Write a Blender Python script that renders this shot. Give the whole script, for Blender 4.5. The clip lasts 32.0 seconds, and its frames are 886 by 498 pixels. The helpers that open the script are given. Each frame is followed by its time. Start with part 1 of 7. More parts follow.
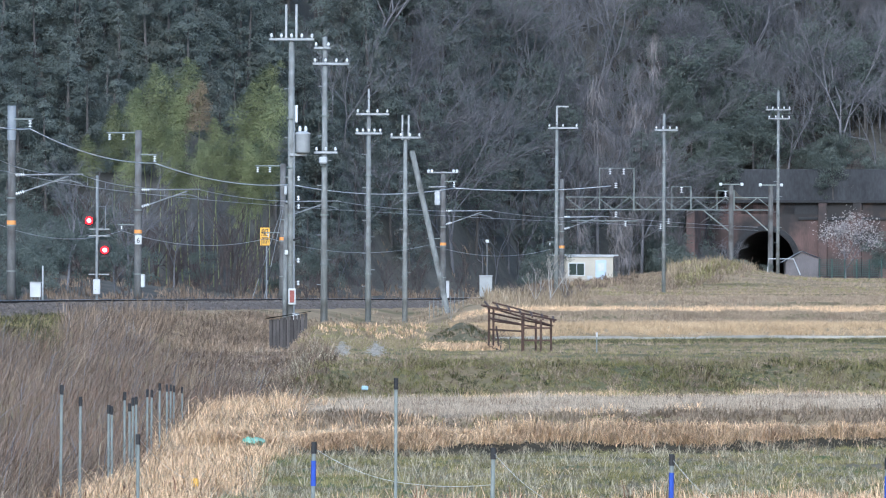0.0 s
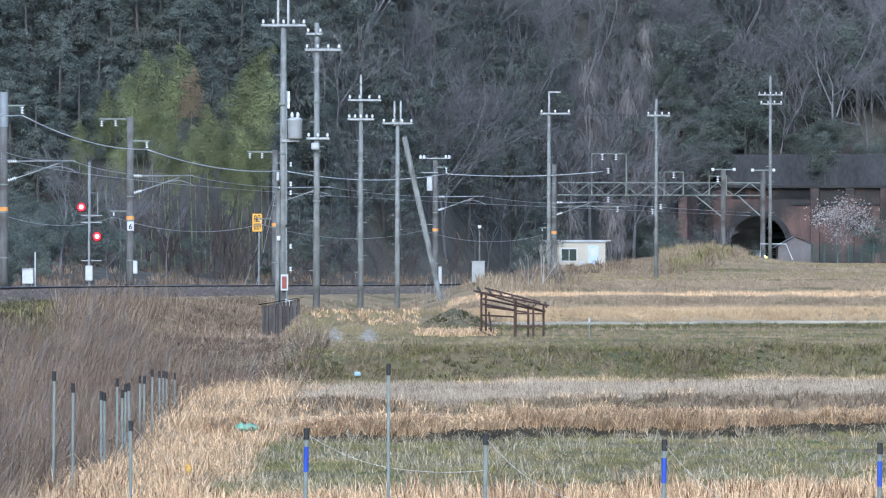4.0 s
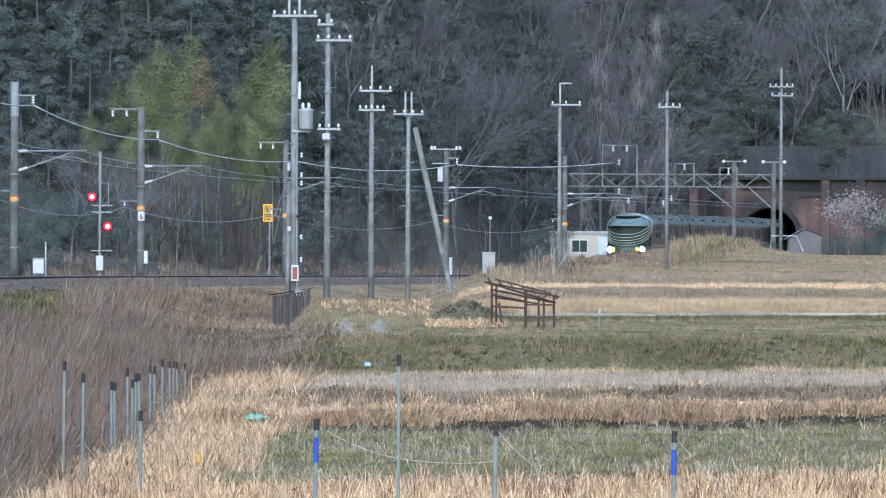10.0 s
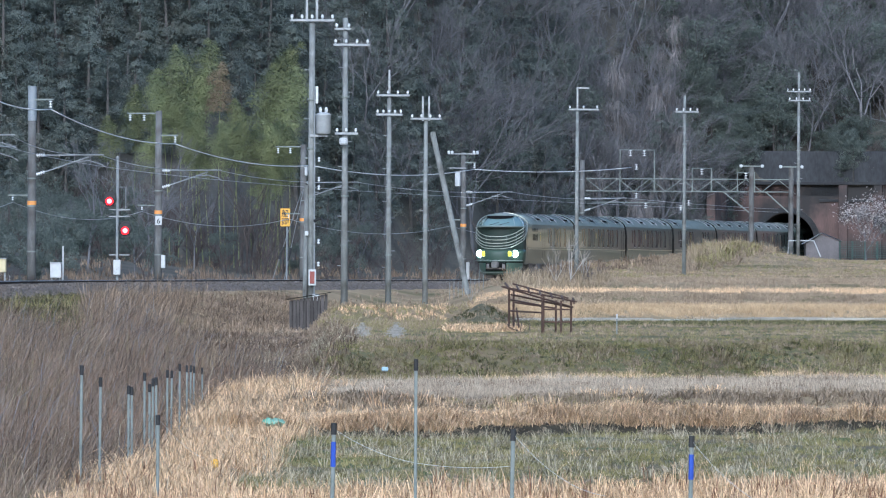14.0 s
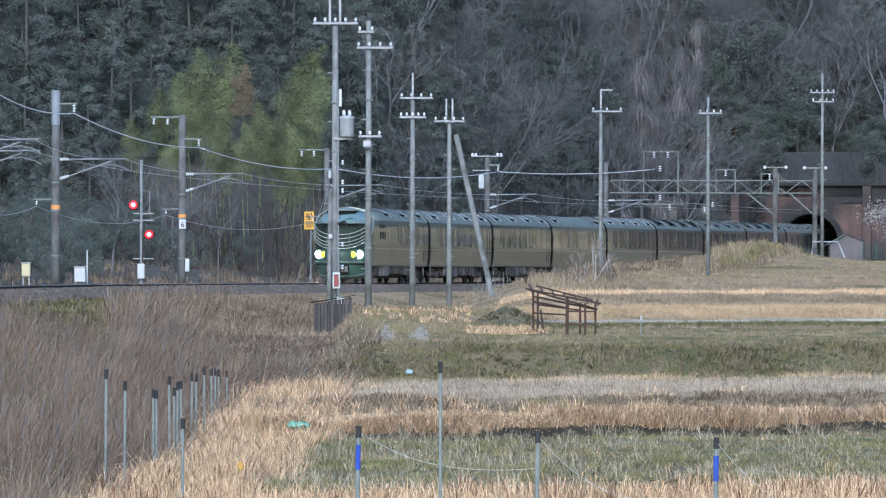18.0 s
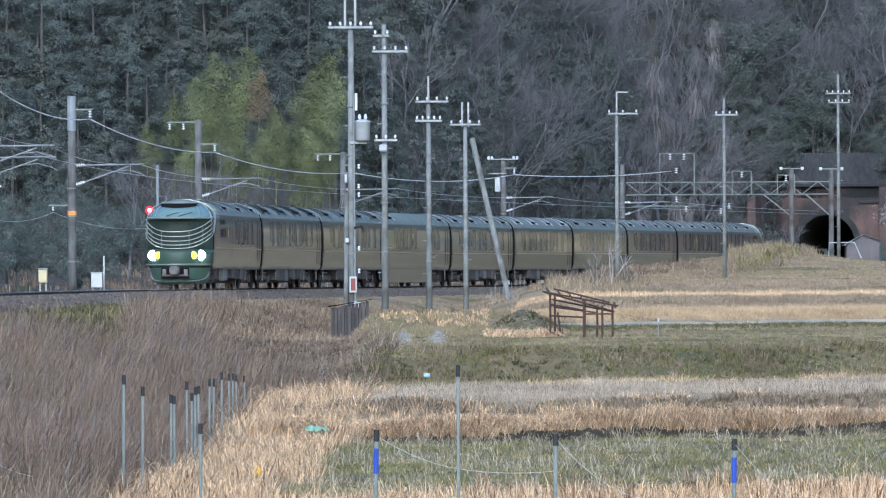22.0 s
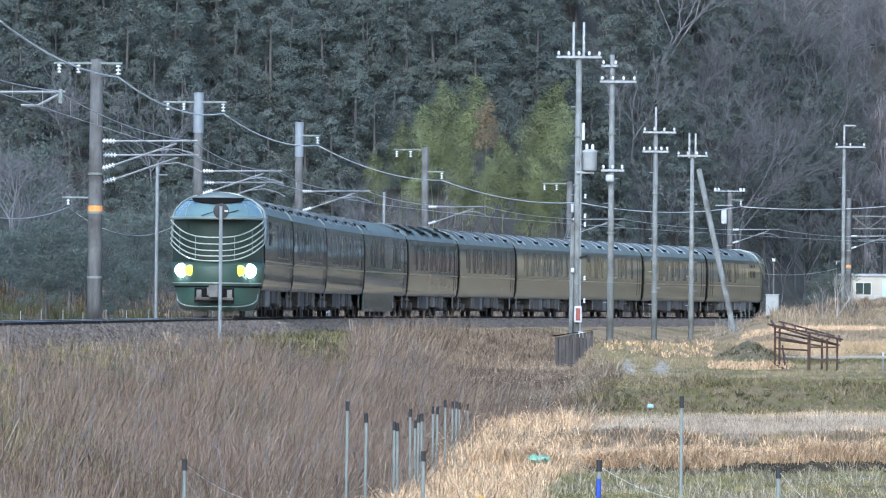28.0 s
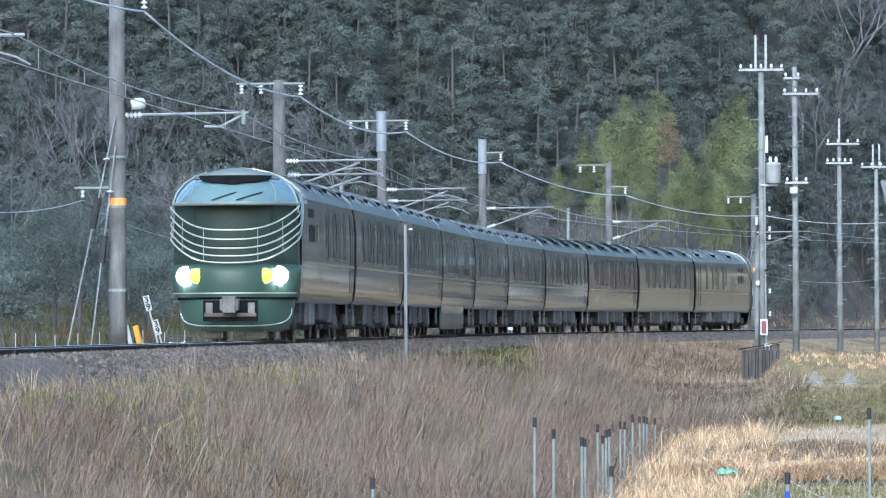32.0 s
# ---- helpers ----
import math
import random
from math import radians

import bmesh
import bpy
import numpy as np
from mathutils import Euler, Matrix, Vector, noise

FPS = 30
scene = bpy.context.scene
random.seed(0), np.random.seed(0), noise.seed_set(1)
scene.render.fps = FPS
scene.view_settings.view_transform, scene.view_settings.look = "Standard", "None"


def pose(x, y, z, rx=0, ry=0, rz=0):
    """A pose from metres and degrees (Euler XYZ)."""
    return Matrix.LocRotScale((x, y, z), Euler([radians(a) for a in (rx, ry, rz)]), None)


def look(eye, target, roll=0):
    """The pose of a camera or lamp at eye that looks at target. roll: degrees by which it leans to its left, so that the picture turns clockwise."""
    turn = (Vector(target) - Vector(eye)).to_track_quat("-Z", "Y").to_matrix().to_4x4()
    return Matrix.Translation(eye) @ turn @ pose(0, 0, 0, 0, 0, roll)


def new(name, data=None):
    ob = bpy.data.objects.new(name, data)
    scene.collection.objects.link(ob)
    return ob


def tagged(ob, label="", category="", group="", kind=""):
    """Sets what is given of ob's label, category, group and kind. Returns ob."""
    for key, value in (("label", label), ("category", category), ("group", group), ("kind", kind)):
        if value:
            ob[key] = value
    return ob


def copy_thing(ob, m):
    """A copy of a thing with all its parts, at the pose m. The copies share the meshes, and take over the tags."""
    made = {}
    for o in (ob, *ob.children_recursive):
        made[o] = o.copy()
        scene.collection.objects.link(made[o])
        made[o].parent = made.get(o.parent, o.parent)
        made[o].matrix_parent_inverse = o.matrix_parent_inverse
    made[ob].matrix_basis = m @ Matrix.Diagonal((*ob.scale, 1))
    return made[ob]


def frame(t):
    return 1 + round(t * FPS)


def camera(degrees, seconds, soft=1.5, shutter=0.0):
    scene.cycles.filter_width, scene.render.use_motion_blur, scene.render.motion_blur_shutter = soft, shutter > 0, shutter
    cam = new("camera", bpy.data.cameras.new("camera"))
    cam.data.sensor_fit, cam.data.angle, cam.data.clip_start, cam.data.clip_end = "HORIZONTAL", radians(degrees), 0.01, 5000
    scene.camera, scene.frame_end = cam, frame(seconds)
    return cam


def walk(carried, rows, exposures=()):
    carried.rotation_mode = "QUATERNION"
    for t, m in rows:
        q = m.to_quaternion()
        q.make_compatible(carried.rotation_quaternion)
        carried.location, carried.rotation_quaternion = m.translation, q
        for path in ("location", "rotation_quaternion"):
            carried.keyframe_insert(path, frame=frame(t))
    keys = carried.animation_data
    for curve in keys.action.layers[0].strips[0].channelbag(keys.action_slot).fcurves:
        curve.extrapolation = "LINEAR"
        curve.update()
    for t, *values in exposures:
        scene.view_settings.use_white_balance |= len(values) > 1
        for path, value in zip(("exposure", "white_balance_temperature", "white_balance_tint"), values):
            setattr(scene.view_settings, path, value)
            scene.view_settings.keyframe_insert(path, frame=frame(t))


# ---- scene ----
cam = camera(7.178, 32.0, 1.15)
EYE = 0.37          # metres above the rail heads, which lie at z = 0
# seconds, yaw, pitch, roll in degrees: a camera on a tripod that pans after the train
ROWS = [
    (0.0, -0.3461, 0.3534, -0.22), (0.5, -0.3405, 0.3052, -0.2), (1.0, -0.3507, 0.257, -0.29),
    (1.5, -0.3781, 0.2414, -0.27), (2.0, -0.3991, 0.2357, -0.24), (2.5, -0.4117, 0.2254, -0.14),
    (3.0, -0.4147, 0.2197, -0.16), (3.5, -0.4041, 0.2236, -0.15), (5.5, -0.4679, 0.2828, 0.18),
    (6.0, -0.4532, 0.2527, 0.27), (6.5, -0.4371, 0.2253, 0.11), (7.0, -0.435, 0.2384, -0.06),
    (7.5, -0.4324, 0.2448, -0.22), (8.0, -0.4484, 0.2131, -0.15), (8.5, -0.439, 0.1741, -0.2),
    (9.0, -0.4036, 0.15, -0.37), (9.5, -0.3543, 0.1561, -0.32), (10.0, -0.3227, 0.1643, -0.28),
    (10.5, -0.3281, 0.1685, -0.29), (11.0, -0.3228, 0.1947, -0.29), (11.5, -0.3025, 0.1906, -0.19),
    (12.0, -0.2615, 0.1513, -0.2), (12.5, -0.2311, 0.1264, -0.24), (13.0, -0.2215, 0.137, -0.2),
    (13.5, -0.2164, 0.1681, -0.23), (14.0, -0.1824, 0.2006, -0.33), (14.5, -0.157, 0.2097, -0.47),
    (16.5, -0.0789, 0.212, -0.25), (17.0, -0.0464, 0.19, -0.18), (17.5, -0.0003, 0.1923, -0.1),
    (18.0, 0.0131, 0.2202, -0.1), (18.5, 0.0116, 0.2362, -0.1), (19.0, 0.0, 0.2338, 0.0),
    (19.5, 0.0023, 0.2182, 0.1), (20.0, 0.0301, 0.2138, 0.05), (20.5, 0.0702, 0.2227, -0.02),
    (21.0, 0.1015, 0.2261, 0.13), (21.5, 0.1235, 0.2366, 0.21), (22.0, 0.1497, 0.2481, 0.28),
    (22.5, 0.2164, 0.2483, 0.19), (23.0, 0.3187, 0.2654, 0.22), (23.5, 0.4703, 0.288, 0.19),
    (24.0, 0.6378, 0.3262, 0.22), (24.5, 0.8164, 0.3538, 0.24), (25.0, 0.9605, 0.3724, 0.25),
    (25.5, 1.1004, 0.3928, 0.36), (27.5, 1.7842, 0.4431, -0.42), (28.0, 1.9742, 0.4827, -0.54),
    (28.5, 2.1636, 0.4786, -0.36), (29.0, 2.3375, 0.4806, -0.17), (29.5, 2.4941, 0.5179, -0.0),
    (30.0, 2.6609, 0.5512, 0.06), (30.5, 2.8383, 0.5541, 0.22), (31.0, 3.0477, 0.5509, 0.3),
    (31.5, 3.2611, 0.58, 0.29), (32.0, 3.4804, 0.6117, 0.31),
]
walk(cam, [(t, pose(0, 0, EYE, 90 + pitch, roll, yaw)) for t, yaw, pitch, roll in ROWS],
     [(0, 1.24, 5130, 8), (9, 1.20, 5130, 8), (12, 1.10, 5130, 8), (16, 1.10, 5130, 8), (22, 1.16, 5120, 8), (24.5, 1.31, 5120, 7), (28, 1.44, 5130, 7), (32, 1.58, 5160, 6)])

# ---- daylight: an overcast late-winter afternoon ----
world = bpy.data.worlds.new("overcast_sky")
scene.world = world
world.use_nodes = True
wn = world.node_tree
sky = wn.nodes.new("ShaderNodeTexSky")
sky.sky_type, sky.sun_disc = "NISHITA", False
sky.sun_elevation, sky.sun_rotation = radians(29), radians(187)
sky.air_density, sky.dust_density, sky.ozone_density = 1.0, 2.0, 1.5
wn.links.new(sky.outputs[0], wn.nodes["Background"].inputs[0])
wn.nodes["Background"].inputs[1].default_value = 0.078
sun_data = bpy.data.lights.new("sun", "SUN")
sun_data.energy, sun_data.angle, sun_data.color = 1.3, radians(40), (1.0, 0.96, 0.91)
sun = new("sun", sun_data)
sun.matrix_world = look((-12, -100, 55), (0, 0, 0))


# ---- the railway line: heading in degrees every 30 m, from the tunnel towards the camera ----
HEADS = [11.1, 11.1, 11.0, 11.0, 11.0, 10.9, 10.9, 10.5, 9.3, 7.1, 4.6, 2.2, 0.52, -0.42, -0.26, -0.2]
LINE_S = np.arange(-260.0, 760.0, 1.0)
LINE_H = np.radians(np.interp(LINE_S, 60 + 30.0 * np.arange(16), HEADS))
LINE_X, LINE_Y = np.cumsum(-np.sin(LINE_H)), np.cumsum(-np.cos(LINE_H))
k0 = int(np.searchsorted(LINE_S, 300))
LINE_X, LINE_Y = LINE_X - LINE_X[k0] - 5.643, LINE_Y - LINE_Y[k0] + 384.41


def line_at(s, off=0.0):
    """Place on the line at s metres, off metres to the field side, and its heading."""
    x, y, h = np.interp(s, LINE_S, LINE_X), np.interp(s, LINE_S, LINE_Y), np.interp(s, LINE_S, LINE_H)
    return float(x + off * np.cos(h)), float(y - off * np.sin(h)), float(h)


def rail_z(y):
    """The line climbs a little towards the tunnel."""
    return np.interp(y, [420, 600, 900], [0.0, 0.55, 1.5])


def line_off(x, y):
    """Metres to the field side of the line's middle."""
    return (x - np.interp(y, LINE_Y[::-1], LINE_X[::-1])) * np.cos(np.interp(y, LINE_Y[::-1], LINE_H[::-1]))


def on_line(bearing, off):
    """Where the sight line of that bearing (radians to the right) crosses the parallel of the line at off metres."""
    s = LINE_S
    x, y = LINE_X + off * np.cos(LINE_H), LINE_Y - off * np.sin(LINE_H)
    good = y > 60
    i = int(np.argmin(np.where(good, np.abs(x / np.maximum(y, 1) - bearing), 9)))
    return float(s[i])


PORTAL_Y = 565.0


def smooth(a, b, v):
    t = np.clip((v - a) / (b - a), 0, 1)
    return t * t * (3 - 2 * t)


def wavy(x, y, scale, seed=0.0):
    """Smooth uneven values between about -1 and 1."""
    a, b = x / scale, y / scale
    return (np.sin(a * 1.7 + b * 0.9 + seed) + np.sin(a * -0.8 + b * 2.1 + seed * 2.3) + np.sin(a * 2.9 - b * 1.3 + seed * 0.7)
            + np.sin(a * 4.3 + b * 3.7 + seed * 1.9) * 0.6) / 3.2


def foot_y(x):
    """The line along which the wooded hill meets the valley floor."""
    return np.interp(x, [-300, -90, -40, -14, 4, 12, 20, 27, 60, 300], [330, 400, 432, 452, 505, 540, 552, 566, 580, 640])


def reed_edge(y):
    """The border between the reeds and the terraced fields."""
    return np.interp(y, [0, 80, 130, 138, 146, 170, 200, 245, 300], [-4.6, -4.0, -3.7, -3.0, -2.15, -2.3, -2.9, -3.3, -4.0])


# the field banks: how far off they lie, and their nominal spacing
BANK_AT = [0, 82, 112.5, 121, 144.5, 148.5, 152, 170, 205, 4000]
BANK_NOM = [0, 82, 121, 132.5, 158.5, 164.5, 168.5, 180, 205, 4000]


def ground_z(x, y, bore=True):
    """Height of the one sheet of ground."""
    x, y = np.asarray(x, float), np.asarray(y, float)
    # terraced fields, low near the camera, higher towards the tunnel; their banks run askew
    k = np.clip(x, -6, 14)
    d = np.interp(y - 0.75 * k, BANK_AT, BANK_NOM)
    rise = lambda at, w: smooth(at - w, at + w, d)
    t = -1.2 - 1.03 * smooth(6, 50, np.hypot(x, y))
    t = t + 0.22 * rise(121.0, 0.55) + 0.19 * rise(132.5, 0.9) + 0.62 * rise(164.5, 2.6)
    d = y - 1.2 * k
    t = t + 0.42 * rise(229, 2.5) + 0.40 * rise(262, 3) + 0.42 * rise(301, 5) + (0.35 * rise(345, 14) + 0.9 * rise(405, 40)) * smooth(185, 250, x / (np.maximum(y, 1) * 0.08e-3)) + 0.35 * rise(500, 40)
    left = -2.3 + 0.5 * smooth(120, 190, y) + 0.22 * smooth(190, 255, y) + 0.1 * wavy(x, y, 9)
    m = smooth(reed_edge(y) - 0.7, reed_edge(y) + 0.5, x) * (1 - smooth(-2, 5, 3 - x) * smooth(236, 250, y))
    z = left * (1 - m) + t * m
    # a low grassy bank under the reed edge
    z = z + 0.05 * wavy(x, y, 1.7, 2.0) * smooth(30, 60, y) * (1 - smooth(330, 380, y))
    # the railway bank
    o = line_off(x, y)
    rz = rail_z(y)
    # the grassy knoll beside the line before the tunnel
    z = z + 0.8 * np.exp(-((x - 20.2) / 4.4) ** 2 - ((y - 446) / 22) ** 2) * smooth(3.5, 7.5, o)
    z = z + (rz - 0.5 - z) * (1 - smooth(2.8, 8.5, np.abs(o)))
    far = o < -4
    z = np.where(far, rz - 0.75 + 0.12 * np.clip(-o - 5, 0, 40) + 0.25 * wavy(x, y, 6, 1.0) * smooth(4, 9, -o), z)
    z = np.where(np.abs(o) < 2.6, np.minimum(z, rz - 0.66), z)
    # the hill
    b = y - foot_y(x)
    hill = np.clip(b, 0, 130) * 0.56 + 1.0 * wavy(x, y, 8, 0.5) * smooth(2, 12, b)
    hill = hill + 7.2 * smooth(PORTAL_Y - 0.2, PORTAL_Y + 1.4, y) * smooth(18, 22, x)
    inside = (np.abs(o) < 3.6) & (y > PORTAL_Y - 0.5) & (y < 655) & bore
    z = np.where(inside, rz - 0.72, z + np.where(y > 300, hill, 0))
    return z


def gz(x, y):
    return float(ground_z(x, y, False))


# ---- building helpers ----
def part(name, bm, material, parent, label="", smooth_faces=False):
    """Links a bmesh as one mesh object under a thing or part."""
    me = bpy.data.meshes.new(name)
    bm.to_mesh(me)
    bm.free()
    if smooth_faces:
        me.shade_smooth()
    me.materials.append(material)
    ob = new(name, me)
    ob.parent = parent
    if label:
        tagged(ob, label)
    return ob


def thing(name, m, label, category, group="", kind=""):
    ob = new(name)
    ob.matrix_basis = m
    return tagged(ob, label, category, group, kind)


def bevel(bm, w, seg=1):
    bmesh.ops.bevel(bm, geom=bm.edges[:], offset=w, segments=seg, affect="EDGES", profile=0.6)
    return bm


def box(bm, cx, cy, cz, sx, sy, sz, m=None):
    mat = Matrix.Translation((cx, cy, cz)) @ Matrix.Diagonal((sx, sy, sz, 1))
    if m is not None:
        mat = m @ mat
    bmesh.ops.create_cube(bm, size=1.0, matrix=mat)
    return bm


def boxed(cx, cy, cz, sx, sy, sz, w=0.0):
    bm = box(bmesh.new(), cx, cy, cz, sx, sy, sz)
    return bevel(bm, w) if w else bm


def tube(bm, pts, r, sides=6, r2=None, cap=True):
    """A round bar along pts; its radius may taper to r2."""
    pts = [Vector(p) for p in pts]
    rings, n = [], len(pts)
    for i, p in enumerate(pts):
        d = (pts[min(i + 1, n - 1)] - pts[max(i - 1, 0)]).normalized()
        a = d.cross(Vector((0, 0, 1)) if abs(d.z) < 0.9 else Vector((1, 0, 0))).normalized()
        b = d.cross(a)
        rr = r if r2 is None else r + (r2 - r) * i / (n - 1)
        rings.append([bm.verts.new(p + (a * math.cos(q) + b * math.sin(q)) * rr) for q in (2 * math.pi * j / sides for j in range(sides))])
    for u, v in zip(rings, rings[1:]):
        for j in range(sides):
            bm.faces.new((u[j], u[(j + 1) % sides], v[(j + 1) % sides], v[j]))
    if cap and sides > 2:
        bm.faces.new(rings[0][::-1]), bm.faces.new(rings[-1])
    return bm


def tubed(pts, r, sides=6, r2=None):
    return tube(bmesh.new(), pts, r, sides, r2)


def lathe(bm, profile, sides=12, m=Matrix.Identity(4)):
    """A turned solid: profile of (radius, height)."""
    rings = [[bm.verts.new(m @ Vector((r * math.cos(2 * math.pi * j / sides), r * math.sin(2 * math.pi * j / sides), z))) for j in range(sides)] for r, z in profile]
    for u, v in zip(rings, rings[1:]):
        for j in range(sides):
            bm.faces.new((u[j], u[(j + 1) % sides], v[(j + 1) % sides], v[j]))
    bm.faces.new(rings[0][::-1]), bm.faces.new(rings[-1])
    return bm


def sag(a, b, drop, n=14):
    a, b = Vector(a), Vector(b)
    return [a.lerp(b, i / n) - Vector((0, 0, drop * 4 * (i / n) * (1 - i / n))) for i in range(n + 1)]


def raw_mesh(name, verts, loops_per_face, material):
    """A mesh out of arrays: verts (N, 3), faces (M, k)."""
    me = bpy.data.meshes.new(name)
    verts, faces = np.asarray(verts, np.float32), np.asarray(loops_per_face, np.int32)
    me.vertices.add(len(verts))
    me.vertices.foreach_set("co", verts.ravel())
    m, k = faces.shape
    me.loops.add(m * k)
    me.loops.foreach_set("vertex_index", faces.ravel())
    me.polygons.add(m)
    me.polygons.foreach_set("loop_start", np.arange(0, m * k, k, dtype=np.int32))
    me.update(calc_edges=True)
    me.materials.append(material)
    return me


# ---- materials ----
def material(name, c1, c2, rough=0.8, scale=3.0, fine=40.0, metal=0.0, bump=0.2, island=0.0, obj=0.0, stain=None, coat=0.0, spec=0.5, stretch=(1, 1, 1), bump_dist=0.02, patch=None, through_light=0.0):
    """Two colours mixed by coarse and fine noise, with bump; island and obj vary the brightness piece by piece."""
    m = bpy.data.materials.new(name)
    m.use_nodes = True
    n, l = m.node_tree.nodes, m.node_tree.links
    b = n["Principled BSDF"]
    co = n.new("ShaderNodeTexCoord")
    mp = n.new("ShaderNodeMapping")
    mp.inputs["Scale"].default_value = stretch
    l.new(co.outputs["Object"], mp.inputs[0])
    big, small = n.new("ShaderNodeTexNoise"), n.new("ShaderNodeTexNoise")
    big.inputs["Scale"].default_value, small.inputs["Scale"].default_value = scale, fine
    big.inputs["Detail"].default_value, small.inputs["Detail"].default_value = 5, 6
    for t in (big, small):
        l.new(mp.outputs[0], t.inputs["Vector"])
    add = n.new("ShaderNodeMath")
    add.operation = "MULTIPLY_ADD"
    l.new(small.outputs[0], add.inputs[0])
    add.inputs[1].default_value = 0.6
    l.new(big.outputs[0], add.inputs[2])
    ramp = n.new("ShaderNodeMapRange")
    ramp.inputs[1].default_value, ramp.inputs[2].default_value = 0.55, 1.05
    l.new(add.outputs[0], ramp.inputs[0])
    mix = n.new("ShaderNodeMix")
    mix.data_type = "RGBA"
    mix.inputs["A"].default_value, mix.inputs["B"].default_value = (*c1, 1), (*c2, 1)
    l.new(ramp.outputs[0], mix.inputs["Factor"])
    out = mix.outputs["Result"]
    if patch:
        pc, psize, lo, hi = patch
        pn = n.new("ShaderNodeTexNoise")
        pn.inputs["Scale"].default_value, pn.inputs["Detail"].default_value = psize, 4
        l.new(co.outputs["Object"], pn.inputs["Vector"])
        pr = n.new("ShaderNodeMapRange")
        pr.inputs[1].default_value, pr.inputs[2].default_value = lo, hi
        l.new(pn.outputs[0], pr.inputs[0])
        pm = n.new("ShaderNodeMix")
        pm.data_type = "RGBA"
        l.new(pr.outputs[0], pm.inputs["Factor"])
        l.new(out, pm.inputs["A"])
        pm.inputs["B"].default_value = (*pc, 1)
        out = pm.outputs["Result"]
    for amount, node, socket in ((island, "ShaderNodeNewGeometry", "Random Per Island"), (obj, "ShaderNodeObjectInfo", "Random")):
        if amount:
            g = n.new(node)
            mr = n.new("ShaderNodeMapRange")
            mr.inputs[3].default_value, mr.inputs[4].default_value = 1 - amount, 1 + amount
            l.new(g.outputs[socket], mr.inputs[0])
            hs = n.new("ShaderNodeHueSaturation")
            l.new(mr.outputs[0], hs.inputs["Value"])
            l.new(out, hs.inputs["Color"])
            out = hs.outputs[0]
    l.new(out, b.inputs["Base Color"])
    if through_light:
        tr, ms = n.new("ShaderNodeBsdfTranslucent"), n.new("ShaderNodeMixShader")
        ms.inputs[0].default_value = through_light
        l.new(out, tr.inputs[0]), l.new(b.outputs[0], ms.inputs[1]), l.new(tr.outputs[0], ms.inputs[2])
        l.new(ms.outputs[0], n["Material Output"].inputs[0])
    b.inputs["Roughness"].default_value, b.inputs["Metallic"].default_value = rough, metal
    b.inputs["Specular IOR Level"].default_value = spec
    if coat:
        b.inputs["Coat Weight"].default_value, b.inputs["Coat Roughness"].default_value = coat, 0.06
    if bump:
        bp = n.new("ShaderNodeBump")
        bp.inputs["Strength"].default_value, bp.inputs["Distance"].default_value = bump, bump_dist
        l.new(add.outputs[0], bp.inputs["Height"])
        l.new(bp.outputs[0], b.inputs["Normal"])
    return m


def glowing(name, colour, strength):
    m = bpy.data.materials.new(name)
    m.use_nodes = True
    b = m.node_tree.nodes["Principled BSDF"]
    b.inputs["Base Color"].default_value = (*(c * 0.25 for c in colour), 1)
    b.inputs["Emission Color"].default_value, b.inputs["Emission Strength"].default_value = (*colour, 1), strength
    return m


M_soil = material("field_soil", (0.13, 0.115, 0.075), (0.23, 0.20, 0.14), 0.95, 0.6, 9, bump=0.5, bump_dist=0.05, patch=((0.11, 0.135, 0.055), 0.35, 0.42, 0.58), spec=0.1)
M_ballast = material("ballast_stone", (0.095, 0.078, 0.062), (0.27, 0.228, 0.188), 0.95, 4, 14, bump=1.0, bump_dist=0.06, island=0.45, spec=0.2)
M_rail = material("rail_steel", (0.035, 0.026, 0.02), (0.08, 0.058, 0.044), 0.85, 2, 20, metal=0.1, spec=0.2)
M_railtop = material("polished_rail_head", (0.30, 0.28, 0.26), (0.42, 0.40, 0.37), 0.35, 2, 20, metal=1.0, bump=0.02)
M_sleeper = material("sleeper_wood", (0.06, 0.05, 0.045), (0.15, 0.13, 0.11), 0.9, 4, 30)
M_concrete = material("pole_concrete", (0.09, 0.089, 0.086), (0.18, 0.182, 0.176), 0.88, 2.0, 14, bump=0.25, obj=0.12, stretch=(3, 3, 0.5), patch=((0.062, 0.054, 0.047), 0.8, 0.48, 0.66))
M_sleeve = material("pole_sleeve_steel", (0.20, 0.225, 0.245), (0.285, 0.31, 0.335), 0.6, 2, 20, bump=0.05)
M_polegrey = material("utility_pole_concrete", (0.165, 0.175, 0.168), (0.30, 0.312, 0.30), 0.9, 2.2, 14, bump=0.25, obj=0.12, stretch=(3, 3, 0.7), patch=((0.105, 0.10, 0.092), 1.1, 0.5, 0.68), spec=0.3)
M_steel = material("galvanised_steel", (0.23, 0.245, 0.25), (0.36, 0.375, 0.38), 0.5, 3, 25, metal=0.35, bump=0.05)
M_gantry = material("dull_galvanised_steel", (0.16, 0.185, 0.17), (0.26, 0.285, 0.265), 0.7, 3, 25, bump=0.05)
M_white = material("porcelain", (0.58, 0.6, 0.6), (0.7, 0.72, 0.72), 0.25, 6, 40, bump=0.02)
M_wire = material("weathered_cable", (0.40, 0.41, 0.41), (0.55, 0.56, 0.56), 0.5, 2, 20, metal=0.0, bump=0)
M_black = material("black_rubber", (0.012, 0.012, 0.013), (0.03, 0.03, 0.03), 0.6, 4, 40)
M_boxwhite = material("painted_steel_white", (0.48, 0.50, 0.50), (0.62, 0.63, 0.62), 0.5, 3, 30, bump=0.05)
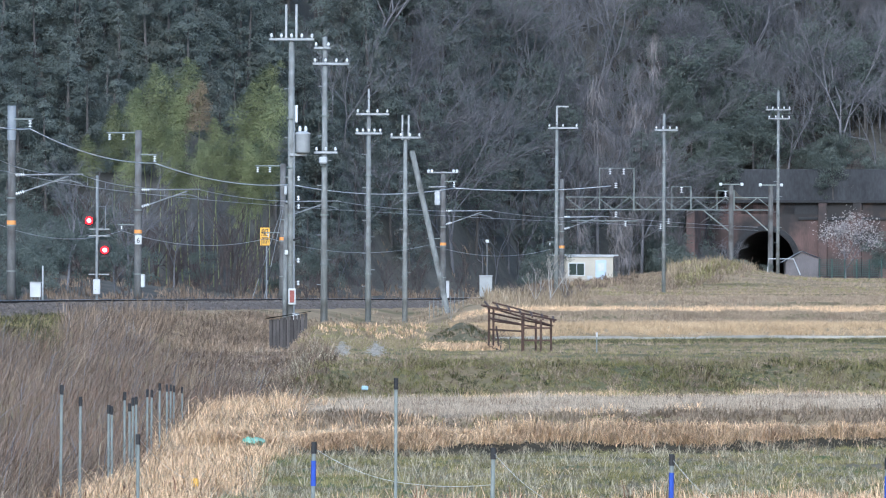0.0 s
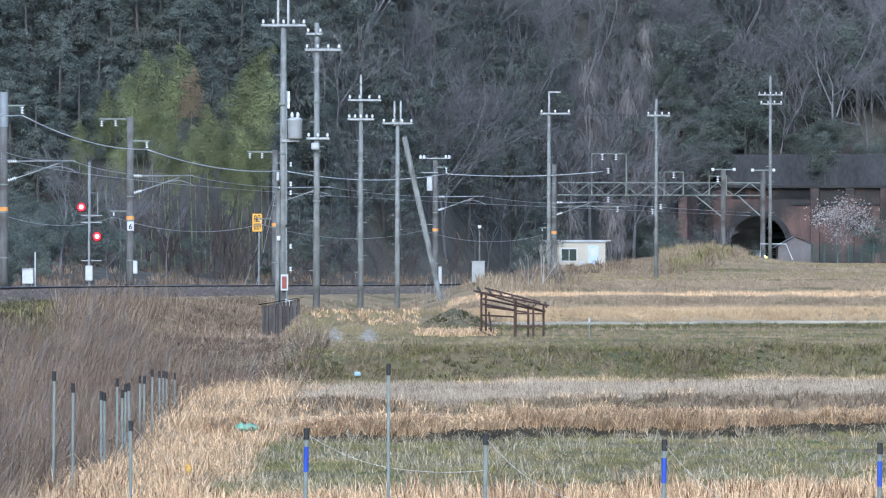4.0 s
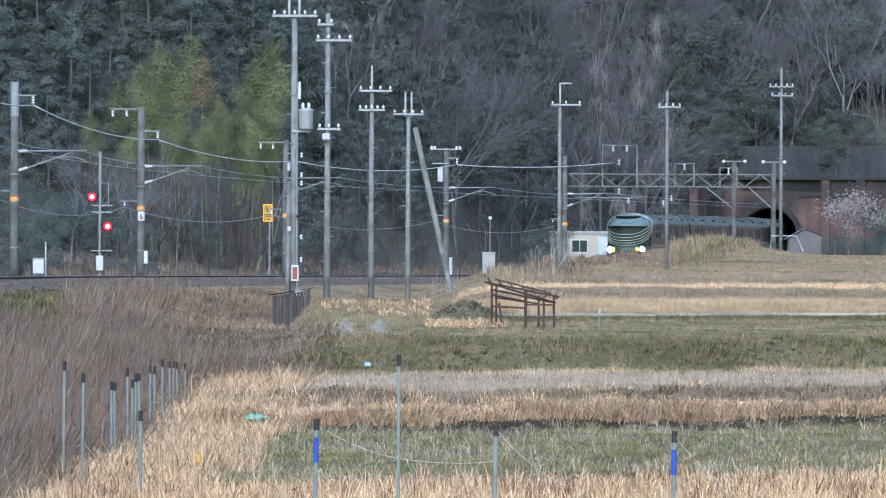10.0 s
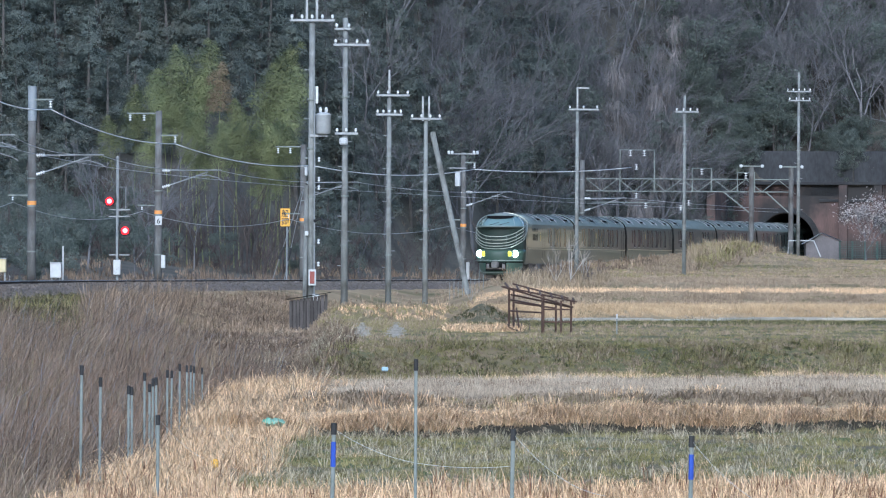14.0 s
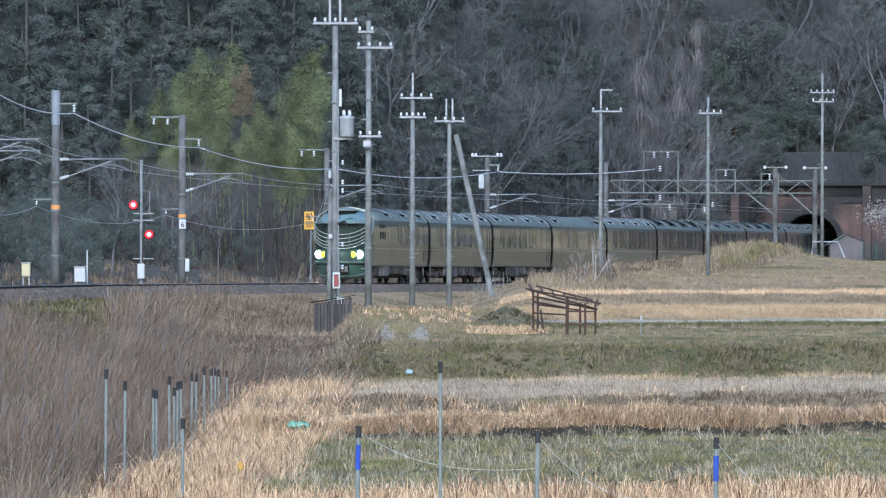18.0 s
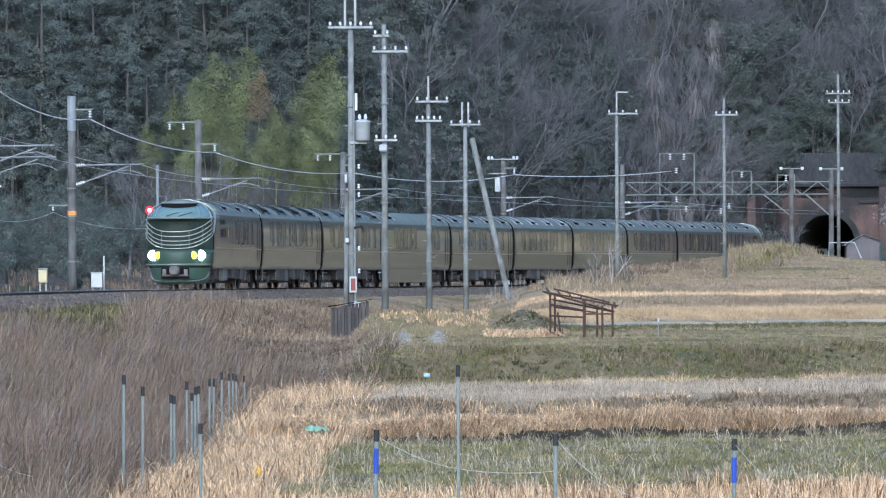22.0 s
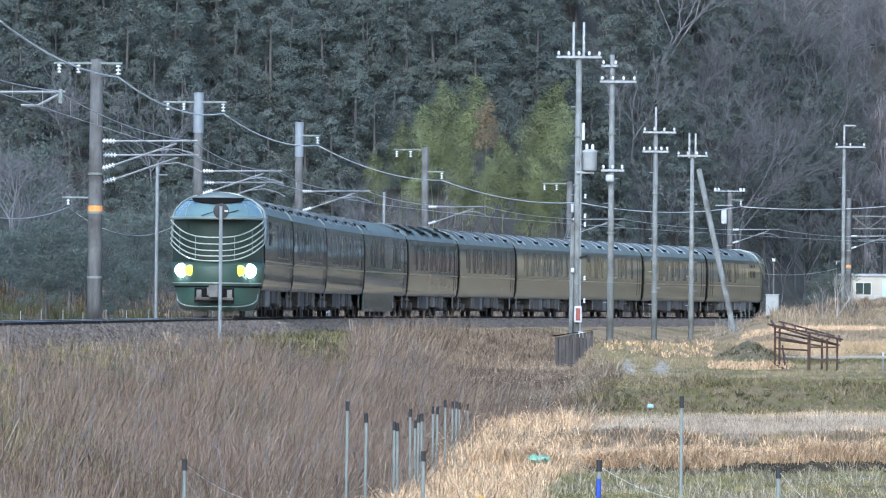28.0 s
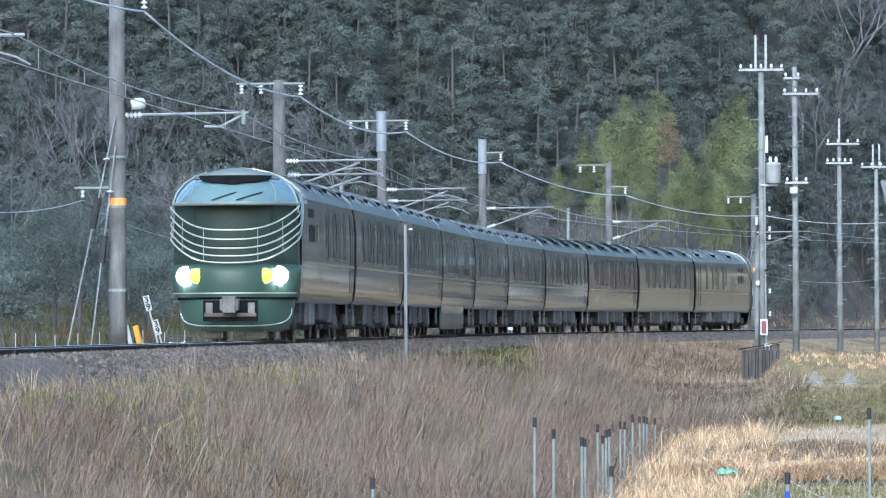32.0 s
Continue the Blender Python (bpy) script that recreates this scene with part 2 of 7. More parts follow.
M_boxgrey = material("painted_steel_grey", (0.36, 0.38, 0.39), (0.5, 0.52, 0.53), 0.55, 3, 30, bump=0.05)
M_orange = material("orange_band", (0.70, 0.28, 0.06), (0.8, 0.36, 0.1), 0.6, 5, 30)
M_yellow = material("yellow_sign_paint", (0.70, 0.37, 0.03), (0.80, 0.46, 0.05), 0.5, 5, 30, bump=0.03)
M_blue = material("blue_sleeve", (0.018, 0.05, 0.30), (0.035, 0.085, 0.45), 0.5, 5, 30)
M_rust = material("rusted_pipe", (0.045, 0.025, 0.018), (0.12, 0.07, 0.05), 0.8, 6, 40)
M_oldwood = material("weathered_boards", (0.045, 0.04, 0.038), (0.105, 0.094, 0.088), 0.9, 2, 18, stretch=(6, 6, 0.6), obj=0.25)
M_brick = material("red_brick", (0.062, 0.044, 0.041), (0.15, 0.096, 0.083), 0.9, 0.6, 8, obj=0.25, stretch=(2, 2, 0.3), patch=((0.032, 0.030, 0.029), 0.4, 0.42, 0.6))
M_darkconc = material("sooty_concrete", (0.016, 0.017, 0.019), (0.045, 0.046, 0.048), 0.95, 0.4, 8)
M_bark = material("bark", (0.06, 0.056, 0.052), (0.12, 0.112, 0.104), 0.95, 2, 25, obj=0.2)
M_twig = material("bare_twigs", (0.122, 0.120, 0.126), (0.20, 0.197, 0.205), 0.95, 0.6, 12, obj=0.2, island=0.15, bump=0)
M_thicket = material("brown_thicket_twigs", (0.068, 0.055, 0.049), (0.125, 0.103, 0.092), 0.95, 0.6, 12, obj=0.2, island=0.2, bump=0)
# paler and bluer than cedar leaves are: distance haze put into the colour
M_cedar = material("hazed_cedar_foliage", (0.155, 0.182, 0.162), (0.235, 0.262, 0.232), 0.95, 0.35, 3, obj=0.14, island=0.06, bump=0, through_light=0.5, patch=((0.22, 0.195, 0.155), 0.25, 0.5, 0.68), spec=0.1)
M_bamboo = material("bamboo_leaves", (0.235, 0.258, 0.132), (0.395, 0.415, 0.215), 0.85, 0.16, 2, obj=0.26, island=0.1, bump=0, spec=0.15, through_light=0.4, patch=((0.13, 0.16, 0.10), 0.3, 0.5, 0.66))
M_bamboo_tan = material("withered_bamboo_leaves", (0.25, 0.195, 0.125), (0.36, 0.285, 0.19), 0.85, 0.3, 3, obj=0.2, island=0.2, bump=0, spec=0.2, through_light=0.4)
# evergreen leaves likewise lifted and blued, with the haze in the base colour
M_evergreen = material("hazed_evergreen", (0.135, 0.16, 0.142), (0.205, 0.23, 0.196), 0.95, 0.5, 3, obj=0.18, island=0.10, bump=0, spec=0.1, through_light=0.45)
M_blossom = material("pale_blossom", (0.31, 0.285, 0.275), (0.47, 0.44, 0.425), 0.9, 1, 8, island=0.25, bump=0)
M_rustweed = material("rust_weed", (0.10, 0.05, 0.03), (0.2, 0.11, 0.07), 0.95, 0.5, 5, island=0.3, bump=0, spec=0.1)
M_darkweed = material("dark_weeds", (0.055, 0.06, 0.03), (0.125, 0.12, 0.065), 0.95, 0.5, 5, island=0.4, bump=0, spec=0.1)
M_straw = material("straw_grass", (0.48, 0.315, 0.18), (0.81, 0.60, 0.375), 0.9, 0.5, 5, island=0.5, bump=0, patch=((0.42, 0.26, 0.16), 0.5, 0.55, 0.75), spec=0.2)
M_stalk = material("bleached_rice_stalk", (0.255, 0.22, 0.145), (0.47, 0.415, 0.295), 0.9, 0.6, 5, island=0.45, bump=0, spec=0.2)
M_pale = material("pale_stubble", (0.265, 0.215, 0.16), (0.455, 0.385, 0.295), 0.95, 0.5, 5, island=0.5, bump=0, spec=0.15)
M_reed = material("dead_reed", (0.105, 0.078, 0.055), (0.275, 0.21, 0.152), 0.95, 0.12, 2, island=0.55, bump=0, patch=((0.34, 0.26, 0.18), 0.09, 0.5, 0.7), spec=0.15)
M_reed_dark = material("dark_reed", (0.07, 0.055, 0.045), (0.14, 0.112, 0.092), 0.95, 0.3, 3, island=0.4, bump=0, spec=0.15)
M_reed_grey = material("grey_reed", (0.165, 0.13, 0.105), (0.31, 0.25, 0.205), 0.95, 0.15, 2, island=0.4, bump=0, spec=0.15)
M_brownbank = material("dry_bank_grass", (0.20, 0.155, 0.11), (0.38, 0.30, 0.21), 0.95, 0.4, 4, island=0.4, bump=0, spec=0.15)
M_green = material("winter_grass", (0.15, 0.14, 0.055), (0.30, 0.265, 0.122), 0.9, 0.4, 4, island=0.45, bump=0, patch=((0.23, 0.185, 0.105), 0.5, 0.48, 0.66), spec=0.2)
M_pampas = material("pampas_straw", (0.20, 0.155, 0.10), (0.38, 0.305, 0.205), 0.95, 0.3, 4, island=0.35, bump=0, spec=0.15)
M_gravel = material("blue_grey_gravel", (0.24, 0.228, 0.20), (0.37, 0.35, 0.31), 0.95, 2, 14, bump=0.6)
M_red_lamp = glowing("red_lamp_glow", (1.0, 0.002, 0.004), 3)
M_red_core = glowing("red_lamp_core", (1.0, 0.16, 0.18), 4)

U = 0.08e-3        # one survey unit: 0.08 milliradian


def sight(u, v, d):
    """The point d metres ahead, u units to the right of north and v units below the camera's level."""
    return Vector((u * U * d, d, EYE - v * U * d))


# ---- the ground: one sheet of rings round the camera, out to the horizon ----
rings = np.concatenate([np.linspace(0.00005, 70, 26), np.linspace(72, 106, 28), np.linspace(107, 128, 100), np.linspace(129, 142, 16), np.linspace(143, 164, 44), np.linspace(166, 171, 4),
                        np.linspace(172, 214, 52), np.linspace(216, 360, 70), np.linspace(363, 640, 90), np.linspace(660, 4000, 20)])
fine = np.linspace(-0.155, 0.095, 150)
angles = np.concatenate([fine, np.linspace(0.10, 2 * math.pi - 0.16, 70)])
RR, AA = np.meshgrid(rings, angles, indexing="ij")
GX, GY = RR * np.sin(AA), RR * np.cos(AA)
GX, GY = GX + 0.37 * np.exp(-RR / 2), GY - 0.53 * np.exp(-RR / 2)
GZ = ground_z(GX, GY)
na, nr = len(angles), len(rings)
idx = np.arange(nr * na).reshape(nr, na)
a0, a1 = idx[:-1], idx[1:]
quads = np.stack([a0, np.roll(a0, -1, 1), np.roll(a1, -1, 1), a1], -1).reshape(-1, 4)[:, ::-1]
M_litter = material("leaf_litter", (0.085, 0.083, 0.072), (0.17, 0.158, 0.132), 0.95, 0.5, 6, bump=0.4, bump_dist=0.1, spec=0.1)
M_reedsoil = material("reed_bed_soil", (0.13, 0.095, 0.07), (0.24, 0.18, 0.135), 0.95, 0.5, 6, bump=0.4, bump_dist=0.08, patch=((0.09, 0.11, 0.04), 0.2, 0.55, 0.68), spec=0.1)
M_strawsoil = material("straw_mat", (0.38, 0.29, 0.18), (0.60, 0.48, 0.32), 0.95, 0.6, 9, bump=0.5, bump_dist=0.05, spec=0.1)
M_stubblesoil = material("stubble_ground", (0.20, 0.16, 0.11), (0.40, 0.34, 0.25), 0.95, 0.5, 9, bump=0.4, bump_dist=0.04, spec=0.1)
M_turf = material("winter_turf", (0.08, 0.085, 0.042), (0.20, 0.185, 0.10), 0.95, 0.5, 9, bump=0.4, bump_dist=0.05, patch=((0.24, 0.19, 0.11), 0.3, 0.48, 0.66), spec=0.1)
M_bankground = material("dry_terrace_ground", (0.27, 0.20, 0.12), (0.45, 0.35, 0.21), 0.95, 0.3, 5, bump=0.4, bump_dist=0.06, patch=((0.15, 0.14, 0.065), 0.12, 0.5, 0.66), spec=0.1)
# cut-bank soil, darkened in colour for the shade under the overhanging straw
M_undercutsoil = material("shaded_bank_soil", (0.035, 0.03, 0.022), (0.09, 0.08, 0.055), 0.95, 0.8, 9, bump=0.5, bump_dist=0.05, spec=0.1)
me = raw_mesh("ground", np.stack([GX, GY, GZ], -1).reshape(-1, 3), quads, M_soil)
for m in (M_litter, M_reedsoil, M_strawsoil, M_stubblesoil, M_turf, M_bankground, M_undercutsoil, M_gravel):
    me.materials.append(m)


def verge(x, y, trim=4):
    """True beside the two wheel tracks of the farm lane."""
    u_ = x / (U * y)
    e_ = 8 * (y - 174) / 50
    return (y > 224) | (y < 171) | ~(((u_ > -121 + e_ + trim) & (u_ < -94 + e_ * 0.7 - trim)) | ((u_ > -58 + e_ * 0.5 + trim) & (u_ < -32 + e_ * 0.5 - trim)))


def zone(x, y):
    """Ground cover: 0 paddy, 1 litter, 2 reeds, 3 straw, 4 stubble, 5 turf, 6 dry terrace, 7 cut bank."""
    k = np.clip(x, -6, 14)
    d, d2 = np.interp(y - 0.75 * k + 0.4 * wavy(x, y, 2.5), BANK_AT, BANK_NOM), y - 1.2 * k
    z = np.select([d < 82, d < 120.3, d < 121.7, d < 126, d < 134, d < 158, d < 178, d2 < 226], [3, 0, 7, 3, 6, 4, 5, 5], 6)
    z = np.where((x < reed_edge(y) + 1.9 + 0.3 * wavy(x, y, 3)) & (y > 60) & (y < 132), 3, z)
    z = np.where(x < reed_edge(y) + 0.3 * wavy(x, y, 2), 2, z)
    z = np.where((y > 236) & (x < 5), 6, z)
    z = np.where(~verge(x, y, 0), 8, z)
    o = line_off(x, y)
    z = np.where((o < -4) & (y > 100), 1, z)
    z = np.where((y - foot_y(x) > -3) & (y > 300), 1, z)
    return z


CX, CY = GX.ravel()[quads].mean(1), GY.ravel()[quads].mean(1)
me.polygons.foreach_set("material_index", zone(CX, CY).astype(np.int32))
me.shade_smooth()
ground = tagged(new("ground", me), "terraced winter fields, reed bed and wooded hillside", "ground", kind="structure")

# ---- grass, reeds and stubble ----
rng = np.random.default_rng(7)


def blades(name, x, y, hmin, hmax, width, lean, mat_, label, bend=0.35, drift=0.0, z0=0.0):
    """Bent blades, three triangles each, standing at x, y."""
    n = len(x)
    z = ground_z(x, y) - 0.03 + z0
    h = rng.uniform(hmin, hmax, n) * (0.85 + 0.3 * wavy(x, y, 1.3, 4.0))
    az = rng.uniform(0, 2 * np.pi, n)
    ln = np.abs(rng.normal(0, lean, n)) * h
    dx, dy = np.cos(az) * ln + drift * h, np.sin(az) * ln
    wa = rng.uniform(-0.7, 0.7, n)
    wx, wy = np.cos(wa) * width / 2, np.sin(wa) * width / 2
    b = np.stack([x, y, z], 1)
    w = np.stack([wx, wy, np.zeros(n)], 1) * rng.uniform(0.6, 1.4, n)[:, None]
    mid = b + np.stack([dx * 0.35, dy * 0.35, h * 0.58], 1)
    tip = b + np.stack([dx * (1 + bend), dy * (1 + bend), h * np.clip(1 - 0.5 * (ln / h) * bend, 0.4, 1)], 1)
    v = np.stack([b - w, b + w, mid - w * 0.8, mid + w * 0.8, tip], 1).reshape(-1, 3)
    i = np.arange(n)[:, None] * 5
    f = np.stack([i + [0, 1, 3], i + [0, 3, 2], i + [2, 3, 4]], 1).reshape(-1, 3)
    return tagged(new(name, raw_mesh(name, v, f, mat_)), label, "grass", kind="stuff")


def scatter(n, ya, yb, ua, ub, ok):
    """n points between the distances ya and yb and the bearings ua and ub, kept where ok(x, y)."""
    y = np.sqrt(rng.uniform(ya * ya, yb * yb, n))
    x = rng.uniform(ua, ub, n) * U * y
    keep = ok(x, y)
    return x[keep], y[keep]


def skew2(x, y):
    return y - 1.2 * np.clip(x, -6, 14)


R_EDGE = lambda x, y: x > reed_edge(y) + 0.15 * wavy(x, y, 1.1)


def tufts(name, pts, per, hmin, hmax, width, mat_, label, out=0.6, spread=0.25, drift=0.0, sink=0.02, simple=False, zf=ground_z):
    """Clumps of curved blades that fan out from their root and droop at the tip."""
    cx, cy = pts
    n = len(cx) * per
    size = np.repeat(rng.uniform(hmin, hmax, len(cx)) * (0.8 + 0.45 * wavy(cx, cy, 1.1, 4.0) + 0.25 * wavy(cx, cy, 0.45, 1.0)), per)
    size = np.clip(size, hmin * 0.4, hmax * 1.3)
    cx, cy = np.repeat(cx, per), np.repeat(cy, per)
    az = rng.uniform(0, 2 * np.pi, n)
    off = np.abs(rng.normal(0, spread, n)) * size
    x, y = cx + np.cos(az) * off, cy + np.sin(az) * off
    h = size * rng.uniform(0.55, 1.1, n)
    o = np.clip(np.abs(rng.normal(out, out * 0.5, n)), 0.05, 1.5)
    dx, dy = np.cos(az) * o * h + drift * h, np.sin(az) * o * h
    b = np.stack([x, y, zf(x, y) - sink], 1)
    wa = rng.uniform(-0.6, 0.6, n)
    w = np.stack([np.cos(wa), np.sin(wa), np.zeros(n)], 1) * (width / 2 * rng.uniform(0.6, 1.4, n))[:, None]
    if simple:
        tip = b + np.stack([dx, dy, h], 1)
        v = np.stack([b - w, b + w, tip], 1).reshape(-1, 3)
        return tagged(new(name, raw_mesh(name, v, np.arange(n * 3).reshape(-1, 3), mat_)), label, "grass", kind="stuff")
    mid = b + np.stack([dx * 0.38, dy * 0.38, h * 0.7], 1)
    tip = b + np.stack([dx, dy, h * np.clip(1.0 - 0.45 * o ** 1.5, 0.15, 1)], 1)
    v = np.stack([b - w, b + w, mid - w * 0.8, mid + w * 0.8, tip], 1).reshape(-1, 3)
    i_ = np.arange(n)[:, None] * 5
    f = np.stack([i_ + [0, 1, 3], i_ + [0, 3, 2], i_ + [2, 3, 4]], 1).reshape(-1, 3)
    return tagged(new(name, raw_mesh(name, v, f, mat_)), label, "grass", kind="stuff")


def band(n, lo, hi, ua=-340, ub=940, jag=0.35, far=False, extra=None):
    """Points on the terraces between two of their skewed distances."""
    u = rng.uniform(ua, ub, n)
    k_ = 1.2 if far else 0.75
    g = rng.uniform(lo, hi, n)
    if not far:
        g = np.interp(g, BANK_NOM, BANK_AT)
    y = np.minimum(g / (1 - k_ * u * U), g + k_ * 14)
    x = u * U * y
    y = y + jag * wavy(x, y, 1.9, 2.0)
    keep = (R_EDGE(x, y) | (y > 236))
    if extra is not None:
        keep &= extra(x, y)
    return x[keep], y[keep]


on_mound = lambda x, y: x < reed_edge(y) + 1.9 + 0.35 * wavy(x, y, 3)
off_mound = lambda x, y: x > reed_edge(y) + 1.7 + 0.35 * wavy(x, y, 3)
# straw along the near field edge and on the mound beside the reeds
tufts("straw_grass", band(3600, 70, 81.8, -760, jag=0.9), 9, 0.18, 0.42, 0.008, M_straw, "golden dead grass along the near field edge", 0.7)
tufts("dark_stalks", band(200, 72, 82, -760), 6, 0.22, 0.45, 0.010, M_rustweed, "rust brown weed stalks in the straw", 0.2)
tufts("straw_grass", scatter(4600, 80, 133, -700, -80, lambda x, y: R_EDGE(x, y) & on_mound(x, y)), 9, 0.18, 0.42, 0.008, M_straw, "thick golden dead grass on a low mound", 0.7)
tufts("bank_grass", scatter(600, 80, 133, -700, -80, lambda x, y: R_EDGE(x, y) & on_mound(x, y) & (wavy(x, y, 1.6, 8) > 0.15)), 8, 0.15, 0.36, 0.009, M_brownbank, "brown patches in the straw on a mound")
tufts("straw_grass", scatter(1500, 80, 136, -700, -80, lambda x, y: R_EDGE(x, y) & on_mound(x, y)), 8, 0.25, 0.55, 0.008, M_straw, "long arching straw on a low mound", 1.2)
tufts("pale_grass", scatter(700, 80, 136, -700, -80, lambda x, y: R_EDGE(x, y) & on_mound(x, y)), 7, 0.2, 0.45, 0.007, M_stalk, "bleached blades in the straw", 1.1)
tufts("dark_stalks", scatter(60, 80, 92, -640, -300, lambda x, y: R_EDGE(x, y) & on_mound(x, y)), 3, 0.2, 0.36, 0.016, M_rustweed, "brown seed heads in the straw", 0.12)
# first bank: straw hanging over dark soil, then pale and brown strips
tufts("straw_grass", band(2400, 121.15, 122.3, jag=0.2), 11, 0.22, 0.42, 0.009, M_straw, "golden grass hanging over a field bank", 0.95)
tufts("bank_weeds", band(300, 120.5, 121.4, jag=0.2), 7, 0.06, 0.2, 0.010, M_brownbank, "dull weeds at the foot of a field bank", 0.8)
tufts("straw_grass", band(1800, 122.3, 126.5, jag=0.5), 8, 0.08, 0.22, 0.009, M_straw, "thin straw on a narrow terrace", simple=True)
tufts("pale_grass", band(4600, 124.5, 131.4), 7, 0.05, 0.15, 0.010, M_pale, "pale dry grass on a narrow terrace", simple=True)
tufts("bank_grass", band(1600, 131.4, 134.0), 9, 0.12, 0.3, 0.011, M_brownbank, "brown dry grass on a field bank", 0.8)
tufts("straw_grass", band(500, 131.0, 134.5, extra=lambda x, y: wavy(x, y, 2.2, 3) > 0), 9, 0.15, 0.42, 0.010, M_straw, "straw tufts on a brown bank", 0.7)
tufts("bank_turf", band(700, 131.6, 133.8, extra=lambda x, y: wavy(x, y, 2.9, 6) > 0.2), 8, 0.08, 0.22, 0.011, M_green, "olive weeds on a brown bank", 0.7)
# the near paddy: tussocks of grey stalks over green
tufts("paddy_stalks", band(1150, 81, 120.9, -420, extra=lambda x, y: off_mound(x, y) & (wavy(x, y, 1.9, 5) > -0.15)), 10, 0.14, 0.34, 0.0075, M_stalk, "grey rice stubble tussocks in a fallow paddy", 0.95)
tufts("paddy_stalks", band(600, 81, 120.9, -420, extra=off_mound), 7, 0.10, 0.26, 0.0075, M_stalk, "bleached rice stalks fallen over in a fallow paddy", 1.35)
tufts("paddy_grass", band(9000, 81, 120.4, -420, extra=off_mound), 7, 0.05, 0.15, 0.012, M_green, "short green weeds in a fallow paddy", simple=True)
tufts("straw_grass", band(700, 83, 120, -420, extra=lambda x, y: off_mound(x, y) & (wavy(x, y, 3.1, 9) > 0.25)), 7, 0.06, 0.2, 0.009, M_straw, "straw wisps in a fallow paddy", simple=True)
tufts("dark_weeds", band(2600, 82, 121, -420, extra=lambda x, y: off_mound(x, y) & (wavy(x, y, 1.4, 3) > 0.1)), 8, 0.04, 0.12, 0.012, M_darkweed, "dark clumps of rotted weeds in a fallow paddy", 0.8, simple=True)
# stubble field, green bank, middle terrace
tufts("stubble", band(11000, 134, 158.5), 6, 0.08, 0.2, 0.010, M_pale, "pale rice stubble in a dry field", 0.3, simple=True)
tufts("stubble", band(2200, 134, 158.5, extra=lambda x, y: wavy(x, y, 3.3, 7) > 0.2), 6, 0.08, 0.24, 0.011, M_reed, "brownish stubble patches in a dry field", 0.4, simple=True)
tufts("straw_grass", band(900, 157.5, 161.5, extra=lambda x, y: wavy(x, y, 2.7, 8) > -0.1), 8, 0.08, 0.24, 0.012, M_straw, "straw strip under a green bank", simple=True)
tufts("bank_turf", band(3000, 158.5, 162.5), 7, 0.05, 0.16, 0.014, M_green, "green strip under a bank", simple=True)
tufts("bank_turf", band(5200, 161.5, 168.8), 8, 0.05, 0.15, 0.012, M_green, "green turf on a long field bank", 0.9, simple=True)
tufts("bank_grass", band(2400, 161.0, 168.5, extra=lambda x, y: wavy(x, y, 1.9, 2) > -0.15), 8, 0.05, 0.17, 0.012, M_brownbank, "brown patches on a green bank", 0.9)
# dark blades give the shade in the bank's hollows by their colour
tufts("dark_weeds", band(1000, 161.5, 168, extra=lambda x, y: wavy(x, y, 1.2, 6) > 0.0), 8, 0.06, 0.18, 0.014, M_darkweed, "dark weeds for the shaded hollows of a green bank", 0.8, simple=True)
tufts("bank_turf", band(1100, 161.8, 168.8, -190), 12, 0.10, 0.30, 0.010, M_green, "green tussocks on a long field bank", 1.0)
tufts("bank_grass", band(380, 161.8, 168.8, -190), 12, 0.12, 0.34, 0.009, M_brownbank, "bleached tufts on a green bank", 1.1)
# these too stand for shadows between the tufts, put into blade colour
tufts("dark_weeds", band(450, 161.5, 167.5, -190, extra=lambda x, y: wavy(x, y, 1.6, 9) > 0), 10, 0.1, 0.26, 0.012, M_darkweed, "shaggy weeds coloured dark for shadows between bank tufts", 1.0)
tufts("terrace_grass", band(8000, 168, 205, -240, extra=verge), 6, 0.04, 0.12, 0.018, M_green, "short green grass on a terrace", simple=True)
tufts("bank_grass", band(7500, 172, 214, -240, extra=lambda x, y: (wavy(x, y, 5, 3) > -0.15) & verge(x, y)), 6, 0.05, 0.16, 0.018, M_brownbank, "brown dry strips on a terrace", simple=True)
tufts("terrace_grass", band(4600, 207, 226, 60, far=True), 6, 0.05, 0.16, 0.02, M_darkweed, "dark green strip beside a field path", simple=True)
tufts("terrace_grass", band(2600, 207, 226, 60, far=True), 6, 0.05, 0.14, 0.02, M_green, "green strip beside a field path", simple=True)
tufts("pale_grass", band(4600, 226, 228.5, 90, far=True), 6, 0.04, 0.10, 0.02, M_pale, "pale strip of cut grass along a field path", 0.3, simple=True)
tufts("hollow_weeds", scatter(1500, 136, 182, -330, -120, lambda x, y: (x < reed_edge(y) + 0.7 + 0.4 * wavy(x, y, 2)) & (x > -330 * U * y)), 9, 0.12, 0.42, 0.010, M_reed, "tangled brown weeds in a hollow at a bank's end", 0.9)
tufts("hollow_weeds", scatter(500, 138, 182, -330, -120, lambda x, y: x < reed_edge(y) + 0.6), 9, 0.15, 0.5, 0.009, M_stalk, "bleached arching grass in a hollow", 1.1)
# the lane and its verges
wheel_track = lambda x, y: ~verge(x + 0.08 * wavy(x, y, 1.2), y, -3)
tufts("lane_gravel", scatter(13000, 171, 224, -130, -10, wheel_track), 3, 0.03, 0.06, 0.09, M_gravel, "blue-grey gravel in the wheel tracks of a farm lane", 1.0, simple=True)
tufts("lane_verge", scatter(2600, 198, 248, -180, 60, verge), 7, 0.06, 0.2, 0.018, M_green, "ragged green verge of a farm lane", 0.7, simple=True)
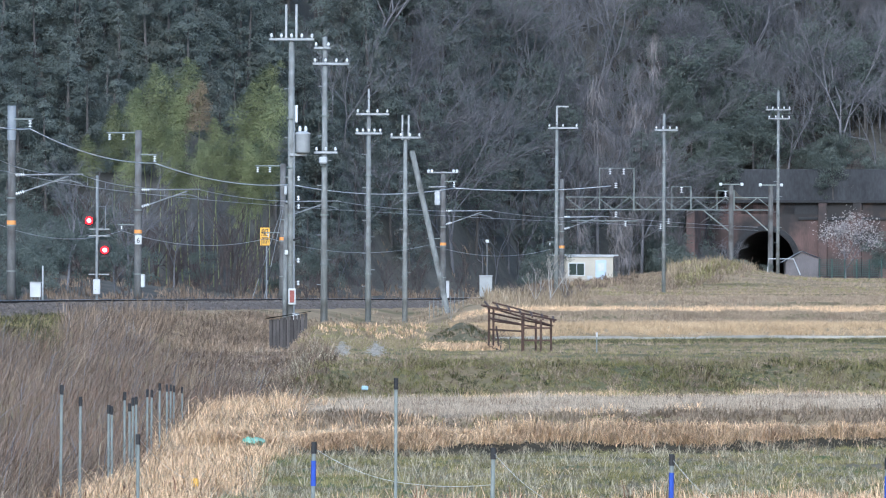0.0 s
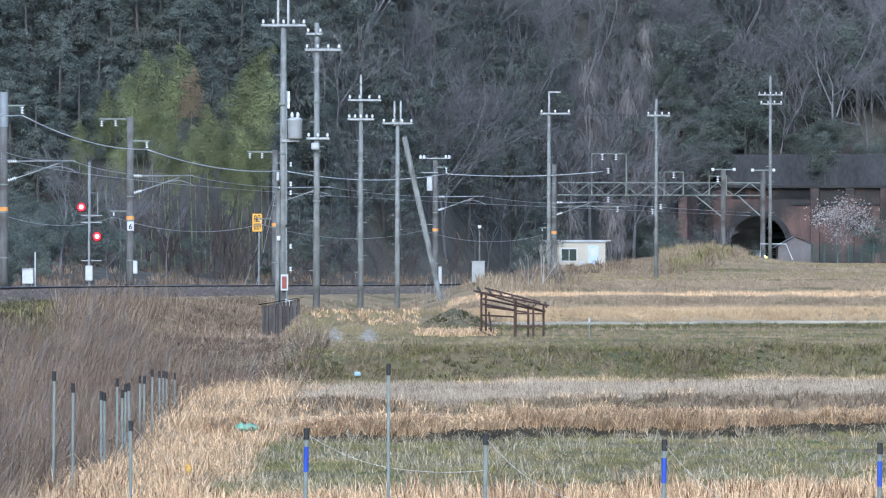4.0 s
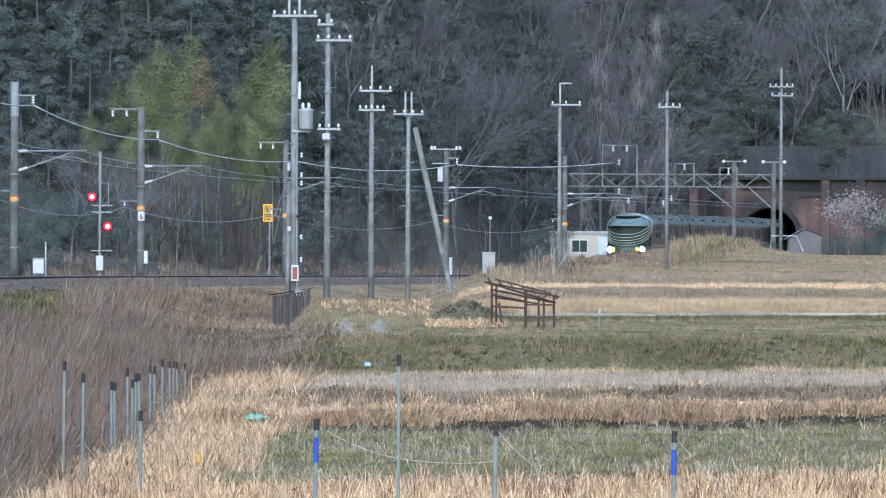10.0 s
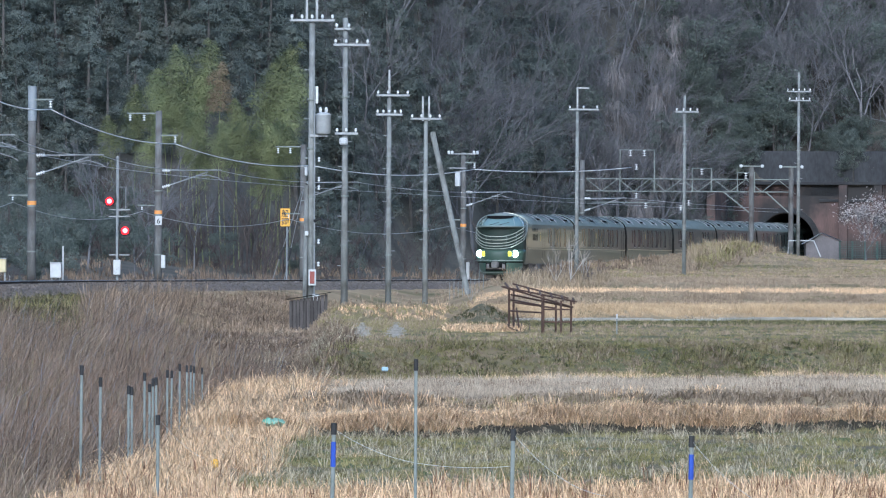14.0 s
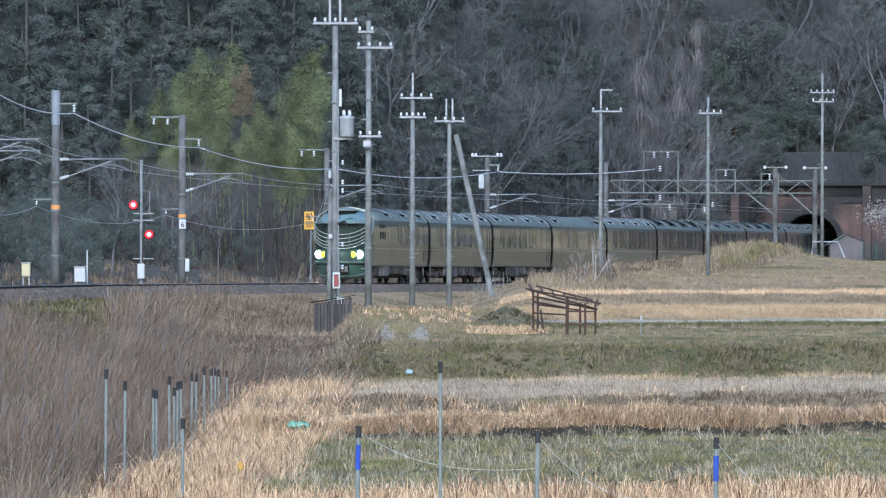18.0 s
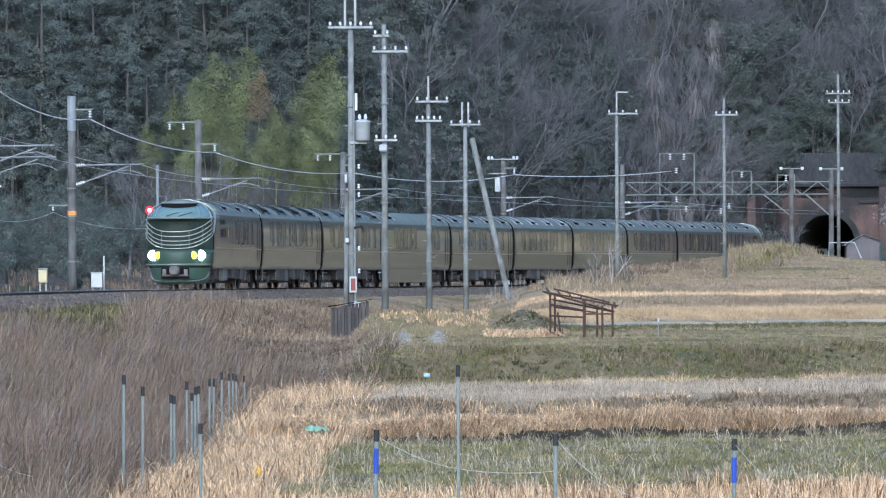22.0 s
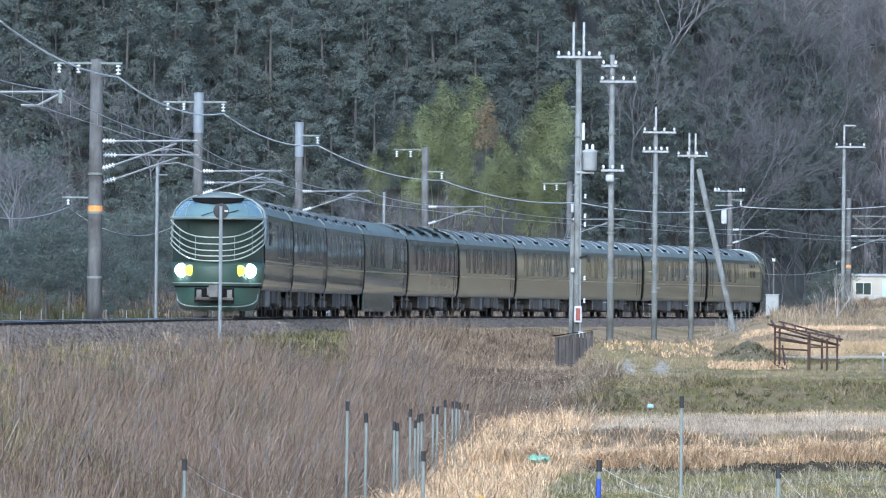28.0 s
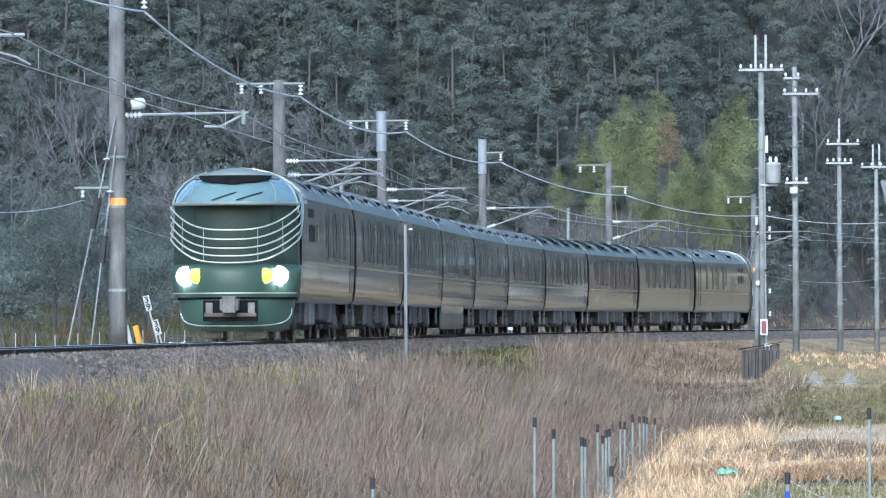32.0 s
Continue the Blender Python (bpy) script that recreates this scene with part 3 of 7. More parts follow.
tufts("lane_verge", scatter(1500, 198, 262, -200, 90, verge), 7, 0.06, 0.26, 0.018, M_brownbank, "dry grass verge of a farm lane", 0.7, simple=True)
tufts("straw_grass", scatter(700, 226, 262, -140, 50, lambda x, y: wavy(x, y, 3, 2) > 0.1), 8, 0.12, 0.32, 0.018, M_straw, "pale straw behind a farm lane", 0.6)
tufts("bank_grass", scatter(900, 226, 262, -140, 50, lambda x, y: wavy(x, y, 3, 2) < 0.2), 8, 0.12, 0.34, 0.018, M_brownbank, "dull tangled grass behind a farm lane", 0.7)
tufts("hut_weeds", scatter(1500, 186, 239, -420, -140, lambda x, y: wavy(x, y, 3, 2) > -0.6), 8, 0.08, 0.26, 0.014, M_reed, "dull dead grass before a board hut", 0.7)
tufts("hut_weeds", scatter(420, 186, 239, -420, -140, lambda x, y: wavy(x, y, 2, 5) > 0.1), 8, 0.1, 0.3, 0.014, M_pale, "bleached grass before a board hut", 0.7)
# the far terraces towards the tunnel
ochre = material("orange_straw", (0.36, 0.255, 0.145), (0.57, 0.43, 0.265), 0.9, 0.4, 4, island=0.3, bump=0, spec=0.2)
tufts("orange_grass", band(9000, 228.3, 240, 90, far=True), 7, 0.1, 0.26, 0.02, ochre, "orange straw on the riser of a far terrace", simple=True)
tufts("bank_grass", band(8000, 254, 266, 90, far=True), 7, 0.08, 0.24, 0.024, M_brownbank, "grey-brown grass on the riser of a far terrace", simple=True)
tufts("straw_grass", band(7000, 265, 300, 100, far=True, extra=lambda x, y: wavy(x, y, 6, 5) > -0.25), 7, 0.1, 0.3, 0.024, M_straw, "bleached straw tufts on a far terrace", simple=True)
tufts("bank_grass", band(7000, 296, 345, 160, far=True, extra=lambda x, y: line_off(x, y) > 5), 7, 0.08, 0.26, 0.028, M_brownbank, "dull brown grass on far terraces", simple=True)
tufts("bank_grass", band(7500, 312, 470, 200, far=True, extra=lambda x, y: line_off(x, y) > 6), 7, 0.08, 0.24, 0.022, M_brownbank, "tan grass on far terraces", simple=True)
tufts("straw_grass", band(2600, 312, 470, 200, far=True, extra=lambda x, y: (wavy(x, y, 9, 5) > 0.15) & (line_off(x, y) > 6)), 7, 0.08, 0.2, 0.016, ochre, "straw patches on far terraces", simple=True)
tufts("far_turf", band(6000, 345, 470, 300, far=True, extra=lambda x, y: (line_off(x, y) > 6) & (wavy(x, y, 9, 1) > -0.2)), 6, 0.06, 0.2, 0.03, M_green, "greenish winter grass near the shed", simple=True)
# pampas on the knoll before the tunnel and brush beside the line
tufts("pampas_grass", scatter(900, 410, 490, 478, 640, lambda x, y: (line_off(x, y) > 4.4) & (line_off(x, y) < 15)), 18, 0.4, 1.1, 0.022, M_pampas, "tall dry pampas grass beside the railway", 0.45)
tufts("green_brush", scatter(260, 400, 470, 485, 600, lambda x, y: (line_off(x, y) > 8) & (line_off(x, y) < 17)), 16, 0.4, 1.0, 0.03, M_green, "olive green brush on a knoll", 0.7)
tufts("knoll_grass", scatter(900, 390, 480, 470, 620, lambda x, y: (line_off(x, y) > 5) & (line_off(x, y) < 18)), 12, 0.2, 0.7, 0.024, M_brownbank, "matted brown grass on a knoll", 0.9)
tufts("pampas_grass", scatter(420, 345, 395, 265, 400, lambda x, y: (line_off(x, y) > 4.2) & (line_off(x, y) < 10)), 16, 0.5, 1.05, 0.022, M_pampas, "feathery dry grass below the railway", 0.5)
tufts("dry_brush", scatter(420, 345, 395, 215, 400, lambda x, y: (line_off(x, y) > 4.2) & (line_off(x, y) < 11)), 14, 0.4, 0.95, 0.022, M_reed, "tall tangled brush below the railway", 0.6)
tufts("dry_brush", scatter(150, 318, 350, 190, 320, lambda x, y: (line_off(x, y) > 4.6) & (line_off(x, y) < 22) & (wavy(x, y, 3, 4) > -0.35)), 14, 0.4, 1.1, 0.018, M_thicket, "brown tangled brush below the railway", 0.6)
tufts("dry_brush", scatter(360, 300, 350, 150, 330, lambda x, y: (line_off(x, y) > 4.6) & (line_off(x, y) < 22)), 12, 0.3, 0.9, 0.018, M_pampas, "pale dry weeds below the railway", 0.6)
tufts("knoll_grass", scatter(700, 390, 470, 395, 480, lambda x, y: (line_off(x, y) > 4.4) & (line_off(x, y) < 18)), 10, 0.12, 0.35, 0.022, M_brownbank, "short brown grass beside the railway", 0.8)
tufts("dry_brush", scatter(950, 330, 480, 185, 420, lambda x, y: (line_off(x, y) > 4.2) & (line_off(x, y) < 13)), 14, 0.2, 0.6, 0.026, M_reed, "tangled dry brush beside the railway", 0.5)
tufts("straw_grass", scatter(900, 246, 400, -230, 140, lambda x, y: (line_off(x, y) > 4.6) & (x < 8)), 9, 0.1, 0.4, 0.022, M_brownbank, "dull straw below the railway bank")
tufts("far_turf", scatter(4500, 210, 330, -170, 180, lambda x, y: (line_off(x, y) > 6) & (skew2(x, y) < 300) & R_EDGE(x, y)), 6, 0.05, 0.15, 0.02, M_green, "thin green grass round the poles", simple=True)
tufts("straw_grass", scatter(650, 187, 206, 45, 178, lambda x, y: wavy(x, y, 2, 1) > -0.5), 9, 0.1, 0.34, 0.013, M_straw, "straw before a soil mound", 0.9)
# the reed bed between the fence and the line
hump = lambda x, y: (x < -595 * U * y) & (x > -800 * U * y) & (y > 178) & (line_off(x, y) < 12)
reed_ok = lambda x, y: ~hump(x, y) & (x < reed_edge(y) - 0.1) & (x / (U * y) < np.interp(y, [120, 160, 185, 240, 330], [-100, -280, -440, -450, -360]) + 30 * wavy(x, y, 5)) & (line_off(x, y) > 4.6 + 1.4 * wavy(x, y, 4, 2))
M_reed2 = material("rust_reed", (0.13, 0.075, 0.05), (0.29, 0.185, 0.125), 0.95, 0.2, 2, island=0.5, bump=0, spec=0.15)
tufts("reeds", scatter(8600, 66, 215, -1640, -120, reed_ok), 17, 0.25, 1.15, 0.0045, M_reed, "dense brown dead reeds filling a hollow", 0.9, 0.5, 0.28)
tufts("reeds", scatter(2600, 78, 215, -1620, -120, lambda x, y: reed_ok(x, y) & (wavy(x, y, 5, 3) > -0.1)), 14, 0.3, 1.2, 0.005, M_reed2, "rust brown dead reeds in patches", 0.85, 0.45, 0.25)
tufts("reeds", scatter(900, 78, 215, -1620, -120, lambda x, y: reed_ok(x, y) & (wavy(x, y, 6, 9) > 0.1)), 12, 0.25, 0.9, 0.005, M_pale, "bleached dead grass among reeds", 1.0, 0.4, 0.15)
tufts("reed_weeds", scatter(1500, 78, 215, -1620, -300, lambda x, y: reed_ok(x, y) & (wavy(x, y, 7, 5) > 0.25)), 10, 0.2, 0.75, 0.009, M_green, "olive weeds among dead reeds", 0.8, 0.4)
tufts("reeds", scatter(4600, 200, 350, -800, -150, reed_ok), 8, 0.35, 1.2, 0.018, M_reed, "dense brown dead reeds below the railway", 0.5, 0.3, 0.15)
x, y = scatter(1500, 78, 240, -1620, -150, reed_ok)
blades("reed_stems", x, y, 0.8, 1.7, 0.010, 0.6, M_twig, "tall dark reed stems leaning with the wind", drift=0.22)
x, y = scatter(900, 70, 230, -1640, -150, reed_ok)
blades("reed_stems", x, y, 0.7, 1.5, 0.007, 1.0, M_stalk, "bleached fallen reed stems", bend=0.6, drift=0.5)
x, y = scatter(1300, 150, 330, -820, -150, reed_ok)
blades("reed_stems", x, y, 0.9, 1.6, 0.016, 0.25, M_reed_dark, "dark plumed reed stems leaning with the wind", bend=0.5, drift=0.45)
tufts("reed_haze", scatter(2600, 70, 240, -1640, -150, reed_ok), 16, 0.5, 1.25, 0.0035, M_reed_grey, "fine grey-brown twiggy stems among reeds", 0.55, 0.5, 0.3)
tufts("reed_weeds", scatter(1500, 90, 200, -1720, -1000, lambda x, y: (line_off(x, y) > 3.2) & (line_off(x, y) < 12) & (wavy(x, y, 4, 2) > -0.2)), 10, 0.2, 0.5, 0.010, M_green, "green weeds between reeds and ballast", 0.8, 0.4)
tufts("reeds", scatter(1800, 238, 350, -380, -120, lambda x, y: (line_off(x, y) > 4.4) & (x < -120 * U * y)), 9, 0.2, 0.6, 0.016, M_reed, "matted dead grass below the railway bank", 0.8, 0.4, 0.2)
tufts("reed_hem", scatter(3600, 140, 345, -520, -120, lambda x, y: (x < reed_edge(y) + 0.6) & (line_off(x, y) > 4) & ~((y > 215) & (y < 239.5) & (x > -300 * U * y) & (x < -140 * U * y))), 9, 0.12, 0.42, 0.014, M_reed, "low tangled dead grass beside a hut", 0.6)
tufts("bank_turf", scatter(4600, 52, 260, -1640, -400, lambda x, y: (x < reed_edge(y)) & (line_off(x, y) > 3.5) & (line_off(x, y) < 9.5) & (wavy(x, y, 5, 4) > -0.25)), 8, 0.1, 0.32, 0.012, M_green, "green and brown grass on the railway bank")
tufts("bank_grass", scatter(4600, 52, 300, -1640, -300, lambda x, y: (x < reed_edge(y)) & (line_off(x, y) > 2.9 + 0.4 * wavy(x, y, 3, 7)) & (line_off(x, y) < 9)), 8, 0.12, 0.4, 0.012, M_brownbank, "brown dry grass on the railway bank")
tufts("dark_weeds", scatter(1900, 180, 265, -800, -600, lambda x, y: hump(x, y) & (line_off(x, y) > 3.4)), 9, 0.15, 0.4, 0.014, M_darkweed, "dark green weeds on the railway bank", 0.9)
tufts("bank_turf", scatter(750, 180, 265, -860, -600, lambda x, y: (line_off(x, y) > 3.6) & (line_off(x, y) < 12)), 9, 0.2, 0.5, 0.014, M_green, "green tussocks on the railway bank")
# plumes beside the mound
for u_, d_, h_ in ((-382, 150, 1.3), (-368, 153, 1.0), (-350, 148, 1.0), (-345, 156, 0.9)):
    tufts("pampas_plume", (np.full(3, u_ * U * d_) + rng.normal(0, 0.1, 3), np.full(3, d_) + rng.normal(0, 0.3, 3)), 6, h_ * 0.8, h_, 0.010, M_pampas, "arching pale pampas plume", 0.3, 0.06, 0.3)
# dry grass on the far side of the line
tufts("dark_brush", scatter(3400, 130, 330, -1640, -300, lambda x, y: (line_off(x, y) < -4.0) & (line_off(x, y) > -22)), 12, 0.3, 1.0, 0.016, M_darkweed, "dark low brush on the far side of the railway", 0.6)
tufts("dark_brush", scatter(350, 130, 330, -1640, -300, lambda x, y: (line_off(x, y) < -4.0) & (line_off(x, y) > -22)), 12, 0.3, 1.0, 0.014, M_rustweed, "brown low brush on the far side of the railway", 0.6)
tufts("bank_grass", scatter(4000, 290, 560, -1300, 420, lambda x, y: (line_off(x, y) < -4.6) & (line_off(x, y) > -24) & (y < foot_y(x) + 6)), 10, 0.3, 0.9, 0.028, M_reed, "brown dry grass at the foot of the wood", 0.5)

tufts("bank_grass", scatter(2600, 270, 520, -700, 420, lambda x, y: (line_off(x, y) < -4.4) & (line_off(x, y) > -11)), 10, 0.3, 1.0, 0.024, M_reed, "tan dry grass on the far side of the railway", 0.5)
tufts("straw_grass", scatter(500, 330, 520, -560, 420, lambda x, y: (line_off(x, y) < -4.2) & (line_off(x, y) > -7)), 9, 0.2, 0.5, 0.024, M_straw, "pale straw on the far side of the railway", 0.5)

# ---- the railway ----
def swept(name, profile, s0, s1, step, mat_, parent, dz=0.0):
    """A profile of (offset, height) swept along the line."""
    ss = np.arange(s0, s1, step)
    P = np.array([[line_at(s, o)[:2] + (h + dz + float(rail_z(line_at(s)[1])),) for o, h in profile] for s in ss])
    n, k = P.shape[:2]
    i = np.arange(n * k).reshape(n, k)
    f = np.stack([i[:-1, :-1], i[:-1, 1:], i[1:, 1:], i[1:, :-1]], -1).reshape(-1, 4)
    ob = new(name, raw_mesh(name, P.reshape(-1, 3), f, mat_))
    ob.parent = parent
    return ob


track = thing("railway_track", Matrix.Identity(4), "single electrified railway track on stone ballast", "track", kind="structure")
swept("ballast_bed", [(-3.0, -0.8), (-2.2, -0.22), (-1.9, -0.14), (0.95, -0.14), (1.25, -0.12), (1.9, -0.115), (2.2, -0.19), (2.9, -0.75)], -200, 740, 2.0, M_ballast, track)
for side in (-0.565, 0.565):
    swept("rail", [(side - 0.07, -0.17), (side - 0.07, -0.155), (side - 0.012, -0.13), (side - 0.012, -0.05), (side - 0.034, -0.035), (side - 0.034, -0.008),
                   (side + 0.034, -0.008), (side + 0.034, -0.035), (side + 0.012, -0.05), (side + 0.012, -0.13), (side + 0.07, -0.155), (side + 0.07, -0.17)], -200, 740, 2.0, M_rail, track)
    swept("rail_head", [(side - 0.03, -0.008), (side - 0.026, 0.0), (side + 0.026, 0.0), (side + 0.03, -0.008)], -200, 740, 2.0, M_railtop, track)
sl = bevel(box(bmesh.new(), 0, 0, -0.19, 2.1, 0.22, 0.14), 0.015)
first = part("sleeper", sl, M_sleeper, track)
for i in range(300):
    x, y, h = line_at(385 + i * 0.62)
    ob = first if i == 0 else first.copy()
    if i:
        scene.collection.objects.link(ob)
    ob.matrix_basis = pose(x, y, float(rail_z(y)), 0, 0, -math.degrees(h))
# loose ballast stones on the shoulder
n = 26000
ss = np.concatenate([rng.uniform(470, 575, n - 10000), rng.uniform(250, 470, 10000)])
oo = np.where(rng.random(n) < 0.8, rng.uniform(1.2, 2.85, n), rng.uniform(-4, 4, n))
bx = np.interp(ss, LINE_S, LINE_X) + oo * np.cos(np.interp(ss, LINE_S, LINE_H))
by = np.interp(ss, LINE_S, LINE_Y) - oo * np.sin(np.interp(ss, LINE_S, LINE_H))
bz = np.interp(np.abs(oo), [1.0, 1.25, 1.9, 2.2, 2.9], [-0.13, -0.115, -0.11, -0.185, -0.74])
r = rng.uniform(0.025, 0.06, n)[:, None, None]
octa = np.array([[1, 0, 0], [-1, 0, 0], [0, 1, 0], [0, -1, 0], [0, 0, 1], [0, 0, -1]], float)
V = (octa[None] * (0.7 + 0.6 * rng.random((n, 6, 1))) * r + np.stack([bx, by, bz], 1)[:, None]).reshape(-1, 3)
fo = np.array([[0, 2, 4], [2, 1, 4], [1, 3, 4], [3, 0, 4]])
Fc = (np.arange(n)[:, None, None] * 6 + fo[None]).reshape(-1, 3)
tagged(new("ballast_stones", raw_mesh("ballast_stones", V, Fc, M_ballast)), "loose grey and brown ballast stones", "gravel", kind="stuff")
# the hillside over the tunnel bore
ss_, oo_ = np.arange(0.0, 92.0, 2.0), np.linspace(-4.6, 4.6, 8)
i0 = int(np.argmin(np.abs(LINE_Y - PORTAL_Y)))
px = LINE_X[i0] + np.sin(LINE_H[i0]) * (ss_[:, None] + 1.2) + oo_[None] * np.cos(LINE_H[i0])
py = LINE_Y[i0] + np.cos(LINE_H[i0]) * (ss_[:, None] + 1.2) - oo_[None] * np.sin(LINE_H[i0])
pz = np.maximum(ground_z(px, py, False) + 0.02, 7.0)
gi = np.arange(px.size).reshape(px.shape)
gf = np.stack([gi[:-1, :-1], gi[:-1, 1:], gi[1:, 1:], gi[1:, :-1]], -1).reshape(-1, 4)
tagged(new("ground_over_tunnel", raw_mesh("ground_over_tunnel", np.stack([px, py, pz], -1).reshape(-1, 3), gf, M_litter)), "leaf-strewn hillside over the tunnel", "ground", kind="structure")

# ---- the train: ten green sleeping cars ----
M_body = material("dark_green_car_paint", (0.064, 0.100, 0.083), (0.092, 0.134, 0.113), 0.3, 0.5, 30, metal=0.1, bump=0.0, coat=1.0)
M_nose = material("green_nose_paint", (0.060, 0.118, 0.088), (0.085, 0.158, 0.12), 0.4, 0.5, 30, metal=0.1, bump=0.0, coat=0.25)
M_roof = material("grey_green_roof_paint", (0.155, 0.19, 0.172), (0.24, 0.275, 0.25), 0.6, 0.7, 20, metal=0.0, bump=0.03, coat=0.05, spec=0.3)
M_pane = material("dark_window_glass", (0.010, 0.016, 0.018), (0.022, 0.030, 0.032), 0.08, 0.25, 2, metal=0.0, bump=0.0, spec=0.7)
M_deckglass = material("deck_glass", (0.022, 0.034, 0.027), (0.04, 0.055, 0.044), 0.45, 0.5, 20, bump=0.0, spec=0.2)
M_rim = material("dull_rim_paint", (0.20, 0.25, 0.235), (0.29, 0.34, 0.32), 0.5, 3, 30, bump=0.0)
M_vent = material("roof_vent_paint", (0.52, 0.52, 0.51), (0.68, 0.68, 0.66), 0.6, 3, 30, bump=0.05)
# pale teal base: the bright sky's reflection is put into the glass colour
M_screen = material("windscreen_sky_tint", (0.15, 0.24, 0.235), (0.21, 0.31, 0.305), 0.06, 0.5, 20, bump=0.0, spec=1.0, coat=1.0)
M_slot = material("dark_slot", (0.008, 0.008, 0.008), (0.016, 0.016, 0.016), 0.9, 4, 30, bump=0.0, spec=0.08)
M_gold = material("gold_line", (0.42, 0.34, 0.12), (0.56, 0.46, 0.18), 0.4, 3, 30, metal=0.5, bump=0.0)
M_panel = material("dark_green_front_paint", (0.033, 0.060, 0.044), (0.050, 0.083, 0.062), 0.5, 0.5, 30, metal=0.0, bump=0.0, coat=0.1, spec=0.3)
M_palegold = material("pale_gold_rail", (0.46, 0.48, 0.41), (0.58, 0.60, 0.51), 0.3, 3, 30, metal=0.3, bump=0.0)
M_chrome = material("silver_trim", (0.34, 0.38, 0.36), (0.46, 0.50, 0.48), 0.3, 3, 30, metal=0.35, bump=0.0)
M_under = material("underfloor_paint", (0.07, 0.06, 0.05), (0.16, 0.14, 0.12), 0.95, 1.5, 12, bump=0.1, obj=0.3)
M_cover = material("equipment_cover", (0.16, 0.153, 0.14), (0.28, 0.268, 0.25), 0.9, 1.5, 12, bump=0.1, obj=0.3)
M_unit = material("roof_unit_paint", (0.15, 0.175, 0.165), (0.24, 0.265, 0.25), 0.7, 2, 20, bump=0.05)
M_belt = material("pale_gold_belt_line", (0.30, 0.30, 0.21), (0.40, 0.40, 0.29), 0.35, 3, 30, metal=0.2, bump=0.0)
M_frame = material("window_frame_metal", (0.20, 0.23, 0.22), (0.30, 0.33, 0.32), 0.35, 3, 30, metal=0.4, bump=0.0)
M_curtain = material("cream_curtain", (0.22, 0.20, 0.15), (0.38, 0.35, 0.27), 0.8, 3, 30, bump=0.0)
M_wheel = material("wheel_steel", (0.05, 0.04, 0.035), (0.13, 0.11, 0.10), 0.6, 3, 20, metal=0.5)
M_lamp = glowing("headlamp_glow", (1.0, 0.98, 0.88), 60)
M_amber = glowing("amber_lamp_glow", (1.0, 1.0, 0.02), 1.1)
M_lens_off = material("lamp_lens_off", (0.3, 0.06, 0.05), (0.4, 0.1, 0.08), 0.2, 3, 20, bump=0)

SIDE = [(1.30, 0.90), (1.39, 1.0), (1.43, 1.30), (1.46, 1.95), (1.46, 2.8), (1.43, 3.2), (1.385, 3.42)]
TOP = [(1.385, 3.42), (1.31, 3.58), (1.16, 3.74), (0.94, 3.89), (0.63, 4.02), (0.3, 4.09), (0.0, 4.11)]
PITCH, HALF = 20.7, 10.1


def half_width(z):
    pts = SIDE + TOP[1:]
    return float(np.interp(z, [p[1] for p in pts], [p[0] for p in pts]))


def strip(bm, pts, y0, y1, mirror=False):
    """A surface of that section between y0 and y1."""
    s = -1 if mirror else 1
    a = [bm.verts.new((s * x, y0, z)) for x, z in pts]
    b = [bm.verts.new((s * x, y1, z)) for x, z in pts]
    for i in range(len(pts) - 1):
        f = (a[i], a[i + 1], b[i + 1], b[i])
        bm.faces.new(f if mirror else f[::-1])
    return a, b


def mask(layers, back):
    """The rounded front: layers of (height, half width, foremost y, set-back of the corners)."""
    bm, rows = bmesh.new(), []
    for z, w, yf, c in layers:
        xs = [w * math.sin(math.pi / 2 * j / 12) for j in range(-12, 13)]
        row = [(-w, back, z)] + [(x, yf - c * (abs(x) / w) ** 2.6, z) for x in xs] + [(w, back, z)]
        rows.append([bm.verts.new(p) for p in row])
    for u, v in zip(rows, rows[1:]):
        for j in range(len(u) - 1):
            bm.faces.new((u[j], v[j], v[j + 1], u[j + 1]))
    return bm


def bogie(car, y):
    b = part("bogie", bevel(box(box(box(bmesh.new(), -0.98, 0, 0.52, 0.14, 2.9, 0.26), 0.98, 0, 0.52, 0.14, 2.9, 0.26), 0, 0, 0.6, 1.9, 0.5, 0.24), 0.03), M_under, car, "dark grimy bogie frame")
    b.location.y = y
    for wy in (-1.05, 1.05):
        for wx in (-0.56, 0.56):
            wb = lathe(bmesh.new(), [(0.43, -0.065), (0.43, 0.03), (0.46, 0.04), (0.46, 0.065), (0.2, 0.07)], 20, pose(0, 0, 0, 0, 90 if wx < 0 else -90, 0))
            w = part("wheel", wb, M_wheel, b)
            w.location = (wx, wy, 0.43)
        for wx in (-1.0, 1.0):
            part("axle_box", bevel(box(bmesh.new(), wx * 1.06, wy, 0.46, 0.16, 0.34, 0.36), 0.04), M_under, b)
    for wx in (-1.07, 1.07):
        part("damper", tubed([(wx, -0.4, 0.75), (wx, 0.6, 0.75)], 0.05, 8), M_cover, b)


def window(car, y, w, z0, z1, side):
    bm = bmesh.new()
    hw = lambda z: half_width(z) + 0.006
    a = [(side * hw(z), z) for z in (z0, 2.4, 2.8, 3.0, z1)]
    r = 0.0
    rows = [[bm.verts.new((x, yy, z)) for x, z in a] for yy in (y - w / 2 + r, y + w / 2 - r)]
    for i in range(4):
        f = (rows[0][i], rows[0][i + 1], rows[1][i + 1], rows[1][i])
        bm.faces.new(f if side > 0 else f[::-1])
    part("window", bm, M_pane, car)


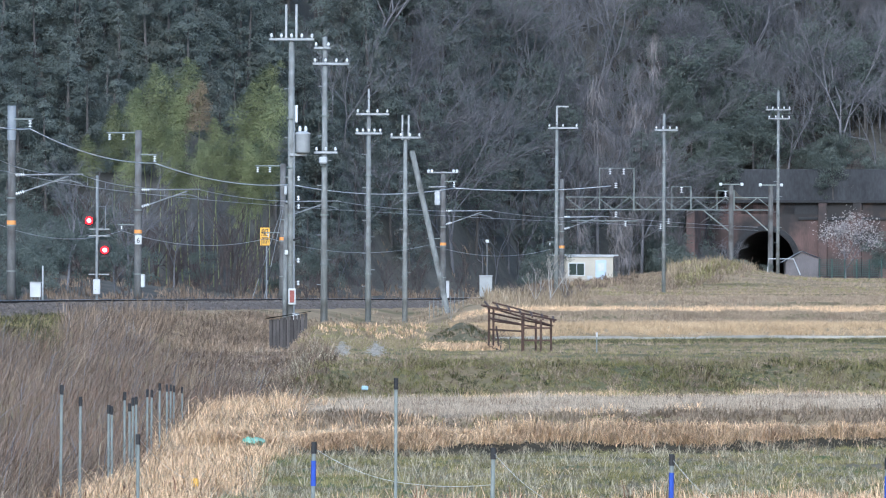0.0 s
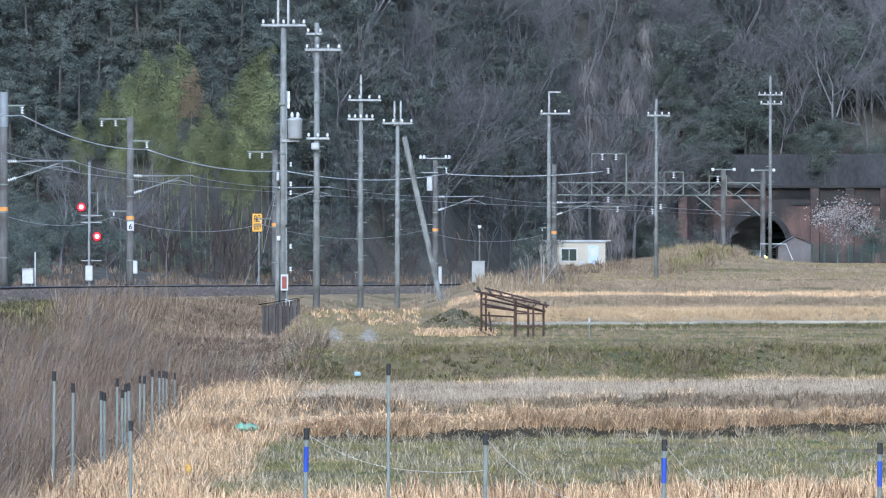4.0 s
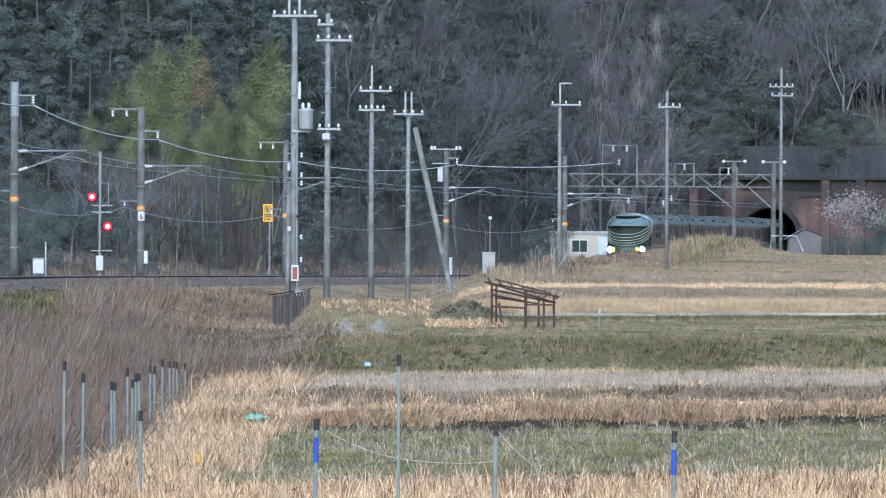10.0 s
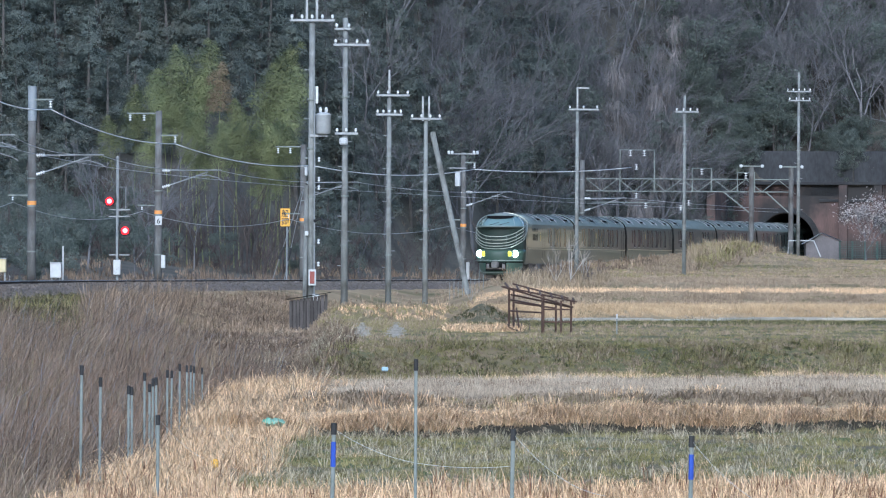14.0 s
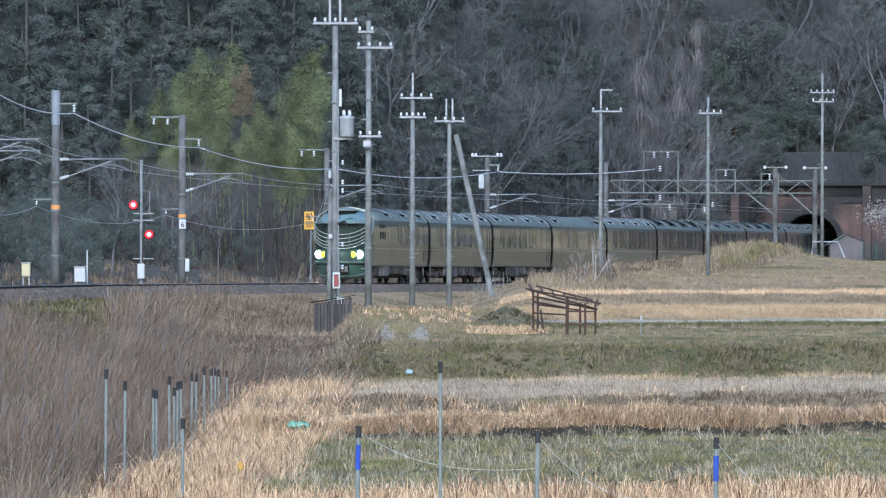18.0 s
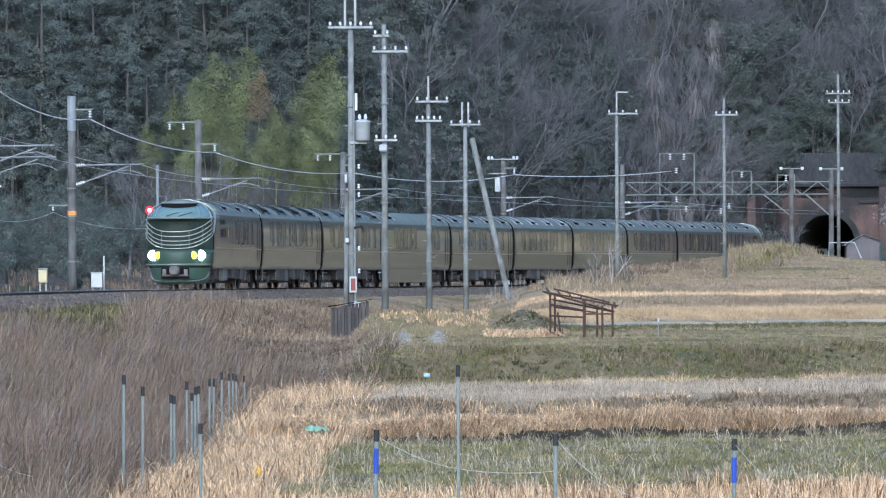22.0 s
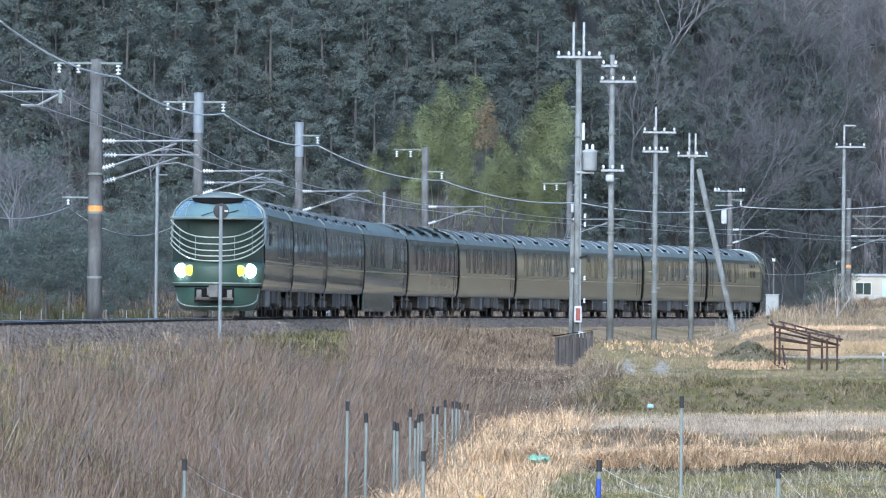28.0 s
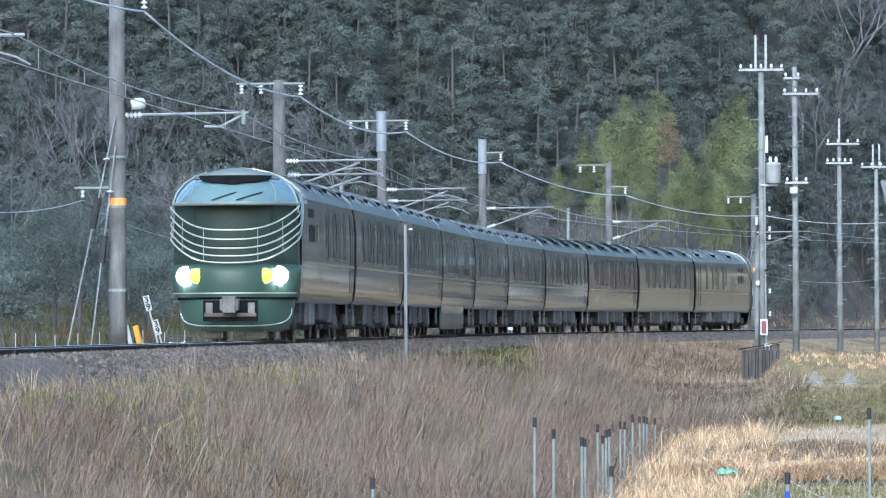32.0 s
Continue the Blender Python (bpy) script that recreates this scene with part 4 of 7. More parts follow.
def slot(name, car, y, w, z0, z1, side, mat_, proud=0.010):
    bm = bmesh.new()
    zs = [z0 + (z1 - z0) * i / 6 for i in range(7)]
    rows = [[bm.verts.new((side * (half_width(z) + proud), yy, z)) for z in zs] for yy in (y - w / 2, y + w / 2)]
    for i in range(6):
        f = (rows[0][i], rows[0][i + 1], rows[1][i + 1], rows[1][i])
        bm.faces.new(f if side > 0 else f[::-1])
    return part(name, bm, mat_, car)


def roof_gear(car, ys, rnd):
    """Cooling units and ribs on the roof."""
    for y in ys:
        bm = bmesh.new()
        ring = [(x * 1.012, z + 0.05) for x, z in TOP[2:]]
        pts = [(-x, z) for x, z in ring] + [(x, z) for x, z in ring[::-1][1:]]
        strip(bm, pts, y - 0.5, y + 0.5, True)
        bmesh.ops.solidify(bm, geom=bm.faces[:], thickness=0.05)
        part("roof_unit", bm, M_unit, car, "grey louvred roof unit")
        for s in (-1, 1):
            part("louvre_end", boxed(s * 1.17, y, 3.775, 0.10, 1.3, 0.10, 0.02), M_slot, car)
        low = [(x * 1.015, z + 0.055) for x, z in TOP[1:]]
        arc = [(-x, z) for x, z in low] + [(x, z) for x, z in low[::-1][1:]]
        for yy in (y - 0.95, y + 0.95):
            rib = bmesh.new()
            strip(rib, arc, yy - 0.27, yy + 0.27, True)
            bmesh.ops.solidify(rib, geom=rib.faces[:], thickness=0.05)
            part("roof_rib", rib, M_vent, car, "pale metal roof rib")


def end_rim(car, y):
    pts = [(-x * 1.006, z + 0.006) for x, z in TOP] + [(x * 1.006, z + 0.006) for x, z in TOP[::-1][1:]]
    bm = tubed([(x, y, z) for x, z in pts], 0.018, 6)
    part("end_rim", bm, M_rim, car, "pale rim round the car end")


def rail_car(kind, label, lamps=None):
    """A car with its origin at rail level under its middle, nose towards +y."""
    car = thing("sleeping_car", Matrix.Identity(4), label, "train car", "cars of the green train")
    front = HALF if kind != "end" else 8.0
    for s in (False, True):
        bm = bmesh.new()
        strip(bm, SIDE, -HALF, front, s)
        part("side_wall", bm, M_body, car, smooth_faces=True)
    bm = bmesh.new()
    strip(bm, [(-x, z) for x, z in TOP] + [(x, z) for x, z in TOP[::-1][1:]], -HALF, front, True)
    part("roof", bm, M_roof, car, "grey-green rounded roof", True)
    outline = SIDE + TOP[1:]
    for y in ((-HALF,) if kind == "end" else (-HALF, HALF)):
        bm = bmesh.new()
        vs = [bm.verts.new((x, y, z)) for x, z in outline] + [bm.verts.new((-x, y, z)) for x, z in outline[::-1][1:]]
        bm.faces.new(vs if y > 0 else vs[::-1])
        part("end_wall", bm, M_slot, car)
        bm = boxed(0, y + math.copysign(0.14, y), 2.5, 2.2, 0.3, 2.7, 0.05)
        part("gangway_bellows", bm, M_black, car, "black folded gangway bellows")
        end_rim(car, y - math.copysign(0.08, y))
    part("floor", boxed(0, (front - HALF) / 2, 1.08, 2.6, front + HALF, 0.1), M_under, car)
    bogie(car, -7.0), bogie(car, 6.6 if kind == "end" else 7.0)
    # side openings
    for s in (-1, 1):
        for y in (-HALF + 0.14,) + (() if kind == "end" else (HALF - 0.14,)):
            slot("corner_seam", car, y, 0.11, 1.1, 3.42, s, M_slot)
        slot("belt_line", car, (front - HALF) / 2 - 0.2, front + HALF - 0.9, 1.85, 1.905, s, M_belt)
        if kind == "lounge":
            ys = [-6.2, -4.9, -3.6, 1.2, 2.6, 4.0, 5.4, 6.8]
        elif kind == "end":
            ys = [-6.4, -4.6, -2.8, -1.0]
        else:
            ys = [-6.6, -4.7, -2.8, -0.9, 1.0, 2.9, 4.8, 6.7]
        for i, y in enumerate(ys):
            wide = (0.62, 0.5, 0.95, 0.62)[i % 4]
            window(car, y, wide, 2.06, 3.24, s)
            slot("window_post", car, y + wide / 2 + 0.03, 0.05, 2.04, 3.26, s, M_frame, 0.012)
            slot("window_post", car, y - wide / 2 - 0.03, 0.04, 2.04, 3.26, s, M_slot, 0.012)
            slot("window_sill", car, y, wide + 0.1, 2.02, 2.06, s, M_frame, 0.012)
            if i % 3 != 1:
                slot("curtain", car, y + wide * (0.28 - 0.2 * (i % 2)), 0.07 + 0.05 * (i % 3), 2.2, 3.16, s, M_curtain, 0.009)
            if i % 2:
                window(car, y + 0.85, 0.34, 2.3, 3.2, s)
        if kind != "end":
            slot("crest", car, 2.1, 0.30, 2.62, 2.98, s, M_gold)
            slot("crest_lettering", car, 2.1, 0.26, 3.05, 3.1, s, M_gold)
        slot("door", car, -8.5, 0.16, 1.2, 3.25, s, M_slot)
        slot("door", car, -9.25, 0.10, 1.2, 3.25, s, M_slot)
        for y in (-5.3, -8.2):
            slot("marker", car, y, 0.05, 1.32, 1.42, s, M_gold)
    if kind == "lounge":
        for s in (-1, 1):
            part("deep_skirt", boxed(s * 1.33, 2.9, 0.60, 0.10, 13.2, 0.78, 0.03), M_body, car, "body side drawn down to the rails")
    for y0, y1 in ((-10.0, -8.7), (-5.3, 5.2), (8.7, 10.0)):
        if kind != "end" or y1 < 9:
            part("underframe_gear", boxed(0, (y0 + y1) / 2, 0.58, 1.3, y1 - y0, 0.66, 0.04), M_under, car)
    # underfloor equipment
    rnd = random.Random(len(kind))
    for s in (-1, 1):
        y = -5.0
        while y < 4.6 and kind != "lounge":
            w = rnd.uniform(0.7, 1.7)
            part("equipment_box", boxed(s * (1.02 + rnd.uniform(-0.05, 0.06)), y + w / 2, 0.7 + rnd.uniform(-0.03, 0.08), 0.5, w, 0.62 + rnd.uniform(-0.12, 0.1), 0.03),
                 M_cover if rnd.random() < 0.5 else M_under, car)
            y += w + rnd.uniform(0.12, 0.5)
        for y in (-9.2, -4.8, 4.9, 9.2 if kind != "end" else 4.7):
            part("step_bracket", boxed(s * 1.3, y, 0.72, 0.06, 0.08, 0.7, 0.01), M_cover, car)
    roof_gear(car, {"plain": [-8.0, -2.9, 2.3, 7.6], "lounge": [-8.0, 7.9], "end": [-8.0, -2.9, 2.3]}[kind], rnd)
    if kind == "end":
        nose(car, lamps)
    return car


def nose(car, lamps):
    part("front_apron", mask([(0.22, 1.02, 9.75, 1.2), (0.30, 1.18, 10.05, 1.4), (0.55, 1.28, 10.25, 1.6), (0.98, 1.345, 10.33, 1.7)], 8.4), M_nose, car, "green curved apron", True)
    part("apron_gap", mask([(0.98, 1.34, 10.26, 1.35), (1.04, 1.34, 10.26, 1.35)], 8.2), M_slot, car)
    part("front_panel", mask([(1.04, 1.39, 10.34, 1.35), (1.3, 1.42, 10.37, 1.35), (1.6, 1.45, 10.36, 1.35), (1.80, 1.46, 10.30, 1.35), (1.82, 1.30, 10.1, 1.1), (1.80, 0.6, 9.6, 0.5)], 8.0), M_panel, car, "dark green lamp panel", True)
    for z0, z1, lab in ((1.12, 1.15, "pale panel line"),):
        part("trim_line", mask([(z, (1.30 if z < 1 else 1.40) + 0.01, (10.1 if z < 1 else 10.35) + 0.02, 1.04) for z in (z0, z1)], 9.3 if z0 < 1 else 9.0), M_chrome, car, lab)
    smile = []
    for j in range(-12, 13):
        a = j / 12
        x = 1.285 * math.sin(math.pi / 2 * a)
        smile.append((x, 10.14 + 0.12 * abs(a) - 1.5 * (abs(x) / 1.285) ** 2.6, 0.36 + 0.42 * abs(a) ** 4))
    part("apron_line", tubed(smile, 0.020, 6), M_rim, car, "white line curving round the apron", True)
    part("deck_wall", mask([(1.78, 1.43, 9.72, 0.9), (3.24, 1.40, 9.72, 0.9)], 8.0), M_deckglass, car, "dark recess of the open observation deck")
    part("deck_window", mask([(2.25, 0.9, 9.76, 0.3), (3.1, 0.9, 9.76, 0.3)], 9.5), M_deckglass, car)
    part("brow", mask([(3.20, 1.40, 10.16, 1.4), (3.22, 1.455, 10.27, 1.4), (3.27, 1.455, 10.27, 1.4), (3.30, 1.42, 10.2, 1.4)], 8.0), M_roof, car, "pale sill under the windscreen", True)
    part("windscreen", mask([(3.29, 1.40, 10.18, 1.45), (3.42, 1.372, 10.08, 1.45), (3.56, 1.29, 9.92, 1.4), (3.72, 1.16, 9.70, 1.25), (3.88, 0.95, 9.40, 1.1)], 8.0), M_screen, car, "windscreen with a pale sky reflection in its colour", True)
    part("sun_shade", mask([(3.72, 0.10, 9.80, 0.02), (3.75, 0.50, 9.77, 0.2), (3.82, 0.76, 9.64, 0.4), (3.93, 0.84, 9.46, 0.6)], 8.6), M_slot, car, "black shade over the windscreen", True)
    part("roof_dome", mask([(3.86, 0.99, 9.48, 1.1), (3.94, 0.84, 9.46, 1.0), (4.03, 0.62, 9.2, 0.9), (4.10, 0.33, 8.8, 0.5), (4.13, 0.05, 8.3, 0.1)], 7.9), M_roof, car, "grey-green rounded dome", True)
    for s in (-1, 1):
        x0 = -0.70 if s < 0 else -0.12
        sweep = [(x0 + 0.56 * q, 3.52 - 0.19 * q) for q in (0, 0.33, 0.66, 1)]
        part("wiper", tubed([(x, float(np.interp(z, [3.29, 3.42, 3.56], [10.18, 10.08, 9.92])) - 1.45 * (abs(x) / 1.36) ** 2.6 + 0.05, z) for x, z in sweep], 0.016, 5), M_black, car)
        part("screen_frame", tubed([(s * 1.455, 8.9, 3.05), (s * 1.435, 8.84, 3.30), (s * 1.35, 8.76, 3.54), (s * 1.18, 8.66, 3.76), (s * 0.96, 8.5, 3.92), (s * 0.7, 8.3, 4.02)], 0.022, 6), M_rim, car)
    # silver rails round the deck, sweeping up the corners
    for i, z0 in enumerate((2.62, 2.40, 2.19, 2.01, 1.85)):
        pts = []
        top = 3.56 + 0.02 * i
        for j in range(-14, 15):
            a = j / 14
            x = 1.475 * math.sin(math.pi / 2 * a)
            pts.append((x, 10.38 - 1.35 * (abs(x) / 1.475) ** 2.6, z0 + 0.56 * (abs(x) / 1.475) ** 3.0))
        zs = z0 + 0.56
        for s in (-1, 1):
            side = []
            for k in range(1, 9):
                q = k / 8
                z = zs + (top - zs) * q ** 1.4
                side.append((s * (half_width(z) + 0.02), 9.03 - (1.95 + 0.05 * i) * q ** 0.9, z))
            pts = side[::-1] + pts if s < 0 else pts + side
        part("deck_rail", tubed(pts, 0.02, 6), M_palegold, car, "silver rail", True)
    pts = [(-x * 1.01, 7.05 + 0.35 * (z - 3.42), z + 0.015) for x, z in TOP] + [(x * 1.01, 7.05 + 0.35 * (z - 3.42), z + 0.015) for x, z in TOP[::-1][1:]]
    part("roof_arch", tubed(pts, 0.034, 6), M_palegold, car, "silver arch over the roof", True)
    for i in range(4):
        y = 6.6 - 0.3 * i
        for s in (-1, 1):
            part("roof_groove", tubed([(s * (half_width(z) + 0.004), y - 0.35 * (z - 3.3), z) for z in (3.3, 3.5, 3.65, 3.8, 3.92, 4.0)], 0.014, 5), M_rim, car)
    for s in (-1, 1):
        part("screen_divider", tubed([(s * 0.99, 10.2 - 1.45 * (0.99 / 1.4) ** 2.6, 3.30), (s * 0.95, 9.98 - 1.4 * (0.95 / 1.3) ** 2.6, 3.56), (s * 0.86, 9.72 - 1.25 * (0.86 / 1.16) ** 2.6, 3.74)], 0.014, 5), M_rim, car)
    for x in (-1.22, -0.62, 0.0, 0.62, 1.22)[1:4:2] + (-1.15, 1.15):
        y = 10.36 - 1.35 * (abs(x) / 1.475) ** 2.6
        part("rail_post", tubed([(x, y, 1.84 + 0.56 * (abs(x) / 1.475) ** 3.0), (x, y, 2.62 + 0.56 * (abs(x) / 1.475) ** 3.0)], 0.010, 6), M_rim, car)
    for y, z in ((4.0, 2.4), (4.5, 2.4), (5.0, 2.4), (5.5, 2.4), (4.0, 2.98), (4.5, 2.98), (5.0, 2.98), (5.5, 2.98)):
        for s in (-1, 1):
            slot("louvre", car, y, 0.2, z, z + (0.4 if z < 2.5 else 0.22), s, M_slot)
    for y in (0.9, 1.6):
        for s in (-1, 1):
            slot("seam", car, y + 0.4, 0.04, 1.3, 3.3, s, M_slot)
    for s in (-1, 1):
        slot("crest", car, 2.9, 0.32, 2.4, 2.76, s, M_gold)
        slot("crest_lettering", car, 2.9, 0.28, 2.84, 2.9, s, M_gold)
        slot("cab_door_seam", car, 7.5, 0.05, 1.25, 3.25, s, M_slot)
    # lamps
    for s in (-1, 1):
        # discs larger than the lamps themselves, to take in part of their glare
        for dx, r, mat_, nm in ((1.06, 0.212, M_lamp, "headlamp"), (0.78, 0.16, M_amber, "inner_lamp")):
            x = s * dx
            y = 10.37 - 1.35 * (dx / 1.45) ** 2.6
            bm = lathe(bmesh.new(), [(r * 0.6, -0.08), (r, 0.0), (r * 0.9, 0.03), (r * 0.4, 0.05)], 16, pose(x, y, 1.54, -90, 0, 0))
            part(nm, bm, mat_ if lamps else M_lens_off, car, "lit " + nm.replace("_", " ") if lamps else "")
            part("lamp_ring", tubed([(x + (r + 0.02) * math.cos(q), y - 0.0, 1.54 + (r + 0.02) * math.sin(q)) for q in (2 * math.pi * j / 16 for j in range(17))], 0.018, 5), M_chrome, car)
    # coupler before a flat near-black plate whose colour holds the recess's shade
    part("coupler_recess_shade", boxed(0, 10.33, 0.72, 1.25, 0.06, 0.5, 0.01), M_slot, car)
    part("coupler", bevel(box(box(bmesh.new(), 0, 10.5, 0.86, 0.42, 0.5, 0.28), 0, 10.62, 0.86, 0.3, 0.4, 0.4), 0.02), M_cover, car, "grey coupler head")
    part("coupler_bar", boxed(0, 10.40, 0.62, 1.2, 0.08, 0.1, 0.02), M_under, car)
    for s in (-1, 1):
        part("hose_box", boxed(s * 0.48, 10.38, 0.76, 0.16, 0.1, 0.3, 0.02), M_cover, car)
        part("snow_guard", boxed(s * 0.5, 9.5, 0.2, 0.5, 0.12, 0.3, 0.03), M_under, car)


# cars are 3.03 m wide over the sides
lead = rail_car("end", "dark green leading observation car with silver rails", True)
plain = rail_car("plain", "dark green sleeping car with dark windows")
lounge = rail_car("lounge", "dark green lounge car with a deep skirt")
tail = rail_car("end", "dark green rear observation car with silver rails", False)
for c in (lead, plain, lounge, tail):
    c.scale = (1.035, 1, 1)
cars = [lead, plain] + [None] * 7 + [tail]
for i in range(2, 9):
    cars[i] = lounge if i == 3 else copy_thing(plain, Matrix.Identity(4))


def motions():
    """The train runs out of the tunnel towards the camera."""
    for i, car in enumerate(cars):
        rows = []
        for t in range(0, 33):
            s = 16.229 * t + 0.04555 * (t - 32) ** 2 - 10.35 - PITCH * i
            a, b = line_at(s + 7), line_at(s - 7)
            x, y = (a[0] + b[0]) / 2, (a[1] + b[1]) / 2
            h = math.degrees(math.atan2(b[0] - a[0], b[1] - a[1]))
            rows.append((t, pose(x, y, float(rail_z(y)), 0, 0, (180 - h) + (180 if i == 9 else 0))))
        walk(car, rows)

# ---- overhead line ----
def insulator(parent, p, down=0.34, n=3, r=0.085):
    """A string of porcelain sheds hanging from p."""
    prof = []
    for i in range(n):
        z = -down * (i + 0.3) / n
        prof += [(0.025, z + 0.03), (r, z), (r * 0.9, z - 0.03), (0.025, z - 0.045)]
    return part("insulator", lathe(bmesh.new(), prof, 10, Matrix.Translation(p)), M_white, parent, "white porcelain insulator", True)


def rod_insulator(parent, a, b, r=0.075):
    a, b = Vector(a), Vector(b)
    bm = tubed([a, b], 0.03, 6)
    for i in range(4):
        c = a.lerp(b, (i + 0.7) / 4.6)
        d = (b - a).normalized() * 0.025
        tube(bm, [c - d, c + d], r, 8)
    return part("insulator", bm, M_white, parent, "white porcelain insulator")


def catenary_pole(u, top_v, feeder=None, left_arm=False, twin=False, steel_top=False, lean=0.0, r=0.19, sign=False, braced=True, tee=False):
    s = on_line(u * U, -3.0)
    x, y, h = line_at(s, -3.0)
    zr = float(rail_z(y))
    top = EYE - top_v * U * y
    z0 = zr - 1.0
    p = thing("overhead_line_pole", pose(x, y, 0, 0, lean, -math.degrees(h)), "grey concrete railway pole carrying an overhead line bracket", "pole", "overhead line poles")
    shaft = lathe(bmesh.new(), [(r * 1.12, z0), (r, 2.5), (r * 0.86, top)], 14)
    part("shaft", shaft, M_concrete, p, "", True)
    if steel_top:
        part("cap_sleeve", lathe(bmesh.new(), [(r * 1.02, top - 1.5), (r * 1.02, top), (r * 0.8, top + 0.02)], 14), M_sleeve, p, "pale steel sleeve")
    for z in (1.2 + zr, 3.2 + zr, 4.4 + zr):
        part("strap", lathe(bmesh.new(), [(r * 1.1, z), (r * 1.1, z + 0.07)], 12), M_gantry, p)
    zc = zr + 5.45
    for k in range(2 if twin else 1):
        dz, dy = 0.42 * k, 0.5 * k
        rod_insulator(p, (r * 0.9, dy, zc - dz), (r + 0.42, dy, zc - dz))
        part("cantilever", tubed([(r + 0.4, dy, zc - dz), (3.15, dy, zc + 0.03 - dz)], 0.035, 6), M_steel, p)
        if not braced:
            part("drop_arm", tubed([(2.1, dy, zc - 0.3), (2.5, dy, zc - 0.3), (3.0, dy, zc - 0.04)], 0.035, 6), M_steel, p)
            part("end_clamp", boxed(3.05, dy, zc - 0.08, 0.1, 0.1, 0.36, 0.02), M_gantry, p)
            continue
        rod_insulator(p, (r * 0.9, dy, zc - 0.85 - dz), (r + 0.40, dy, zc - 0.72 - dz))
        part("brace", tubed([(r + 0.38, dy, zc - 0.73 - dz), (2.5, dy, zc - 0.06 - dz)], 0.032, 6), M_steel, p)
        part("registration_arm", tubed([(1.9, dy, zc - 0.28 - dz), (2.5, dy, zc - 0.22 - dz), (3.0, dy, zc - 0.36 - dz), (3.25, dy, zc - 0.5 - dz)], 0.022, 5), M_steel, p)
    if tee:
        part("top_arm", boxed(0, -0.2, top - 0.1, 2.0, 0.08, 0.08, 0.01), M_steel, p)
        for dx in (-0.92, -0.7, 0.7, 0.92):
            part("insulator", lathe(bmesh.new(), [(0.05, -0.1), (0.1, -0.04), (0.08, 0.0), (0.1, 0.06), (0.05, 0.12)], 10, Matrix.Translation((dx, -0.2, top - 0.02))), M_white, p, "white porcelain insulator")
        part("mid_arm", boxed(-0.35, -0.2, top - 1.0, 1.1, 0.07, 0.07, 0.01), M_steel, p)
        part("switch_box", boxed(-0.32, -0.25, top - 1.7, 0.34, 0.3, 0.9, 0.03), M_boxgrey, p, "grey switch box")
    if left_arm:
        part("top_arm", boxed(-0.75, 0, top - 0.12, 1.7, 0.07, 0.07, 0.01), M_gantry, p)
        for dx in (-1.45, -0.75):
            insulator(p, (dx, 0, top - 0.18))
    part("lower_arm", boxed(-0.55, 0.1, 3.7 + zr, 1.0, 0.06, 0.06, 0.01), M_gantry, p)
    insulator(p, (-0.85, 0.1, 3.64 + zr), 0.2, 2, 0.05)
    part("orange_band", lathe(bmesh.new(), [(r * 1.06, 3.25 + zr), (r * 1.06, 3.45 + zr)], 14), M_orange, p)
    fp = None
    if feeder:
        fu, fv = feeder
        fx, fz = (fu - u) * U * y, EYE - fv * U * y
        part("feeder_arm", boxed(fx / 2 - (0.6 if twin else 0), -0.1, fz + 0.42, abs(fx) + 0.25 + (1.2 if twin else 0), 0.06, 0.07, 0.01), M_gantry, p)
        insulator(p, (fx, -0.1, fz + 0.38), 0.36, 3, 0.085)
        if twin:
            for dx in (-0.55, -1.15):
                insulator(p, (dx, -0.1, fz + 0.38), 0.30, 3, 0.075)
        fp = (p.matrix_basis @ Vector((fx, -0.1, fz)))
    if sign:
        part("number_plate", boxed(0.05, -r - 0.03, 2.95 + zr, 0.34, 0.03, 0.46, 0.01), M_boxwhite, p, "white kilometre plate")
        glyph(p, "6", 0.05, -r - 0.05, 2.80 + zr, 0.36, M_black)
        part("junction_box", boxed(0.28, -0.1, 0.9 + zr, 0.2, 0.2, 0.65, 0.02), M_boxwhite, p)
    return p, s, fp


def glyph(parent, text, x, y, z, size, mat_):
    """Lettering as a flat mesh that faces -y."""
    cu = bpy.data.curves.new("lettering", "FONT")
    cu.body, cu.size, cu.align_x, cu.extrude, cu.offset = text, size, "CENTER", 0.004, 0.004
    tmp = new("lettering", cu)
    dg = bpy.context.evaluated_depsgraph_get()
    me_ = bpy.data.meshes.new_from_object(tmp.evaluated_get(dg))
    bpy.data.objects.remove(tmp)
    me_.materials.clear()
    me_.materials.append(mat_)
    ob = new("lettering", me_)
    ob.parent = parent
    ob.matrix_basis = pose(x, y, z, 90, 0, 0)
    return ob


POLES = [catenary_pole(-1338, -660, (-1288, -559), r=0.21, braced=False), catenary_pole(-1050, -436, (-1011, -405), twin=True, r=0.22), catenary_pole(-868, -378, (-824, -342), twin=True, steel_top=True),
         catenary_pole(-689, -327, (-656, -287), steel_top=True), catenary_pole(-464, -285, (-434, -227), left_arm=True, sign=True),
         catenary_pole(-206, -227, (-190, -190), left_arm=True), catenary_pole(75, -215, (95, -185), tee=True), catenary_pole(286, -202),
         catenary_pole(-1830, -900, (-1761, -775), r=0.21)]


